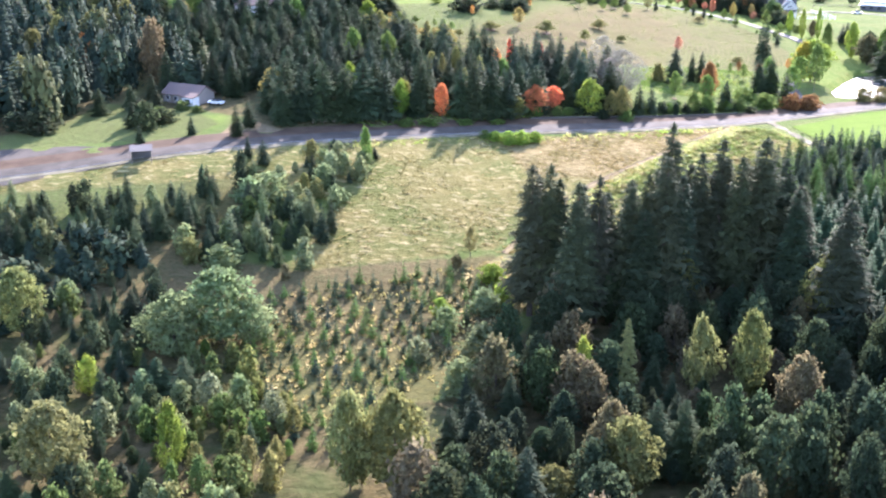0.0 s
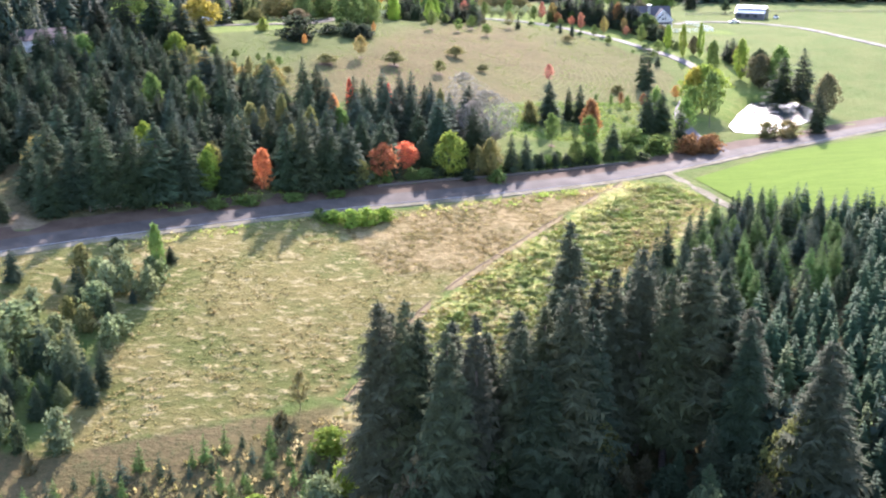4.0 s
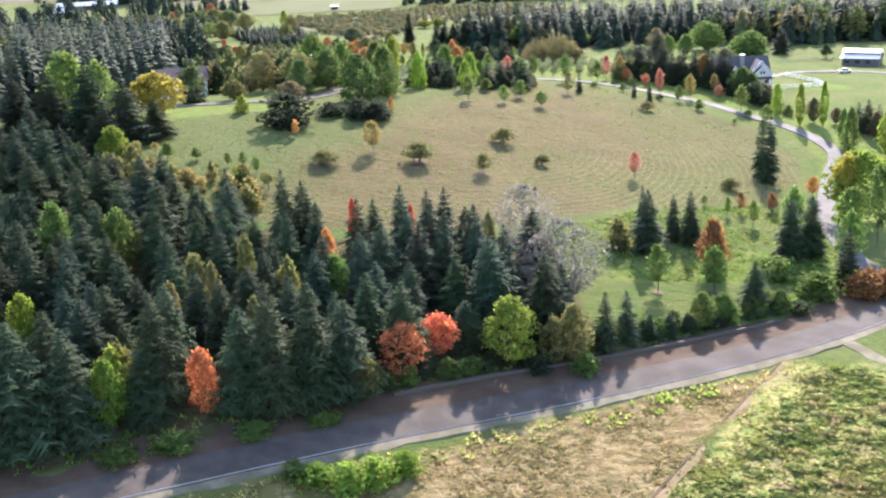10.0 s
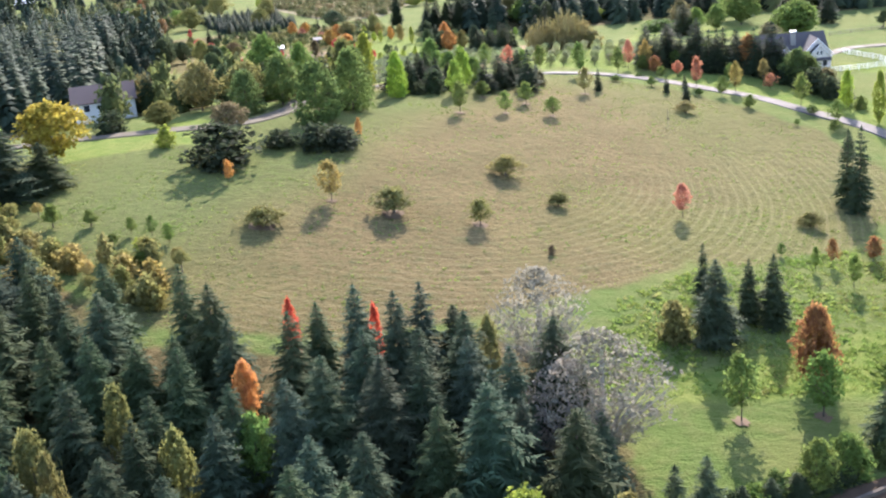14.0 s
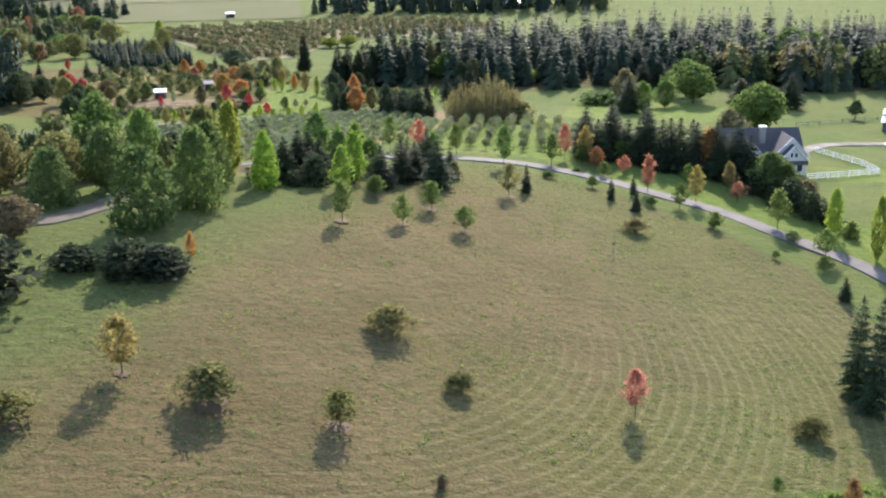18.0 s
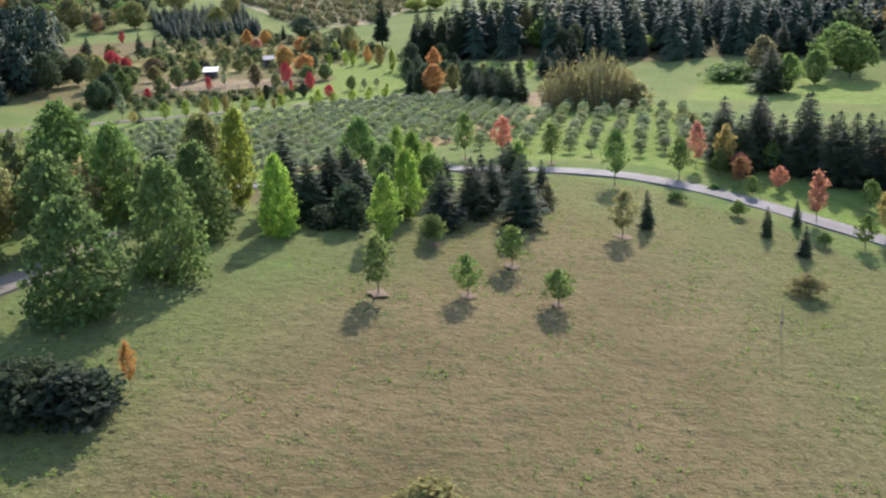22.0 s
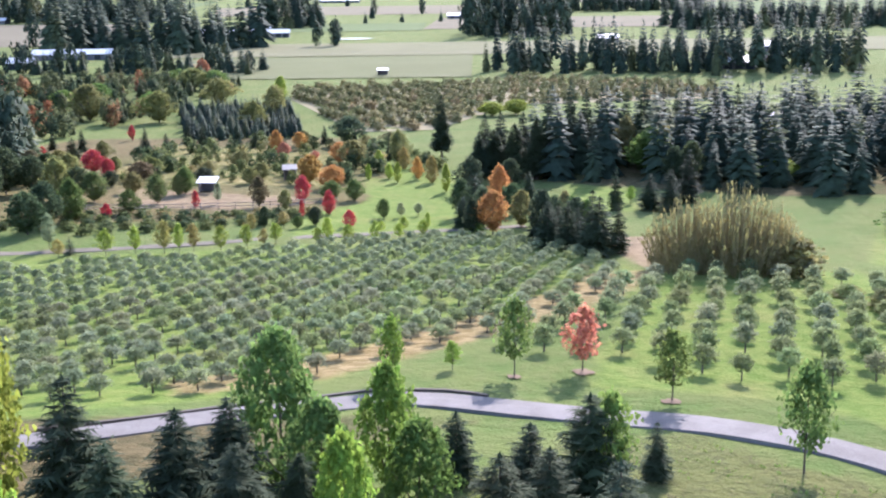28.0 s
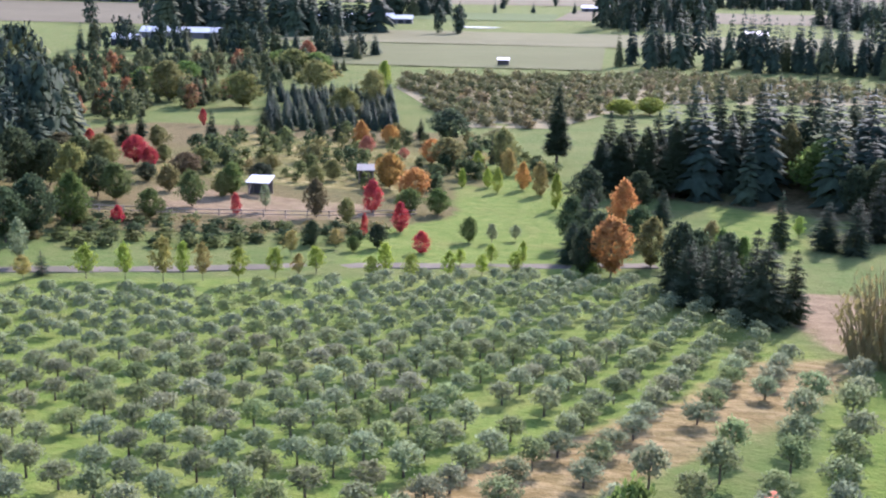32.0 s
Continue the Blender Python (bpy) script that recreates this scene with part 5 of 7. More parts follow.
stand([(32.1, 575.0, 2.0, 2.3), (45.8, 585.4, 3.4, 3.2), (38.9, 604.1, 4.0, 4.7), (-6.3, 577.1, 7.0, 5.7), (-8.7, 596.2, 5.5, 6.2), (0.8, 585.8, 4.1, 4.9), (3.0, 596.4, 5.2, 5.2), (5.7, 607.0, 5.1, 4.9), (34.5, 604.5, 3.7, 5.3)], "broadleaf_tree", "oak", " along the far lane")
stand([(34.7, 577.6, 3.2, 3.0), (26.3, 576.8, 3.3, 2.4), (-10.2, 580.9, 3.6, 3.0), (-11.0, 613.9, 3.2, 4.3), (6.0, 622.0, 3.2, 5.3), (-27.8, 613.0, 5.7, 6.1)], "broadleaf_tree", "dark", " along the far lane")
stand([(29.1, 602.5, 4.9, 3.9), (35.7, 589.2, 4.2, 2.9), (40.7, 576.5, 2.8, 2.7), (31.4, 585.3, 3.1, 1.2), (11.0, 592.7, 3.2, 1.9), (-1.5, 580.4, 2.6, 2.3)], "upright_tree", "crimson", " along the far lane")
stand([(-19.9, 631.0, 5.2, 5.9), (-15.1, 625.4, 4.1, 3.7), (-29.9, 695.2, 4.2, 2.3), (-39.8, 655.3, 3.3, 2.3)], "round_tree", "crimson", " along the far lane")
stand([(17.1, 658.0, 4.3, 3.8), (24.4, 659.3, 2.1, 2.9), (-52.4, 882.6, 8.8, 7.3), (-122.1, 839.9, 5.6, 4.1)], "round_tree", "salmon", " along the far lane")
stand([(33.3, 617.6, 4.8, 7.0), (27.7, 625.0, 5.9, 6.2), (13.2, 671.7, 5.4, 4.4), (18.1, 677.8, 4.3, 4.8), (30.8, 654.2, 4.9, 5.6), (-103.8, 822.7, 4.1, 6.4)], "broadleaf_tree", "orange", " along the far lane")
stand([(22.1, 595.8, 5.5, 4.4), (-31.5, 625.8, 5.7, 7.4), (-7.2, 621.9, 4.1, 6.7), (40.3, 691.8, 2.6, 5.9)], "broadleaf_tree", "brown", " along the far lane")
stand([(27.3, 592.8, 3.7, 3.2), (-6.4, 579.3, 2.7, 3.2), (-30.4, 639.7, 4.2, 5.4), (-16.9, 636.6, 3.2, 4.1), (-25.3, 655.0, 4.5, 5.3), (34.4, 648.5, 6.1, 8.2), (44.9, 651.6, 7.9, 6.7)], "broadleaf_tree", "olive", " along the far lane")
stand([(-12.9, 576.0, 4.0, 2.2), (-2.3, 555.0, 5.4, 3.3), (48.8, 585.7, 2.6, 2.3), (51.8, 588.0, 2.2, 2.3), (14.2, 596.8, 4.1, 2.5)], "sapling", "grey", " along the far lane")
stand([(46.4, 645.6, 5.0, 3.6), (53.2, 626.7, 5.6, 3.5)], "upright_tree", "gold", " along the far lane")
stand([(50.0, 631.6, 4.7, 2.9)], "upright_tree", "orange", " along the far lane")
stand([(56.3, 614.6, 5.7, 2.3), (40.8, 644.1, 4.5, 3.1), (45.9, 627.3, 4.2, 2.2), (43.8, 632.2, 3.3, 2.3), (39.5, 630.7, 3.3, 1.8), (-4.5, 792.4, 9.0, 6.2)], "upright_tree", "lime", " along the far lane")
stand([(-54.2, 669.6, 8.7, 7.4)], "broadleaf_tree", "silver", " along the far lane")
stand([(-20.2, 673.0, 6.5, 3.4), (-16.6, 679.5, 4.1, 2.8), (-13.5, 689.9, 5.8, 3.7), (-8.0, 683.1, 6.7, 3.0), (0.3, 686.4, 6.1, 3.6), (6.2, 680.5, 5.1, 3.5), (23.1, 689.8, 4.9, 3.1), (42.1, 658.5, 6.0, 2.0), (-33.3, 657.1, 5.4, 5.1), (-36.0, 672.4, 5.9, 3.5), (-45.6, 678.1, 3.7, 3.0)], "dense_conifer", "dark", " along the far lane")
stand([(30.0, 686.7, 7.2, 11.0)], "round_tree", "fir", " along the far lane")
stand([(54.7, 663.3, 15.5, 5.2)], "tall_fir", "dark", " along the far lane")
# in the dark clump beside the orchard
stand([(72.0, 552.2, 7.3, 4.7), (74.6, 549.9, 8.3, 4.0), (76.4, 548.7, 5.0, 3.9), (78.5, 544.3, 8.6, 6.4), (70.7, 559.4, 5.5, 3.7), (59.7, 574.0, 5.5, 4.2)], "dense_conifer", "dark", " in the dark clump beside the orchard")
stand([(59.4, 585.2, 6.7, 5.2), (63.1, 574.0, 6.6, 4.8), (74.1, 566.3, 5.8, 5.2), (77.6, 567.0, 5.6, 4.5), (68.4, 587.1, 5.5, 6.1)], "broadleaf_tree", "fir", " in the dark clump beside the orchard")
stand([(77.6, 573.1, 5.1, 2.7), (79.2, 566.8, 5.2, 3.0)], "upright_tree", "fresh", " in the dark clump beside the orchard")
stand([(69.4, 616.5, 6.2, 6.2), (61.4, 611.6, 7.3, 7.1), (74.6, 630.5, 5.2, 6.6), (101.8, 614.3, 8.1, 6.0), (105.2, 614.6, 9.0, 6.0)], "broadleaf_tree", "dark", " in the dark clump beside the orchard")
stand([(66.5, 630.9, 10.9, 6.8), (70.8, 629.7, 12.2, 6.7), (75.6, 630.4, 13.2, 6.7), (63.2, 627.9, 10.3, 5.7), (78.6, 633.3, 11.0, 5.8), (85.6, 640.7, 13.3, 6.0), (88.7, 638.3, 10.7, 5.9), (93.1, 641.7, 9.4, 5.0)], "tall_fir", "dark", " in the dark clump beside the orchard")
stand([(96.5, 645.3, 11.0, 7.0), (105.7, 646.7, 8.6, 5.9)], "broadleaf_tree", "olive", " in the dark clump beside the orchard")
stand([(61.7, 579.1, 9.0, 5.5), (72.3, 604.2, 5.7, 3.8), (77.9, 547.5, 9.2, 5.5), (81.4, 545.9, 7.5, 3.8), (86.9, 589.3, 8.2, 3.3), (76.3, 552.8, 6.1, 4.1), (73.7, 555.1, 6.2, 4.2)], "dense_conifer", "dark", " in the dark clump beside the orchard")
stand([(64.4, 566.9, 6.9, 6.4)], "round_tree", "orange", " in the dark clump beside the orchard")
stand([(66.4, 597.3, 7.4, 5.0)], "broadleaf_tree", "orange", " in the dark clump beside the orchard")
stand([(69.3, 573.8, 6.0, 5.1), (76.7, 577.3, 5.4, 3.2)], "broadleaf_tree", "olive", " in the dark clump beside the orchard")
stand([(71.5, 557.4, 8.0, 4.9), (61.1, 566.9, 5.7, 3.8)], "broadleaf_tree", "dark", " in the dark clump beside the orchard")
stand([(62.1, 566.9, 1.8, 2.9)], "shrub", "green", " in the dark clump beside the orchard")
stand([(90.7, 596.9, 3.2, 2.5)], "sapling", "bright", " in the dark clump beside the orchard")
stand([(92.9, 589.2, 6.8, 4.9), (96.0, 586.5, 7.9, 4.8), (101.0, 595.7, 10.3, 5.4)], "dense_conifer", "dark", " in the dark clump beside the orchard")
stand([(68.1, 636.9, 14.3, 7.4), (64.7, 637.0, 13.9, 6.4), (73.1, 638.7, 13.9, 7.4), (78.4, 636.3, 19.0, 7.3), (81.1, 640.1, 13.4, 7.4), (84.2, 646.9, 20.1, 6.6), (87.8, 647.6, 17.9, 6.8), (90.9, 644.1, 19.0, 7.5), (97.0, 648.3, 16.9, 5.8), (101.2, 649.6, 19.9, 7.7), (108.0, 663.7, 16.9, 6.0), (111.2, 664.1, 14.7, 5.9), (114.7, 665.4, 15.8, 7.1), (118.5, 655.1, 17.4, 7.4), (124.0, 656.7, 17.5, 7.4)], "fir_tree", "dark", " in the dark clump beside the orchard")
stand([(100.1, 631.3, 9.9, 10.5)], "round_tree", "green", " in the dark clump beside the orchard")
stand([(69.2, 747.1, 4.2, 10.6), (76.8, 749.8, 4.7, 10.6)], "round_tree", "lime", " in the dark clump beside the orchard")
stand([(88.2, 533.1, 10.3, 12.7), (94.1, 530.9, 12.4, 14.2), (98.6, 530.9, 9.8, 9.2)], "coppice", "straw", " in the dark clump beside the orchard")
stand([(101.4, 528.0, 4.4, 8.2), (103.7, 516.8, 1.3, 4.6), (106.3, 510.6, 1.7, 5.9), (109.8, 508.2, 1.6, 5.8)], "shrub", "olive", " in the dark clump beside the orchard")
# in the dark screen before the farmhouse
stand([(102.0, 476.9, 9.5, 6.9), (107.1, 476.2, 10.9, 8.0), (103.5, 473.1, 8.6, 6.8), (109.9, 474.1, 8.7, 6.8), (113.1, 471.7, 12.7, 7.4), (114.7, 467.8, 10.2, 6.6), (117.7, 466.5, 10.9, 6.6), (121.0, 466.1, 10.1, 7.0), (124.3, 464.5, 11.0, 6.6), (127.1, 460.8, 13.0, 8.6), (124.2, 461.2, 9.7, 7.6), (128.2, 457.9, 9.9, 6.5), (116.2, 467.1, 8.1, 6.6), (111.2, 471.4, 8.6, 5.5)], "dense_conifer", "dark", " in the dark screen before the farmhouse")
stand([(129.4, 451.4, 7.8, 8.3), (130.8, 448.3, 6.8, 6.1)], "broadleaf_tree", "oak", " in the dark screen before the farmhouse")
stand([(129.6, 442.9, 5.6, 6.6), (130.9, 438.5, 4.4, 6.5), (132.5, 435.0, 3.3, 4.9), (128.1, 446.2, 3.3, 5.2), (127.3, 451.4, 4.2, 5.3)], "shrub", "dark", " in the dark screen before the farmhouse")
stand([(154.6, 512.2, 11.3, 13.5)], "round_tree", "oak", " in the dark screen before the farmhouse")
# near the farmhouse
stand([(160.1, 573.1, 10.2, 13.6), (210.0, 639.7, 11.9, 17.6), (216.4, 624.7, 14.2, 18.6)], "round_tree", "fresh", " near the farmhouse")
stand([(205.1, 648.9, 10.1, 13.3), (220.6, 617.6, 13.3, 15.6), (225.9, 656.3, 8.7, 13.7)], "broadleaf_tree", "fresh", " near the farmhouse")
stand([(160.5, 597.2, 9.2, 8.2), (154.3, 594.3, 8.4, 7.7), (163.1, 591.7, 7.8, 7.0)], "dense_conifer", "dark", " near the farmhouse")
stand([(130.4, 570.7, 2.5, 7.3), (133.9, 566.3, 3.0, 7.2), (136.9, 564.1, 2.7, 5.9)], "shrub", "green", " near the farmhouse")
stand([(104.2, 483.6, 9.4, 6.5), (109.1, 480.9, 10.1, 8.8), (114.9, 477.7, 11.3, 7.3), (119.4, 475.9, 9.1, 5.9), (123.3, 474.2, 9.3, 5.9), (127.6, 465.5, 8.2, 6.2)], "dense_conifer", "dark", " near the farmhouse")
stand([(123.3, 465.3, 8.8, 6.0)], "broadleaf_tree", "russet", " near the farmhouse")
stand([(153.4, 508.5, 11.4, 14.6), (156.7, 559.1, 10.6, 14.2), (100.2, 633.0, 8.9, 12.4)], "round_tree", "fresh", " near the farmhouse")
stand([(124.2, 620.1, 4.4, 10.1)], "round_tree", "lime", " near the farmhouse")
stand([(131.0, 455.8, 6.7, 10.6)], "round_tree", "green", " near the farmhouse")
stand([(141.9, 499.4, 7.0, 8.9), (132.7, 444.3, 5.1, 7.7), (139.0, 565.6, 8.9, 8.7)], "broadleaf_tree", "brown", " near the farmhouse")
stand([(130.7, 562.0, 3.3, 13.7), (105.6, 486.3, 3.2, 4.0)], "shrub", "fresh", " near the farmhouse")
stand([(188.8, 529.7, 4.8, 6.2)], "spreading_tree", "fir", " near the farmhouse")
stand([(179.7, 547.4, 10.0, 7.7), (133.0, 543.2, 9.5, 9.1), (170.4, 558.7, 7.3, 7.9)], "dense_conifer", "dark", " near the farmhouse")
stand([(146.2, 552.4, 7.2, 8.4), (136.7, 543.0, 7.8, 6.5)], "broadleaf_tree", "fresh", " near the farmhouse")
stand([(100.6, 464.4, 4.2, 4.1)], "sapling", "russet", " near the farmhouse")
stand([(100.4, 470.9, 7.1, 4.3)], "sapling", "gold", " near the farmhouse")

# ---------------------------------------------------------------- woods
wood_rng = random.Random(11)


def sized(places, low, high, slim, fat):
    return [(x, y, h, h * wood_rng.uniform(slim, fat)) for x, y in places for h in (wood_rng.uniform(low, high),)]


def clear(places, room=3.6):
    """Only the places that no single tree has taken."""
    taken = np.array(TAKEN)
    return [p for p in places if np.min(np.hypot(taken[:, 0] - p[0], taken[:, 1] - p[1])) > room]


NORTH_WOOD = [(-40, 260), (0, 274), (20, 283), (44, 293), (50, 302), (44, 318), (34, 326), (20, 322), (2, 324), (-14, 346), (-26, 372), (-34, 392), (-60, 398), (-90, 360), (-80, 320), (-48, 290)]
for x, y, h, w in sized(clear(scatter(NORTH_WOOD, 5.6, 3), 4.2), 8, 13.5, 0.56, 0.74)[:170]:
    plant("fir_tree", wood_rng.choice(("fir", "fir", "blue", "dark")), x, y, h, w, " in a wood", "firs of the wood")
WEST_WOOD = [(-48, 290), (-80, 320), (-90, 360), (-60, 398), (-70, 420), (-200, 450), (-240, 270), (-150, 252), (-112, 252), (-92, 262), (-88, 284), (-84, 296), (-70, 294), (-56, 292)]
thicket("west_woodland", sized(clear(scatter(WEST_WOOD, 6.0, 4)), 9, 16, 0.4, 0.55), ("fir_tree", "dense_conifer", "fir_tree", "broadleaf_tree"), WOODS, "dense mixed woodland of dark conifers", "woodland")
FAR_WEST = [(-70, 424), (-30, 432), (-24, 470), (-40, 560), (-34, 600), (-60, 640), (-130, 680), (-260, 640), (-260, 450), (-200, 450)]
thicket("far_west_woodland", sized(clear(scatter(FAR_WEST, 7.8, 14)), 15, 24, 0.36, 0.48), ("fir_tree", "fir_tree", "dense_conifer"), WOODS, "tall dark conifer forest beyond the cottage", "woodland")
thicket("back_woodland", sized(clear(scatter([(-20, 432), (26, 436), (34, 452), (20, 458), (-20, 470)], 6.5, 15)), 6, 10, 0.5, 0.8), ("broadleaf_tree", "round_tree", "dense_conifer", "broadleaf_tree"), SCRUB, "garden trees round a hidden house", "trees")
EAST_PLANTING = [(52, 218), (62, 236), (76, 252), (92, 264), (112, 258), (180, 256), (220, 200), (120, 150), (70, 175)]
spots = sorted(clear(scatter(EAST_PLANTING, 3.7, 5, 0.3)), key=lambda p: math.hypot(p[0] - 80, p[1] - 240))
for x, y, h, w in sized(spots[:90], 5.5, 8.5, 0.46, 0.56):
    plant("dense_conifer", wood_rng.choice(("fir", "blue", "fresh")), x, y, h, w, " in a close planting", "planted firs")
thicket("planting_rest", sized(spots[90:650], 5.5, 8.5, 0.46, 0.56), ("dense_conifer", "fir_tree"), PLANTING, "further rows of a close fir planting", "planting")
NEAR_SLOPE = [(-120, 110), (-30, 100), (-18, 150), (-34, 168), (-60, 205), (-110, 215), (-160, 190)]
near = sorted(clear(scatter(NEAR_SLOPE, 3.6, 6), 2.5), key=lambda p: math.hypot(p[0] + 26, p[1] - 150))
for x, y, h, w in sized(near[:270], 2.0, 6.5, 0.5, 0.9):
    kind = wood_rng.choice(("shrub", "scrub_tree", "scrub_tree", "dense_conifer", "shrub", "scrub_tree") if x > -42 else ("dense_conifer", "scrub_tree", "dense_conifer", "fir_tree", "shrub"))
    plant(kind, wood_rng.choice(("fir", "fir", "dark")) if kind in ("dense_conifer", "fir_tree") else wood_rng.choice(("green", "olive", "sage", "olive", "oak", "oak") if x > -42 else ("oak", "dark", "fir", "sage")), x, y, h, w * (0.65 if kind == "dense_conifer" else 1.0), " in scrub on the slope", "scrub on the slope")
thicket("near_scrub", sized(near[270:], 2.0, 6.5, 0.55, 0.95), ("shrub", "broadleaf_tree", "young_fir", "fir_tree", "dense_conifer", "fir_tree"), WOODS, "mixed scrub of shrubs and young trees on the slope", "scrub")
NEAR_WOOD = [(-22, 60), (90, 60), (130, 150), (70, 185), (34, 188), (12, 178), (2, 150)]
near = sorted(clear(scatter(NEAR_WOOD, 4.8, 7), 2.5), key=lambda p: math.hypot(p[0] - 24, p[1] - 150))
for x, y, h, w in sized(near[:180], 4, 12, 0.55, 0.8):
    kind = wood_rng.choice(("fir_tree", "scrub_tree", "scrub_tree", "broadleaf_tree"))
    # dark crown colours stand in for the deep shade over this wood
    plant(kind, wood_rng.choice(("fir", "dark", "dark")) if kind in ("fir_tree", "dense_conifer") else wood_rng.choice(("dark", "dark", "fir", "fir", "dark", "brown")), x, y, h, w * (0.8 if kind in ("fir_tree", "dense_conifer") else 1.0), " in shady woodland", "trees of the near wood")
thicket("near_woodland", sized(near[180:], 4, 13, 0.45, 0.7), ("fir_tree", "broadleaf_tree", "dense_conifer", "upright_tree", "broadleaf_tree"), WOODS, "shady mixed woodland on the near slope", "woodland")
PLANTED_ROWS = [(-34, 190), (6, 204), (10, 192), (-2, 165), (-14, 140), (-28, 150), (-36, 168)]
for x, y, h, w in sized(clear(scatter(PLANTED_ROWS, 2.9, 8, 0.3, 20), 2.0), 1.8, 4.5, 0.5, 0.62)[:290]:
    plant("young_fir", wood_rng.choice(("fresh", "fir", "blue")), x, y, h, w, " in a clearing", "replanted firs")
for x, y, h, w in sized(clear(scatter([(-110, 210), (-70, 216), (-44, 228), (-24, 222), (-30, 198), (-64, 200), (-110, 198)], 4.0, 9)), 4, 8, 0.45, 0.65):
    plant(wood_rng.choice(("dense_conifer", "fir_tree", "dense_conifer", "shrub")), wood_rng.choice(("fir", "dark", "fir", "sage")), x, y, h, w, " beside the hay field", "hedge trees")
HEDGE = [(-14, 244), (-20, 226), (-27, 206), (-34, 196), (-48, 196), (-40, 220), (-28, 242)]
for x, y, h, w in sized(clear(scatter(HEDGE, 3.7, 33), 2.2), 2.2, 5.2, 0.75, 1.05):
    kind = wood_rng.choice(("shrub", "scrub_tree", "shrub", "dense_conifer"))
    plant(kind, "dark" if kind == "dense_conifer" else wood_rng.choice(("sage", "oak", "olive", "sage")), x, y, h, w * (0.6 if kind == "dense_conifer" else 1.0), " in the hedge across the hay field", "bushes of the field hedge")
BUSHES = [(-26, 372), (-22, 352), (-8, 344), (4, 340), (6, 352), (-2, 362), (-14, 372)]
for x, y, h, w in sized(clear(scatter(BUSHES, 3.9, 34, 0.25), 2.6), 2.0, 3.2, 0.95, 1.2):
    plant("orchard_tree", wood_rng.choice(("gold", "olive", "olive", "lime")), x, y, h, w, " in dry grass beside the meadow", "bushes beside the meadow")
# beyond the orchard
EAST_FOREST = [(60, 640), (84, 622), (120, 600), (175, 600), (190, 572), (250, 575), (330, 560), (340, 660), (200, 705), (110, 690)]
thicket("east_forest", sized(clear(scatter(EAST_FOREST, 7.5, 21)), 10, 20, 0.44, 0.58), ("fir_tree", "dense_conifer", "fir_tree"), GROVE, "dark conifer forest beyond the farm", "woodland")
thicket("pasture_edge_trees", sized(clear(scatter([(168, 596), (200, 580), (258, 566), (330, 548), (336, 572), (262, 592), (200, 606)], 9.5, 35)), 8, 14, 0.8, 1.1), ("broadleaf_tree", "round_tree"), SCRUB, "green broadleaf trees along the pasture edge", "trees")
thicket("planted_block", sized(scatter([(-14, 692), (16, 700), (2, 776), (-36, 772)], 3.8, 22, 0.3), 3.6, 6.0, 0.5, 0.62), ("dense_conifer",), WOODS, "block of planted dark firs", "planting")
thicket("west_grove", sized(scatter([(-36, 604), (-34, 640), (-66, 700), (-100, 752), (-150, 850), (-240, 860), (-200, 700), (-120, 620)], 9.0, 23), 8, 17, 0.42, 0.62), ("fir_tree", "round_tree", "broadleaf_tree", "dense_conifer"), GROVE, "mixed dark grove of tall trees", "woodland")
thicket("grove_edge", sized(clear(scatter([(-66, 556), (-24, 586), (-28, 610), (-40, 650), (-64, 692), (-112, 700), (-118, 600)], 6.2, 31)), 9, 16, 0.45, 0.65), ("fir_tree", "round_tree", "dense_conifer", "broadleaf_tree"), GROVE, "dark edge of a grove of tall trees", "woodland")
thicket("garden_trees", sized(clear(scatter([(-52, 700), (-38, 760), (-26, 850), (-60, 880), (-150, 862), (-98, 756), (-66, 702)], 7.0, 28)), 3.5, 7.5, 0.55, 0.85), ("broadleaf_tree", "dense_conifer", "upright_tree", "fir_tree", "dense_conifer"), GARDEN, "mixed autumn garden trees and shrubs", "trees")
thicket("dark_shelter_trees", sized(scatter([(-160, 905), (-60, 918), (-34, 900), (-30, 930), (-60, 945), (-170, 935)], 8.0, 29), 8, 14, 0.45, 0.6), ("fir_tree", "dense_conifer", "round_tree"), WOODS, "dark belt of trees before farm buildings", "trees")
thicket("nursery_shrubs", [(x, y, h * 0.8, h * 0.9) for x, y, h, _ in sized(clear(scatter([(-14, 620), (30, 618), (56, 640), (40, 690), (-20, 684)], 5.5, 24)), 1.6, 4.5, 0.8, 1.0)], ("shrub", "upright_tree", "broadleaf_tree"), SCRUB, "nursery trees and shrubs in dry grass", "nursery")
thicket("shrub_rows", [(x, y, 1.1, 2.2) for x, y in scatter([(-20, 566), (0, 566), (32, 578), (34, 590), (-10, 584)], 3.2, 25, 0.2)], ("shrub",), SCRUB, "rows of low clipped shrubs", "shrubs")
NUT_GROVE = [(30, 712), (52, 716), (70, 760), (60, 850), (-6, 840), (-2, 800)]
NUT_STRIP = [(60, 850), (72, 775), (150, 790), (158, 832), (90, 872)]
thicket("far_firs", sized(scatter([(66, 898), (100, 890), (175, 870), (240, 880), (240, 930), (150, 920), (80, 925)], 9, 27), 16, 27, 0.3, 0.4), ("fir_tree", "tall_fir"), WOODS, "line of tall dark firs before the plain", "woodland")
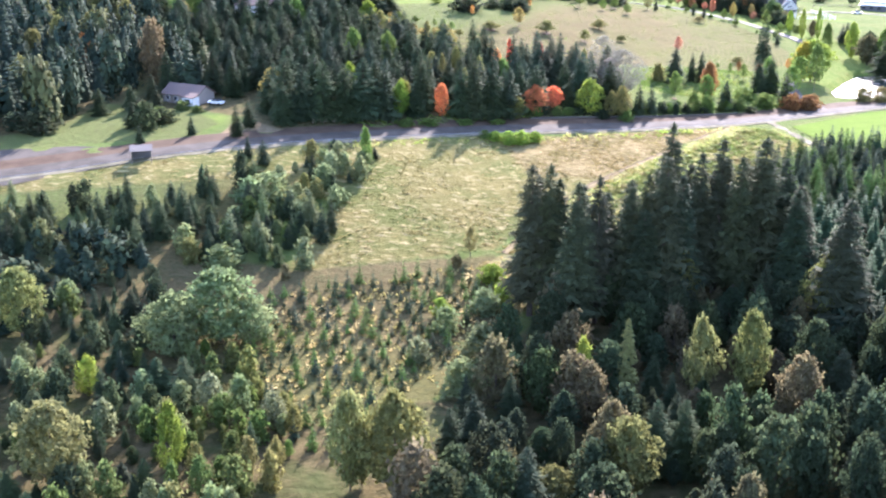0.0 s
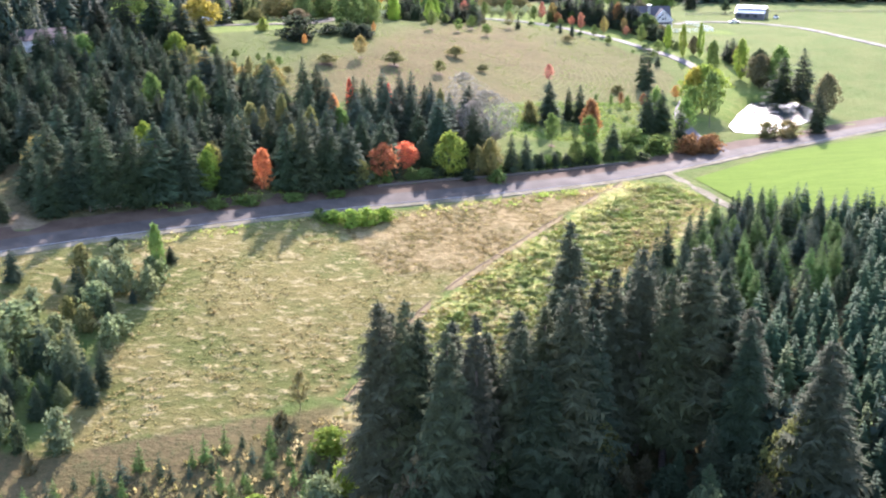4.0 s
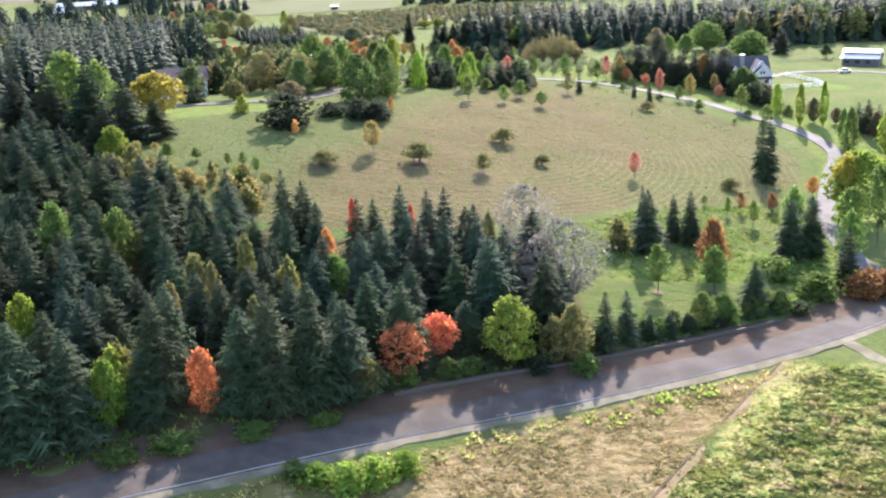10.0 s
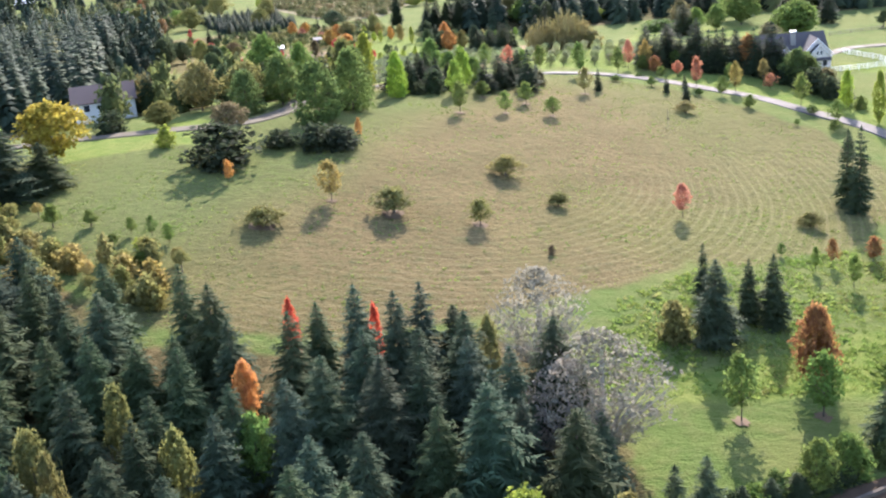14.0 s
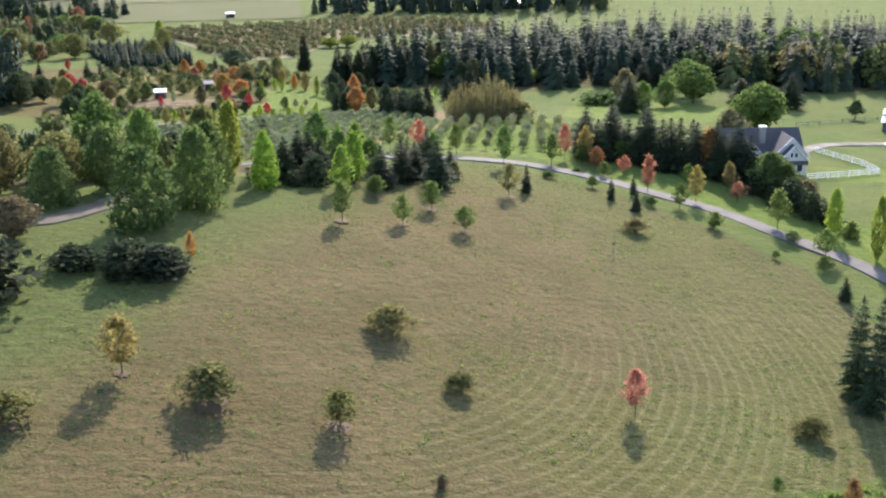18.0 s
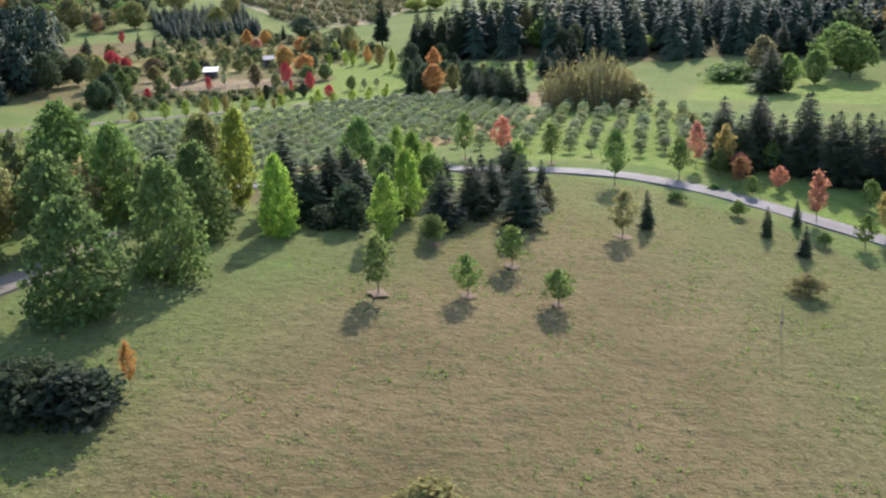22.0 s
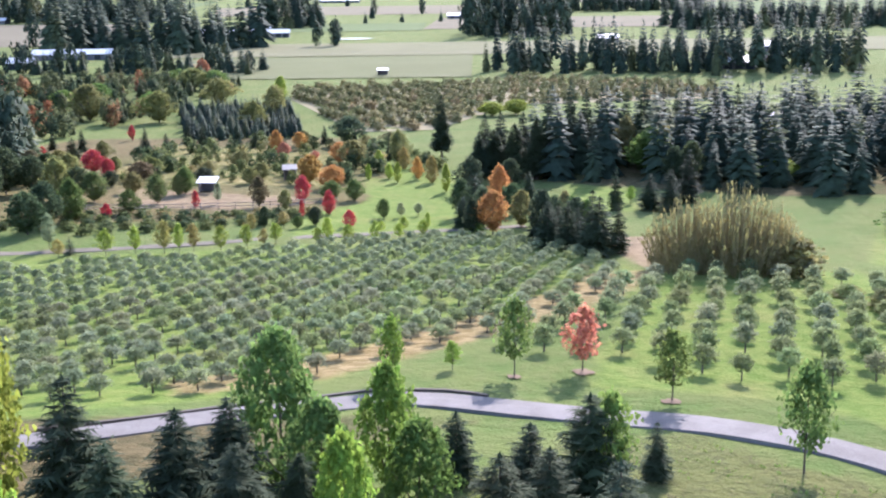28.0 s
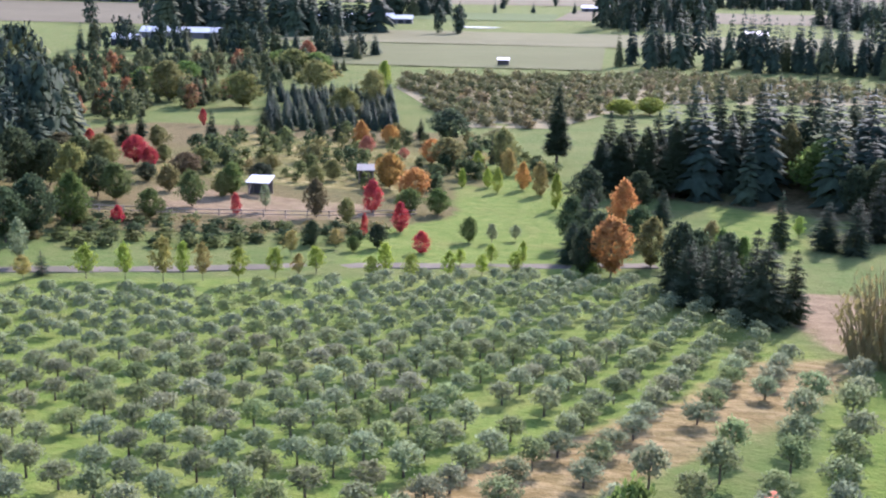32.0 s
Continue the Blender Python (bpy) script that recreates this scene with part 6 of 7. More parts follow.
for k, (poly, low, high) in enumerate((
        ([(-175, 1030), (-70, 1040), (-60, 1110), (-190, 1110)], 26, 38), ([(-112, 1310), (-58, 1325), (-56, 1390), (-115, 1390)], 22, 30), ([(60, 1160), (135, 1170), (140, 1260), (60, 1260)], 20, 30),
        ([(215, 1230), (420, 1240), (420, 1320), (215, 1320)], 20, 28), ([(-700, 1500), (-220, 1480), (-220, 1560), (-700, 1580)], 20, 28), ([(120, 1600), (330, 1620), (330, 1680), (120, 1680)], 18, 26),
        ([(-40, 1500), (-24, 1500), (-24, 1520), (-40, 1520)], 18, 26), ([(-30, 1090), (-2, 1095), (-4, 1110), (-30, 1106)], 11, 16), ([(-900, 2300), (900, 2350), (900, 2420), (-900, 2420)], 18, 30), ([(-1500, 3300), (1500, 3300), (1500, 3400), (-1500, 3400)], 25, 40),
        ([(-60, 1130), (40, 1136), (40, 1150), (-60, 1146)], 10, 18), ([(150, 1275), (420, 1280), (420, 1292), (150, 1290)], 10, 20), ([(-200, 1400), (60, 1410), (60, 1424), (-200, 1416)], 9, 18), ([(-700, 1580), (300, 1590), (300, 1606), (-700, 1600)], 12, 22),
        ([(200, 1040), (400, 1050), (400, 1100), (200, 1090)], 14, 24), ([(-300, 1905), (700, 1915), (700, 1945), (-300, 1935)], 12, 24), ([(-560, 1120), (-200, 1100), (-200, 1130), (-560, 1150)], 16, 26), ([(-900, 2700), (900, 2720), (900, 2760), (-900, 2740)], 16, 30))):
    thicket("distant_trees", sized(scatter(poly, 14 if k < 8 else 44, 40 + k), low, high, 0.4, 0.6), ("dense_conifer", "broadleaf_tree") if k % 3 else ("fir_tree", "dense_conifer"), WOODS, "distant dark clump of trees on the plain", "trees")

# ---------------------------------------------------------------- orchards
ORCHARD = [(24, 474), (39, 478), (48, 484.5), (62.5, 499.5), (80.5, 526), (74, 558), (58, 563), (40, 557), (22, 549), (-8, 537), (-40, 525), (-40, 490), (0, 474)]


def orchard(poly, along, across, row, seed, jitter=0.12):
    g = random.Random(seed)
    a = radians(row)
    cx, cy = sum(p[0] for p in poly) / len(poly), sum(p[1] for p in poly) / len(poly)
    out = []
    for i in range(-60, 60):
        for j in range(-60, 60):
            u, v = (i + 0.37 * j) * along + g.uniform(-jitter, jitter) * along, j * across + g.uniform(-jitter, jitter) * across
            out.append((cx + u * math.cos(a) - v * math.sin(a), cy + u * math.sin(a) + v * math.cos(a)))
    keep = inside([p[0] for p in out], [p[1] for p in out], poly) > 0
    return [p for p, k in zip(out, keep) if k and g.random() > 0.03]


thicket("nut_grove", [(x, y, wood_rng.uniform(2.4, 3.1), wood_rng.uniform(3.0, 3.9)) for k, poly in enumerate((NUT_GROVE, NUT_STRIP)) for x, y in orchard(poly, 4.4, 9.6, 118 if k == 0 else 28, 26 + k, 0.1)], ("shrub",), NUTS, "rows of brownish nut trees", "orchard")
trees = sorted(orchard(ORCHARD, 3.2, 3.45, 73, 1, 0.09), key=lambda p: math.hypot(p[0] - 50, p[1] - 480))
for x, y in trees[:290]:
    plant("orchard_tree", wood_rng.choice(("grey", "grey", "grey", "sage") if x - 0.75 * y < -314 else ("olive", "sage", "lime", "sage", "grey")), x, y, wood_rng.uniform(1.6, 2.1), wood_rng.uniform(2.4, 3.0), " in rows on grass", "orchard rows")
thicket("orchard_rest", [(x, y, wood_rng.uniform(1.6, 2.1), wood_rng.uniform(2.4, 3.0)) for x, y in trees[290:]], ("orchard_tree",), foliage("orchard_leaves", 0.45, ((0.205, 0.245, 0.130), (0.245, 0.285, 0.160), (0.22, 0.265, 0.105))), "further rows of small orchard trees", "orchard")
LAWN_ROWS = sorted(orchard([(58, 492), (68, 491), (77, 486), (92, 479), (112, 486), (108, 526), (84, 526), (74, 512)], 4.9, 3.6, 75, 2), key=lambda p: math.hypot(p[0] - 66, p[1] - 500))
for x, y in LAWN_ROWS[:110]:
    plant("orchard_tree", wood_rng.choice(("grey", "sage", "sage")), x, y, wood_rng.uniform(2.2, 2.9), wood_rng.uniform(2.4, 3.1), " in rows on lawn", "lawn orchard rows")

# ---------------------------------------------------------------- buildings
def part(name, bm, mat, parent, label=""):
    me = bpy.data.meshes.new(name)
    bm.to_mesh(me)
    bm.free()
    me.materials.append(mat)
    ob = new(name, me)
    ob.parent = parent
    return tagged(ob, label)


def slab(x0, x1, y0, y1, z0, z1, bm=None):
    """A block between two corners."""
    bm = bm or bmesh.new()
    m = Matrix.Translation(((x0 + x1) / 2, (y0 + y1) / 2, (z0 + z1) / 2)) @ Matrix.Diagonal((x1 - x0, y1 - y0, z1 - z0, 1))
    bmesh.ops.create_cube(bm, size=1, matrix=m)
    return bm


def gable(x0, x1, y0, y1, z0, z1):
    """A block with a pitched top, its ridge along x."""
    bm = bmesh.new()
    ym = (y0 + y1) / 2
    v = [bm.verts.new(p) for x in (x0, x1) for p in ((x, y0, 0), (x, y1, 0), (x, y1, z0), (x, ym, z1), (x, y0, z0))]
    for f in ((4, 3, 2, 1, 0), (5, 6, 7, 8, 9), (0, 1, 6, 5), (1, 2, 7, 6), (2, 3, 8, 7), (3, 4, 9, 8), (4, 0, 5, 9)):
        bm.faces.new([v[k] for k in f])
    return bm


def roof_slope(x0, x1, ya, za, yb, zb, thick=0.18):
    """One sheet of a roof from the eave (ya, za) to the ridge (yb, zb)."""
    bm = bmesh.new()
    v = [bm.verts.new((x, y, z + d)) for d in (0, thick) for x, y, z in ((x0, ya, za), (x1, ya, za), (x1, yb, zb), (x0, yb, zb))]
    for f in ((3, 2, 1, 0), (4, 5, 6, 7), (0, 1, 5, 4), (1, 2, 6, 5), (2, 3, 7, 6), (3, 0, 4, 7)):
        bm.faces.new([v[k] for k in f])
    return bm


def turned(bm, degrees):
    bmesh.ops.rotate(bm, verts=bm.verts, cent=(0, 0, 0), matrix=Matrix.Rotation(radians(degrees), 3, "Z"))
    return bm


def thing(name, x, y, turn, label, category, lift=0.0, group=""):
    root = new(name)
    root.matrix_world = pose(x, y, land(x, y) + lift, 0, 0, turn)
    return tagged(root, label, category, group)


PALE = plain("pale_siding", (0.62, 0.58, 0.55), 0.7, 0.15)
WHITE = plain("white_paint", (0.78, 0.78, 0.77), 0.6, 0.12)
SHINGLE = plain("slate_shingles", (0.078, 0.074, 0.076), 0.8, 0.3, 2.5)
BROWN_ROOF = plain("brown_shingles", (0.15, 0.108, 0.095), 0.85, 0.3, 2.5)
METAL = plain("pale_roof_metal", (0.66, 0.65, 0.63), 0.38, 0.2, 1.0, 0.3)
BOARDS = plain("dark_barn_boards", (0.10, 0.095, 0.10), 0.85, 0.3, 2.0)
TIMBER = plain("weathered_timber", (0.24, 0.20, 0.16), 0.85, 0.3, 3.0)
# dark glass, also the colour painted for shade in openings
GLASS_AND_SHADE = plain("window_glass_and_shade", (0.03, 0.035, 0.045), 0.08, 0.05)
STONE = plain("grey_stone", (0.26, 0.25, 0.23), 0.9, 0.35, 2.0)
RUBBER = plain("tyre_rubber", (0.025, 0.025, 0.027), 0.8, 0.1)
EDGING = plain("dark_timber_edging", (0.09, 0.075, 0.06), 0.9, 0.2, 3)


def window(parent, x, y, z, w, h, face=-1):
    fr = part("window", slab(x - w / 2 - 0.1, x + w / 2 + 0.1, y, y + 0.12 * face, z - 0.1, z + h + 0.1), WHITE, parent, "white framed window")
    part("pane", slab(x - w / 2, x + w / 2, y + 0.12 * face, y + 0.13 * face, z, z + h), GLASS_AND_SHADE, fr)


def farmhouse(x, y, turn):
    h = thing("farmhouse", x, y, turn, "pale farmhouse with steep slate-grey gables and a chimney", "house")
    h.scale = (0.86, 0.86, 0.86)
    part("foundation", slab(-9.2, 9.2, -5.2, 5.2, -1.5, 0.3), STONE, h)
    part("wall", gable(-9, 9, -5, 5, 4.2, 8.6), PALE, h)
    part("roof", roof_slope(-9.6, 9.6, -5.7, 3.7, 0, 8.75), SHINGLE, h)
    part("roof", roof_slope(-9.6, 9.6, 5.7, 3.7, 0, 8.75), SHINGLE, h)
    # two gabled wings that face the meadow, the larger one stepped
    for cx, w, out, eave, top in ((5.4, 7.6, 8.6, 4.0, 8.0), (5.4, 5.6, 10.6, 3.6, 6.6), (-2.6, 3.8, 6.8, 3.6, 6.2)):
        wing = part("wing", turned(gable(0, out, -w / 2, w / 2, eave, top), -90), PALE, h)
        wing.location = (cx, 0, 0)
        for side in (1, -1):
            r = part("roof", turned(roof_slope(0, out + 0.45, side * (w / 2 + 0.5), eave - 0.35, 0, top + 0.12), -90), SHINGLE, h)
            r.location = (cx, 0, 0)
            t = part("bargeboard", turned(roof_slope(out + 0.3, out + 0.52, side * (w / 2 + 0.55), eave - 0.5, 0, top + 0.02, 0.3), -90), WHITE, h, "white bargeboard")
            t.location = (cx, 0, 0)
    part("porch_roof", roof_slope(2.2, 8.6, -11.6, 2.5, -10.4, 3.2), SHINGLE, h)
    part("chimney", slab(-0.4, 0.9, -3.4, -2.3, 4, 9.6), STONE, h)
    part("chimney_cap", slab(-0.6, 1.1, -3.6, -2.1, 9.6, 9.9), WHITE, h)
    for wx in (4.9, 5.9):
        window(h, wx, -10.65, 4.1, 0.6, 1.0)
    for wx in (3.6, 6.9):
        window(h, wx, -10.65, 0.9, 1.2, 1.4)
    for wx in (-7, -5, 1.2):
        window(h, wx, -5.03, 1.0, 1.1, 1.5)
    window(h, -2.6, -6.85, 1.0, 1.3, 1.5)
    part("door", slab(0, 1, -5.1, -5.02, 0.3, 2.4), TIMBER, h, "wooden front door")


farmhouse(137.5, 475.5, -8)


def rail_fence(points, mat, height, label, rails=3, gap=2.6, group=""):
    """A post and rail fence along a line; each post and rail is a part."""
    f = tagged(new("fence"), label, "fence", group)
    f.location = (*points[0], land(*points[0]))
    ox, oy, oz = f.location
    post = slab(-0.07, 0.07, -0.07, 0.07, -0.2, height)
    post_me = bpy.data.meshes.new("post")
    post.to_mesh(post_me)
    post.free()
    post_me.materials.append(mat)
    for a, b in zip(points, points[1:]):
        d = Vector((b[0] - a[0], b[1] - a[1]))
        n = max(1, round(d.length / gap))
        for k in range(n):
            p, q = Vector(a) + d * (k / n), Vector(a) + d * ((k + 1) / n)
            o = new("post", post_me)
            o.parent = f
            o.location = (p.x - ox, p.y - oy, land(p.x, p.y) - oz)
            for r in range(rails):
                z = height * (r + 0.7) / rails
                s = Vector((p.x - ox, p.y - oy, land(p.x, p.y) - oz + z))
                e = Vector((q.x - ox, q.y - oy, land(q.x, q.y) - oz + z))
                bm = slab(0, (e - s).length, -0.035, 0.035, -0.06, 0.06)
                bm.transform(Matrix.Translation(s) @ (e - s).to_track_quat("X", "Z").to_matrix().to_4x4())
                part("rail", bm, mat, f)
    return f


rail_fence([(143, 464), (161, 469), (161.4, 476.5), (157.3, 489)], WHITE, 1.3, "white painted paddock fence round a lawn", 3)
hedge_rng = random.Random(21)
for k in range(26):
    hx, hy = 21.5 + 2.45 * k, 282.6 + 0.93 * k + 0.0012 * k * k
    plant("shrub", hedge_rng.choice(("dark", "oak", "fir", "green")), hx + hedge_rng.uniform(-0.5, 0.5), hy + hedge_rng.uniform(0, 0.9), hedge_rng.uniform(1.6, 3.2), hedge_rng.uniform(2.6, 3.8), " along the roadside wall", "hedge shrubs along the wall")
rail_fence([(-31, 264.6), (-23.4, 267.2)], TIMBER, 1.1, "grey timber rail beside the road", 2)
rail_fence([(-14, 586), (6, 590), (24, 596), (36, 602)], TIMBER, 1.1, "weathered timber paddock fence", 2, 3.2)
rail_fence([(168, 520), (190, 527), (225, 535), (262, 528)], TIMBER, 1.1, "dark timber pasture fence", 2, 4.0)


def barn(x, y, turn):
    h = thing("barn", x, y, turn - 12, "dark board barn with a pale two-tier metal roof", "barn")
    h.scale = (0.82, 0.82, 0.9)
    part("wall", gable(-7, 7, -5, 5, 2.8, 4.2), BOARDS, h)
    part("upper_wall", slab(-7, 7, -2.3, 2.3, 2.9, 4.7), BOARDS, h)
    for side in (1, -1):
        part("roof", roof_slope(-7.5, 7.5, side * 5.6, 2.75, side * 2.25, 4.0), METAL, h)
        part("roof", roof_slope(-7.5, 7.5, side * 2.7, 4.6, 0, 5.7), METAL, h)
    # dark slabs on closed boards, standing in for shade inside entrance and stalls
    part("doorway_shade", slab(7.0, 7.06, -1.6, 1.6, 0, 3.0), GLASS_AND_SHADE, h, "dark slab for the shade of an open entrance")
    for k in range(3):
        part("stall_shade", slab(-5 + 4 * k - 0.9, -5 + 4 * k + 0.9, -5.06, -5.0, 1.0, 2.2), GLASS_AND_SHADE, h)


barn(193.5, 512.5, -24)


def cottage(x, y, turn):
    h = thing("cottage", x, y, turn, "small pale cottage with a brown shingle roof", "house")
    h.scale = (0.85, 0.85, 0.85)
    part("wall", gable(-6.5, 6.5, -4, 4, 2.7, 5.0), plain("tan_siding", (0.30, 0.26, 0.23), 0.7, 0.2), h)
    for side in (1, -1):
        part("roof", roof_slope(-7, 7, side * 4.6, 2.4, 0, 5.15), BROWN_ROOF, h)
    part("wing", slab(3.0, 7.2, -6.6, -3.9, 0, 2.6), WHITE, h)
    part("wing_roof", roof_slope(2.7, 7.5, -7.0, 2.55, -3.8, 3.4), BROWN_ROOF, h)
    window(h, 5.1, -6.6, 0.9, 1.8, 1.2)
    for wx in (-4.5, -1.5, 1.2):
        window(h, wx, -4.02, 0.9, 1.1, 1.2)
    part("door", slab(-3.4, -2.5, -4.08, -4.0, 0, 2.05), TIMBER, h, "wooden door")


cottage(-65, 286, -28)
red = thing("red_barn", -112, 237, -8, "red board barn with a faded roof beside the yard", "barn")
RED_BOARDS = plain("faded_red_boards", (0.20, 0.075, 0.065), 0.8, 0.3, 2)
part("wall", gable(-7, 7, -4, 4, 3.4, 5.4), RED_BOARDS, red)
for side in (1, -1):
    part("roof", roof_slope(-7.4, 7.4, side * 4.6, 3.2, 0, 5.5), plain("faded_red_roof", (0.19, 0.14, 0.13), 0.7, 0.3), red)
part("lean_to_roof", roof_slope(3.5, 8.6, -6.8, 2.5, -4.0, 3.5), METAL, red)
for px in (3.8, 8.3):
    part("post", slab(px - 0.1, px + 0.1, -6.7, -6.5, -0.2, 2.5), TIMBER, red)
white_house = thing("white_house", -150, 395, 20, "tall white house among garden trees", "house")
part("wall", gable(-5, 5, -4, 4, 6.0, 8.6), WHITE, white_house)
for side in (1, -1):
    part("roof", roof_slope(-5.5, 5.5, side * 4.5, 5.8, 0, 8.7), SHINGLE, white_house)
for wx in (-3, 0, 3):
    window(white_house, wx, -4.02, 3.6, 1.0, 1.3)
hidden = thing("garden_house", -20, 446, 10, "white house with a reddish roof behind trees", "house")
part("wall", gable(-6, 6, -4, 4, 4.6, 7.2), WHITE, hidden)
for side in (1, -1):
    part("roof", roof_slope(-6.5, 6.5, side * 4.6, 4.4, 0, 7.35), BROWN_ROOF, hidden)
for wx in (-3.5, 0, 3.5):
    window(hidden, wx, -4.02, 2.9, 1.1, 1.3)
wooded = thing("woodland_house", -64, 392, 15, "low house with a brown roof among trees", "house")
part("wall", gable(-7, 7, -4, 4, 3.2, 5.4), PALE, wooded)
for side in (1, -1):
    part("roof", roof_slope(-7.5, 7.5, side * 4.6, 3.0, 0, 5.55), BROWN_ROOF, wooded)


def shelter(name, x, y, turn, w, d, roof_mat, label, high=2.4):
    """An open stall: posts, a back wall and a sloping roof."""
    h = thing(name, x, y, turn, label, "shed")
    for px in (-w / 2 + 0.1, w / 2 - 0.1):
        for py in (-d / 2 + 0.1, d / 2 - 0.1):
            part("post", slab(px - 0.08, px + 0.08, py - 0.08, py + 0.08, -0.2, high), TIMBER, h)
    part("back_wall", slab(-w / 2, w / 2, d / 2 - 0.1, d / 2, 0, high), BOARDS, h)
    part("side_wall", slab(-w / 2, -w / 2 + 0.08, -d / 2 + 0.2, d / 2 - 0.1, 0, high), BOARDS, h)
    part("roof", roof_slope(-w / 2 - 0.3, w / 2 + 0.3, -d / 2 - 0.3, high + 0.05, d / 2 + 0.3, high + 0.7, 0.1), roof_mat, h)
    return h


shelter("roadside_stall", -65, 237.2, 15, 4.2, 3.0, SHINGLE, "small roadside stall with a dark roof")
shelter("field_shelter", 9.5, 610, 0, 3.3, 2.8, METAL, "open field shelter with a bright metal roof", 2.1)
shelter("garden_shed", 23, 628, 10, 2.6, 2.2, STONE, "small shed with a grey roof")
shelter("stock_shelter", 25, 893, 5, 4.5, 3.4, METAL, "lone stock shelter on the plain")


def long_barn(x, y, turn, length, width, mat=METAL):
    h = thing("farm_building", x, y, turn, "long low farm building with a pale roof", "barn", group="farm buildings on the plain")
    part("wall", gable(-length / 2, length / 2, -width / 2, width / 2, 3.2, 5.4), BOARDS if mat is METAL else PALE, h)
    for side in (1, -1):
        part("roof", roof_slope(-length / 2 - 0.5, length / 2 + 0.5, side * (width / 2 + 0.5), 3.1, 0, 5.5), mat, h)
    # dark slabs on the wall stand in for the unlit inside of entrances
    for k in range(3):
        part("doorway_shade", slab(-length / 3 + k * length / 3 - 1.6, -length / 3 + k * length / 3 + 1.6, -width / 2 - 0.06, -width / 2, 0, 2.8), GLASS_AND_SHADE, h)


for bx, by, bt, bl, bw, bmat in ((-112, 1214, 4, 24, 14, METAL), (-98, 1250, 8, 18, 12, BROWN_ROOF), (-88, 1240, 0, 13, 9, METAL), (-70, 1206, 4, 15, 10, METAL), (-132, 1232, 0, 20, 9, METAL), (-158, 953, 6, 12, 9, METAL),
                                (-152, 1012, 4, 42, 10, METAL), (185, 909, -10, 14, 11, METAL), (199, 916, 0, 9, 7, BROWN_ROOF), (60, 1480, 0, 26, 12, METAL), (-400, 1500, 0, 40, 14, METAL), (-330, 1750, 0, 40, 14, METAL),
                                (280, 1900, 0, 60, 16, METAL), (-120, 2100, 0, 60, 16, METAL), (520, 2300, 0, 60, 18, METAL), (150, 1100, 8, 12, 8, METAL), (225, 1010, 0, 12, 8, METAL), (104, 655, 5, 9, 7, METAL), (148, 700, 5, 11, 8, METAL)):
    long_barn(bx, by, bt, bl, bw, bmat)


def car(x, y, turn, paint, label):
    """A parked car: body, cabin and four wheels."""
    h = thing("parked_car", x, y, turn, label, "car")
    bm = slab(-2.1, 2.1, -0.85, 0.85, 0.35, 0.95)
    bmesh.ops.bevel(bm, geom=bm.edges[:], offset=0.15, segments=2, affect="EDGES")
    part("body", bm, paint, h)
    bm = slab(-1.1, 1.3, -0.75, 0.75, 0.9, 1.5)
    for v in bm.verts:
        if v.co.z > 1.2:
            v.co.x *= 0.75
            v.co.y *= 0.85
    bmesh.ops.bevel(bm, geom=bm.edges[:], offset=0.08, segments=2, affect="EDGES")
    part("cabin", bm, GLASS_AND_SHADE, h)
    for wx in (-1.3, 1.3):
        for wy in (-0.8, 0.8):
            bm = bmesh.new()
            bmesh.ops.create_cone(bm, cap_ends=True, segments=14, radius1=0.34, radius2=0.34, depth=0.22, matrix=Matrix.Translation((wx, wy, 0.34)) @ Matrix.Rotation(radians(90), 4, "X"))
            part("wheel", bm, RUBBER, h)


car(-101, 231, 30, WHITE, "white van parked in the gravel yard")
car(-99, 241, 80, METAL, "silver car parked in the gravel yard")
car(203.5, 511.5, 60, WHITE, "white car parked beside the barn")
car(179, 494.6, 5, METAL, "pale utility vehicle parked on the gravel track")
car(-57.2, 281.6, -20, WHITE, "white pickup parked beside the cottage")

tank = thing("gas_tank", -32, 381.5, 20, "white cylindrical gas tank on concrete feet", "tank")
bm = bmesh.new()
bmesh.ops.create_uvsphere(bm, u_segments=20, v_segments=12, radius=0.55, matrix=Matrix.Translation((0, 0, 0.85)))
for v in bm.verts:
    v.co.x += 0.95 if v.co.x > 0 else -0.95
part("shell", bm, WHITE, tank)
for fx in (-0.8, 0.8):
    part("foot", slab(fx - 0.15, fx + 0.15, -0.4, 0.4, -0.1, 0.4), STONE, tank)

jetty = thing("jetty", 134, 354, -25, "small weathered timber jetty on the pond", "jetty")
jetty.location.z = POND_LEVEL
for k in range(14):
    part("plank", slab(-3.5 + k * 0.5, -3.06 + k * 0.5, -0.7, 0.7, 0.42, 0.48), TIMBER, jetty)
for fx in (-3, 0, 3):
    for fy in (-0.6, 0.6):
        part("post", slab(fx - 0.08, fx + 0.08, fy - 0.08, fy + 0.08, -1.2, 0.42), TIMBER, jetty)

stake = thing("survey_stake", 88.7, 415.4, 0, "thin timber stake standing in the meadow", "stake")
part("stick", slab(-0.04, 0.04, -0.04, 0.04, -0.2, 3.2), TIMBER, stake)
part("flag", slab(-0.16, 0.16, -0.05, 0.05, 1.3, 1.55), EDGING, stake)
for lx, ly in ((124.5, 379), (110.5, 352), (132.5, 398)):
    lamp = thing("path_light", lx + 2.2, ly, 0, "short white path light beside the driveway", "lamp", group="path lights")
    part("post", slab(-0.05, 0.05, -0.05, 0.05, -0.1, 0.9), WHITE, lamp)
    part("head", slab(-0.13, 0.13, -0.13, 0.13, 0.9, 1.15), WHITE, lamp)


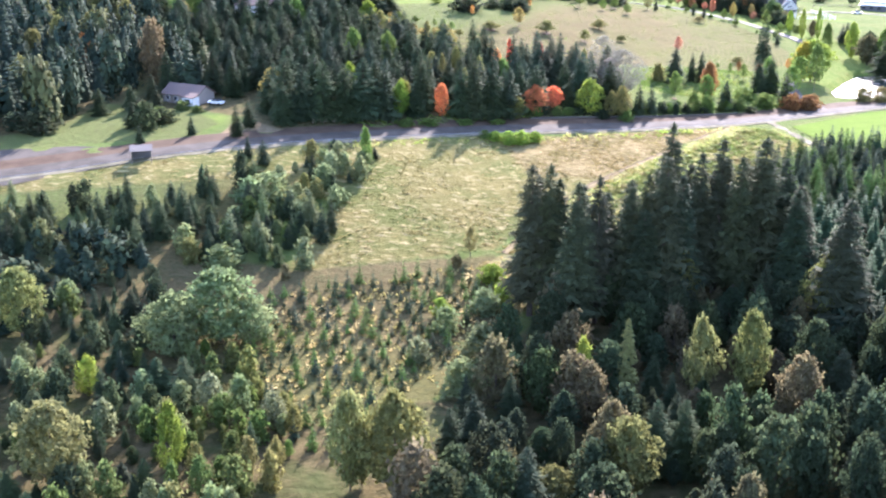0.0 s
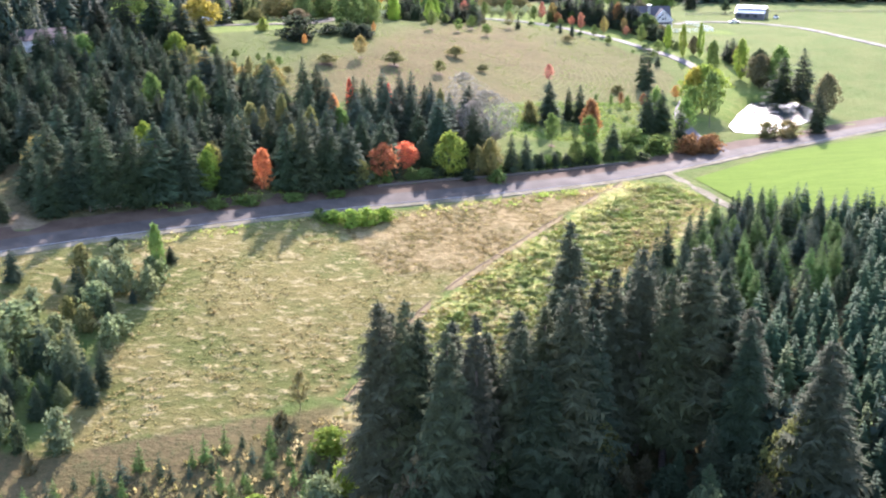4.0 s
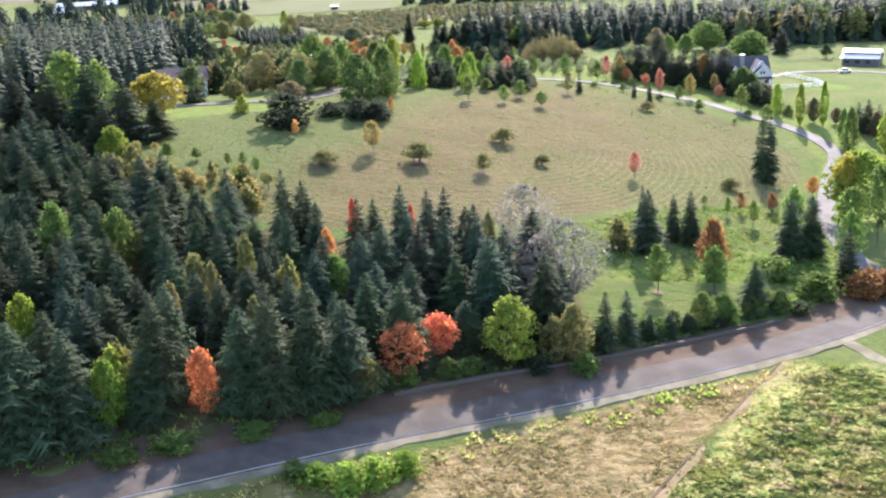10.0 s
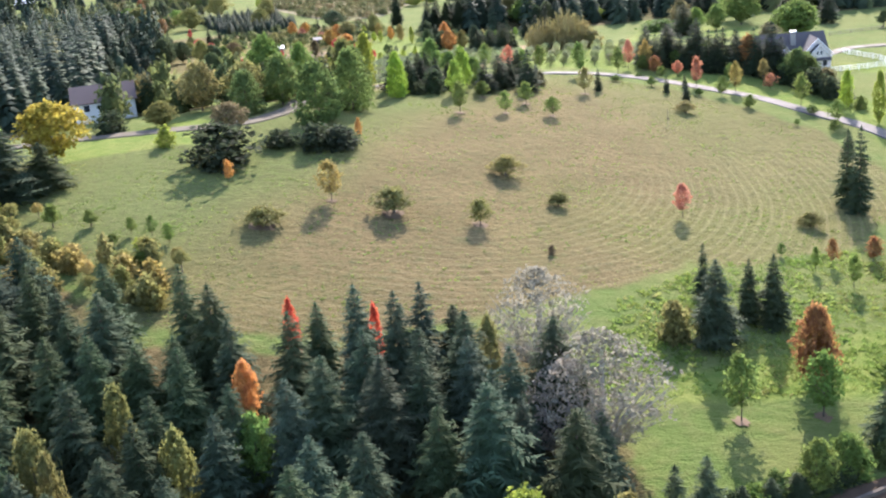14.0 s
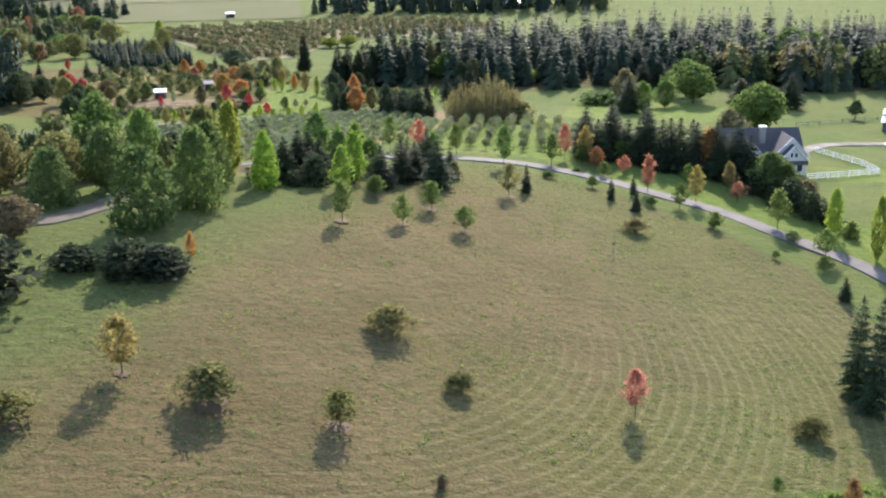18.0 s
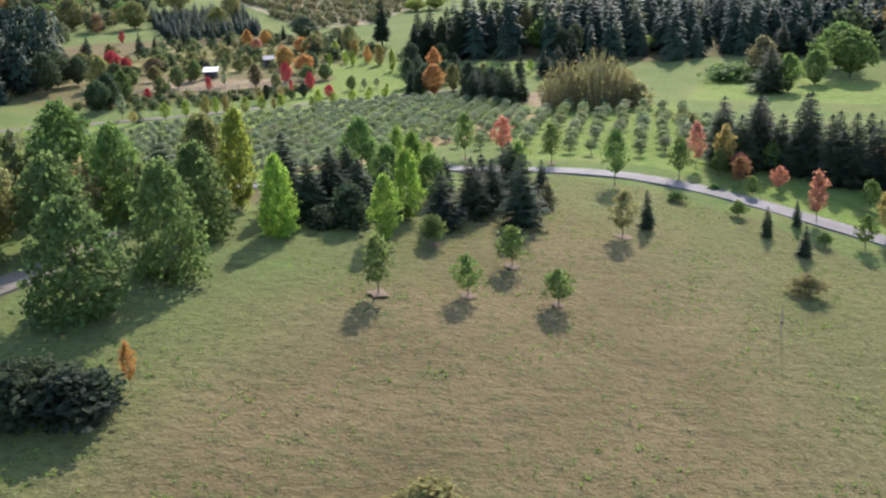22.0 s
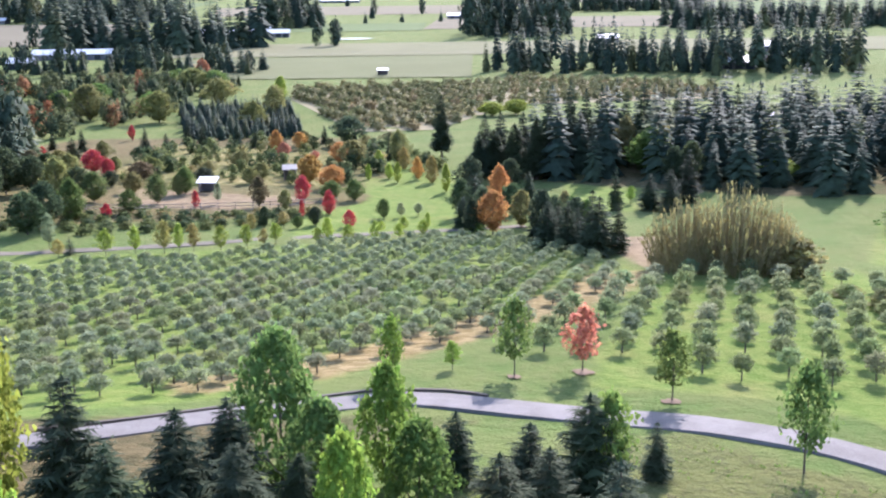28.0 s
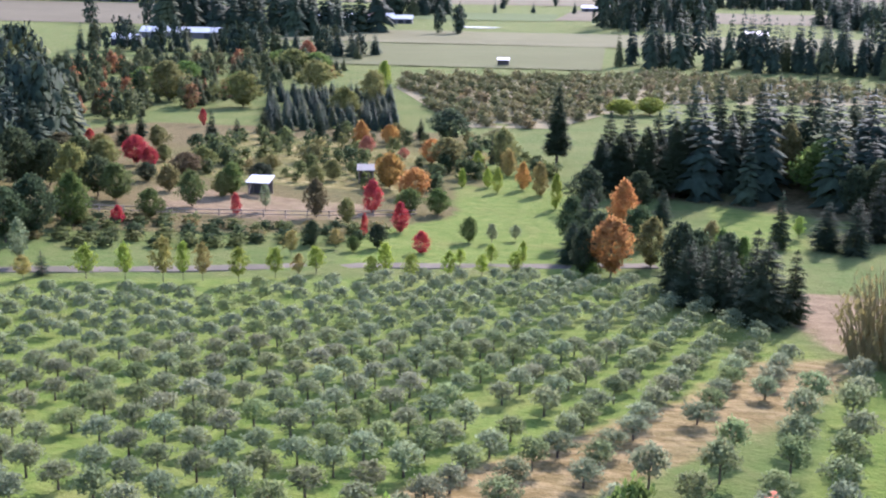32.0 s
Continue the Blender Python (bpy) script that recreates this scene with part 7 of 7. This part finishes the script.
def mulch_ring(x, y, radius):
    """A low ragged ring of dry chips round the foot of a young tree."""
    g = random.Random(int(x * 31 + y))
    verts, n = [(x, y, land(x, y) + 0.2)], 16
    for k in range(n):
        a, r = 2 * math.pi * k / n, radius * g.uniform(0.45, 0.85)
        px, py = x + r * math.cos(a), y + r * math.sin(a)
        verts.append((px, py, land(px, py) + 0.1))
    me = mesh("mulch_ring", verts, [(0, 1 + k, 1 + (k + 1) % n) for k in range(n)], CHIPS, True)
    tagged(new("mulch_ring", me), "ring of dry tan chips round a young tree", "mulch", "mulch rings")


CHIPS = road_material("dry_chips", (0.10, 0.072, 0.046), (0.15, 0.11, 0.072))
for mx, my, mr in ((49.7, 417.6, 1.5), (58.4, 418.6, 1.3), (63.9, 427.3, 1.4), (67.2, 418.0, 1.3), (78.4, 439.3, 1.5), (56.1, 432.6, 1.2), (15.1, 361.6, 2.9), (33.2, 365.7, 2.6), (45.2, 362.7, 1.6), (24.6, 370.1, 1.2),
                   (69.9, 484.4, 1.5), (63.9, 482.6, 1.1), (76.2, 476.6, 1.1), (71.2, 450.4, 1.8), (67.4, 442.5, 2.8), (64.8, 313.1, 1.4), (73.8, 313.4, 1.4)):
    mulch_ring(mx, my, mr)


def edging(points, mat, width, height, label, name="driveway_edging", category="edging"):
    """A low kerb or wall along a line, resting on the ground."""
    line = spline(points, 2.0)
    bm = bmesh.new()
    rows = []
    for k, c in enumerate(line):
        d = (line[min(k + 1, len(line) - 1)] - line[max(k - 1, 0)]).normalized()
        s = Vector((d.y, -d.x, 0)) * width / 2
        z = land(c.x, c.y)
        rows.append([bm.verts.new((c.x + o.x, c.y + o.y, z + h)) for o, h in ((s, -0.2), (s, height), (-s, height), (-s, -0.2))])
    for a, b in zip(rows, rows[1:]):
        for j in range(3):
            bm.faces.new((a[j], b[j], b[j + 1], a[j + 1]))
    for end in (rows[0][::-1], rows[-1]):
        bm.faces.new(end)
    me = bpy.data.meshes.new(name)
    bm.to_mesh(me)
    bm.free()
    me.materials.append(mat)
    return tagged(new(name, me), label, category, kind="structure")


edging([(29, 466.2), (36.5, 470.0), (41.5, 472.9), (47, 474.9), (51.8, 477.6), (58.2, 477.8), (61.5, 476.4)], EDGING, 0.3, 0.28, "dark timber edging of the driveway bend")
edging([(22, 281), (34, 285.6), (48, 290.2), (64, 296), (80, 302.6)], EDGING, 0.4, 0.5, "low dark stone wall below the hedge", "roadside_wall", "wall")

# ---------------------------------------------------------------- far fields
STRAW_FIELD = field_material("dry_pasture", (0.068, 0.082, 0.035), (0.090, 0.095, 0.046), 10)
GREEN_FIELD = field_material("green_field", (0.046, 0.082, 0.027), (0.068, 0.101, 0.038), 5)
TAN_FIELD = field_material("harvested_field", (0.098, 0.084, 0.060), (0.120, 0.103, 0.076), 0)
PLOUGHED = field_material("ploughed_field", (0.075, 0.065, 0.05), (0.1, 0.085, 0.065), 8)
NUT_FLOOR = field_material("dry_grove_floor", (0.165, 0.145, 0.08), (0.22, 0.19, 0.12), 62)
for poly, mat, label in (
        ([(-60, 880), (64, 880), (66, 1010), (-90, 1000)], STRAW_FIELD, "dry grazed pasture on the plain"), ([(-100, 1010), (400, 1015), (420, 1130), (-120, 1120)], field_material("grazed_plain", (0.095, 0.10, 0.052), (0.125, 0.12, 0.07)), "brownish grazed field on the plain"),
        ([(-150, 1262), (30, 1272), (30, 1400), (-170, 1390)], GREEN_FIELD, "green field on the plain"), ([(30, 1290), (420, 1290), (480, 1480), (40, 1500)], TAN_FIELD, "harvested tan field on the plain"),
        ([(-700, 1130), (-190, 1125), (-240, 1460), (-760, 1460)], PLOUGHED, "ploughed brown field on the plain"), ([(-200, 1600), (120, 1610), (120, 1900), (-260, 1900)], TAN_FIELD, "harvested tan field far off"),
        ([(340, 1520), (900, 1530), (980, 1900), (340, 1900)], GREEN_FIELD, "green field far off"), ([(-900, 1600), (-280, 1600), (-320, 2200), (-1000, 2200)], GREEN_FIELD, "green field far off"),
        ([(-400, 2450), (700, 2450), (800, 3200), (-500, 3200)], TAN_FIELD, "pale far field"), ([(120, 1950), (1100, 1950), (1200, 2300), (120, 2300)], PLOUGHED, "brown field far off")):
    patch("far_field", poly, mat, 0.35, label, 60.0)
patch("grove_floor", NUT_GROVE, NUT_FLOOR, 0.08, "dry grass floor of a nut grove", 6)
patch("grove_floor", [(60, 850), (72, 775), (150, 790), (158, 832), (90, 872)], NUT_FLOOR, 0.08, "dry grass floor of a nut grove", 6)
patch("farm_pond", [(-28, 1165), (-8, 1162), (2, 1170), (-10, 1176), (-26, 1174)], WATER, 0.5, "small pale pond on the plain", 20, category="pond")

# ---------------------------------------------------------------- grasses
def tufts(name, poly, count, high, wide, blades, mat, label, seed, keep_off=()):
    """Tufts of grass over an outline, joined into one."""
    g = np.random.default_rng(seed)
    xs, ys = [p[0] for p in poly], [p[1] for p in poly]
    x, y = g.uniform(min(xs), max(xs), count), g.uniform(min(ys), max(ys), count)
    ok = inside(x, y, poly) > 0
    for other in keep_off:
        ok &= inside(x, y, other) < 0
    clump = np.sin(x * 0.9 + np.sin(y * 0.7) * 2) * np.sin(y * 1.1 + np.sin(x * 0.5) * 2)
    ok &= clump > g.uniform(-1.0, 0.6, count)
    x, y = x[ok], y[ok]
    n, z = len(x), heights(x, y)
    tone = np.clip(0.5 + 0.3 * np.sin(x * 0.21 + 1.5 * np.sin(y * 0.17)) + g.normal(0, 0.2, n), 0, 1)
    size = g.uniform(0.6, 1.25, n)
    verts = np.zeros((n, blades, 3, 3))
    for b in range(blades):
        a = g.uniform(0, 6.28, n)
        r = wide * size * g.uniform(0.05, 0.5, n)
        bx, by = x + np.cos(a) * r, y + np.sin(a) * r
        t = a + g.uniform(0.6, 2.5, n)
        half = wide * size * g.uniform(0.14, 0.3, n)
        lean = wide * size * g.uniform(0.1, 0.45, n)
        verts[:, b, 0] = np.stack([bx - np.cos(t) * half, by - np.sin(t) * half, z - 0.05], -1)
        verts[:, b, 1] = np.stack([bx + np.cos(t) * half, by + np.sin(t) * half, z - 0.05], -1)
        verts[:, b, 2] = np.stack([bx + np.cos(a) * lean, by + np.sin(a) * lean, z + high * size * g.uniform(0.5, 1.1, n)], -1)
    tris = np.arange(n * blades * 3).reshape(-1, 3)
    me = bpy.data.meshes.new(name)
    me.vertices.add(n * blades * 3)
    me.vertices.foreach_set("co", verts.ravel())
    me.loops.add(tris.size)
    me.loops.foreach_set("vertex_index", tris.ravel())
    me.polygons.add(len(tris))
    me.polygons.foreach_set("loop_start", np.arange(0, tris.size, 3))
    me.polygons.foreach_set("loop_total", np.full(len(tris), 3))
    me.update(calc_edges=True)
    me.attributes.new("tone", "FLOAT", "POINT").data.foreach_set("value", np.repeat(tone, blades * 3).astype(np.float32))
    me.materials.append(mat)
    return tagged(new(name, me), label, "grass", kind="stuff")


WEEDS = foliage("fresh_weeds", 0.5, ((0.17, 0.26, 0.06), (0.25, 0.32, 0.08), (0.32, 0.32, 0.12)))
HAY_FIELD = ZONES["hay"][0]
STRIP = ZONES["rough"][0]
MEADOW = ZONES["meadow"][1]
tufts("hay_stubble", HAY_FIELD, 16000, 0.045, 1.2, 6, HAY, "tufts of cut hay lying in rows", 1)
tufts("cut_stubble", ZONES["stubble"][1], 9000, 0.09, 1.0, 6, HAY, "curls of pale cut stubble", 10)
mound = random.Random(9)
thicket("grass_tussocks", [(x, y, mound.uniform(0.2, 0.5), mound.uniform(1.4, 2.8)) for x, y in scatter([(16, 207), (31, 233), (54, 260), (78, 287), (86, 287), (87, 275), (72, 257), (56, 238), (42, 216), (30, 205)], 1.8, 36)], ("tussock",), TUSSOCK, "rank tussocks of green and yellow grass", "grass")
tufts("rank_grass", STRIP, 12000, 0.17, 2.0, 7, GRASS, "rank green and yellow grass clumps", 2)
tufts("dry_rank_grass", [(30, 205), (48, 214), (60, 236), (72, 252), (90, 272), (84, 276), (64, 256), (46, 234), (24, 214)], 9000, 0.25, 1.6, 7, HAY, "dry tan grass beside the planting", 8)
tufts("path_grass", [(9, 207), (26, 234), (48.5, 261), (74, 290), (79, 290), (53, 261), (30, 234), (14, 208)], 7000, 0.2, 1.1, 7, HAY, "pale dry grass along the worn path", 9)
tufts("clearing_grass", [(-30, 190), (10, 206), (16, 196), (0, 165), (-20, 150), (-45, 165)], 3500, 0.5, 0.9, 6, HAY, "dry grass between young firs", 3)
tufts("meadow_weeds", MEADOW, 22000, 0.14, 0.5, 4, WEEDS, "low weeds in the mown meadow", 4)
tufts("lawn_weeds", [(50, 318), (100, 318), (104, 345), (100, 358), (74, 352), (58, 340)], 9000, 0.3, 0.7, 6, WEEDS, "lush weeds on the lawn above the road", 5)
tufts("verge_grass", [(-30, 247), (0, 258), (30, 268), (60, 279), (76, 286), (78, 290), (60, 283.5), (30, 272.5), (0, 261.5), (-30, 250.5)], 6000, 0.45, 0.8, 6, GRASS, "long grass along the road verge", 6)
tufts("bank_grass", [(-20, 264), (18, 280.5), (60, 296), (98, 313), (96, 317), (58, 300), (16, 284), (-22, 268)], 6000, 0.6, 0.9, 6, WEEDS, "weedy bank between road and wood", 7)
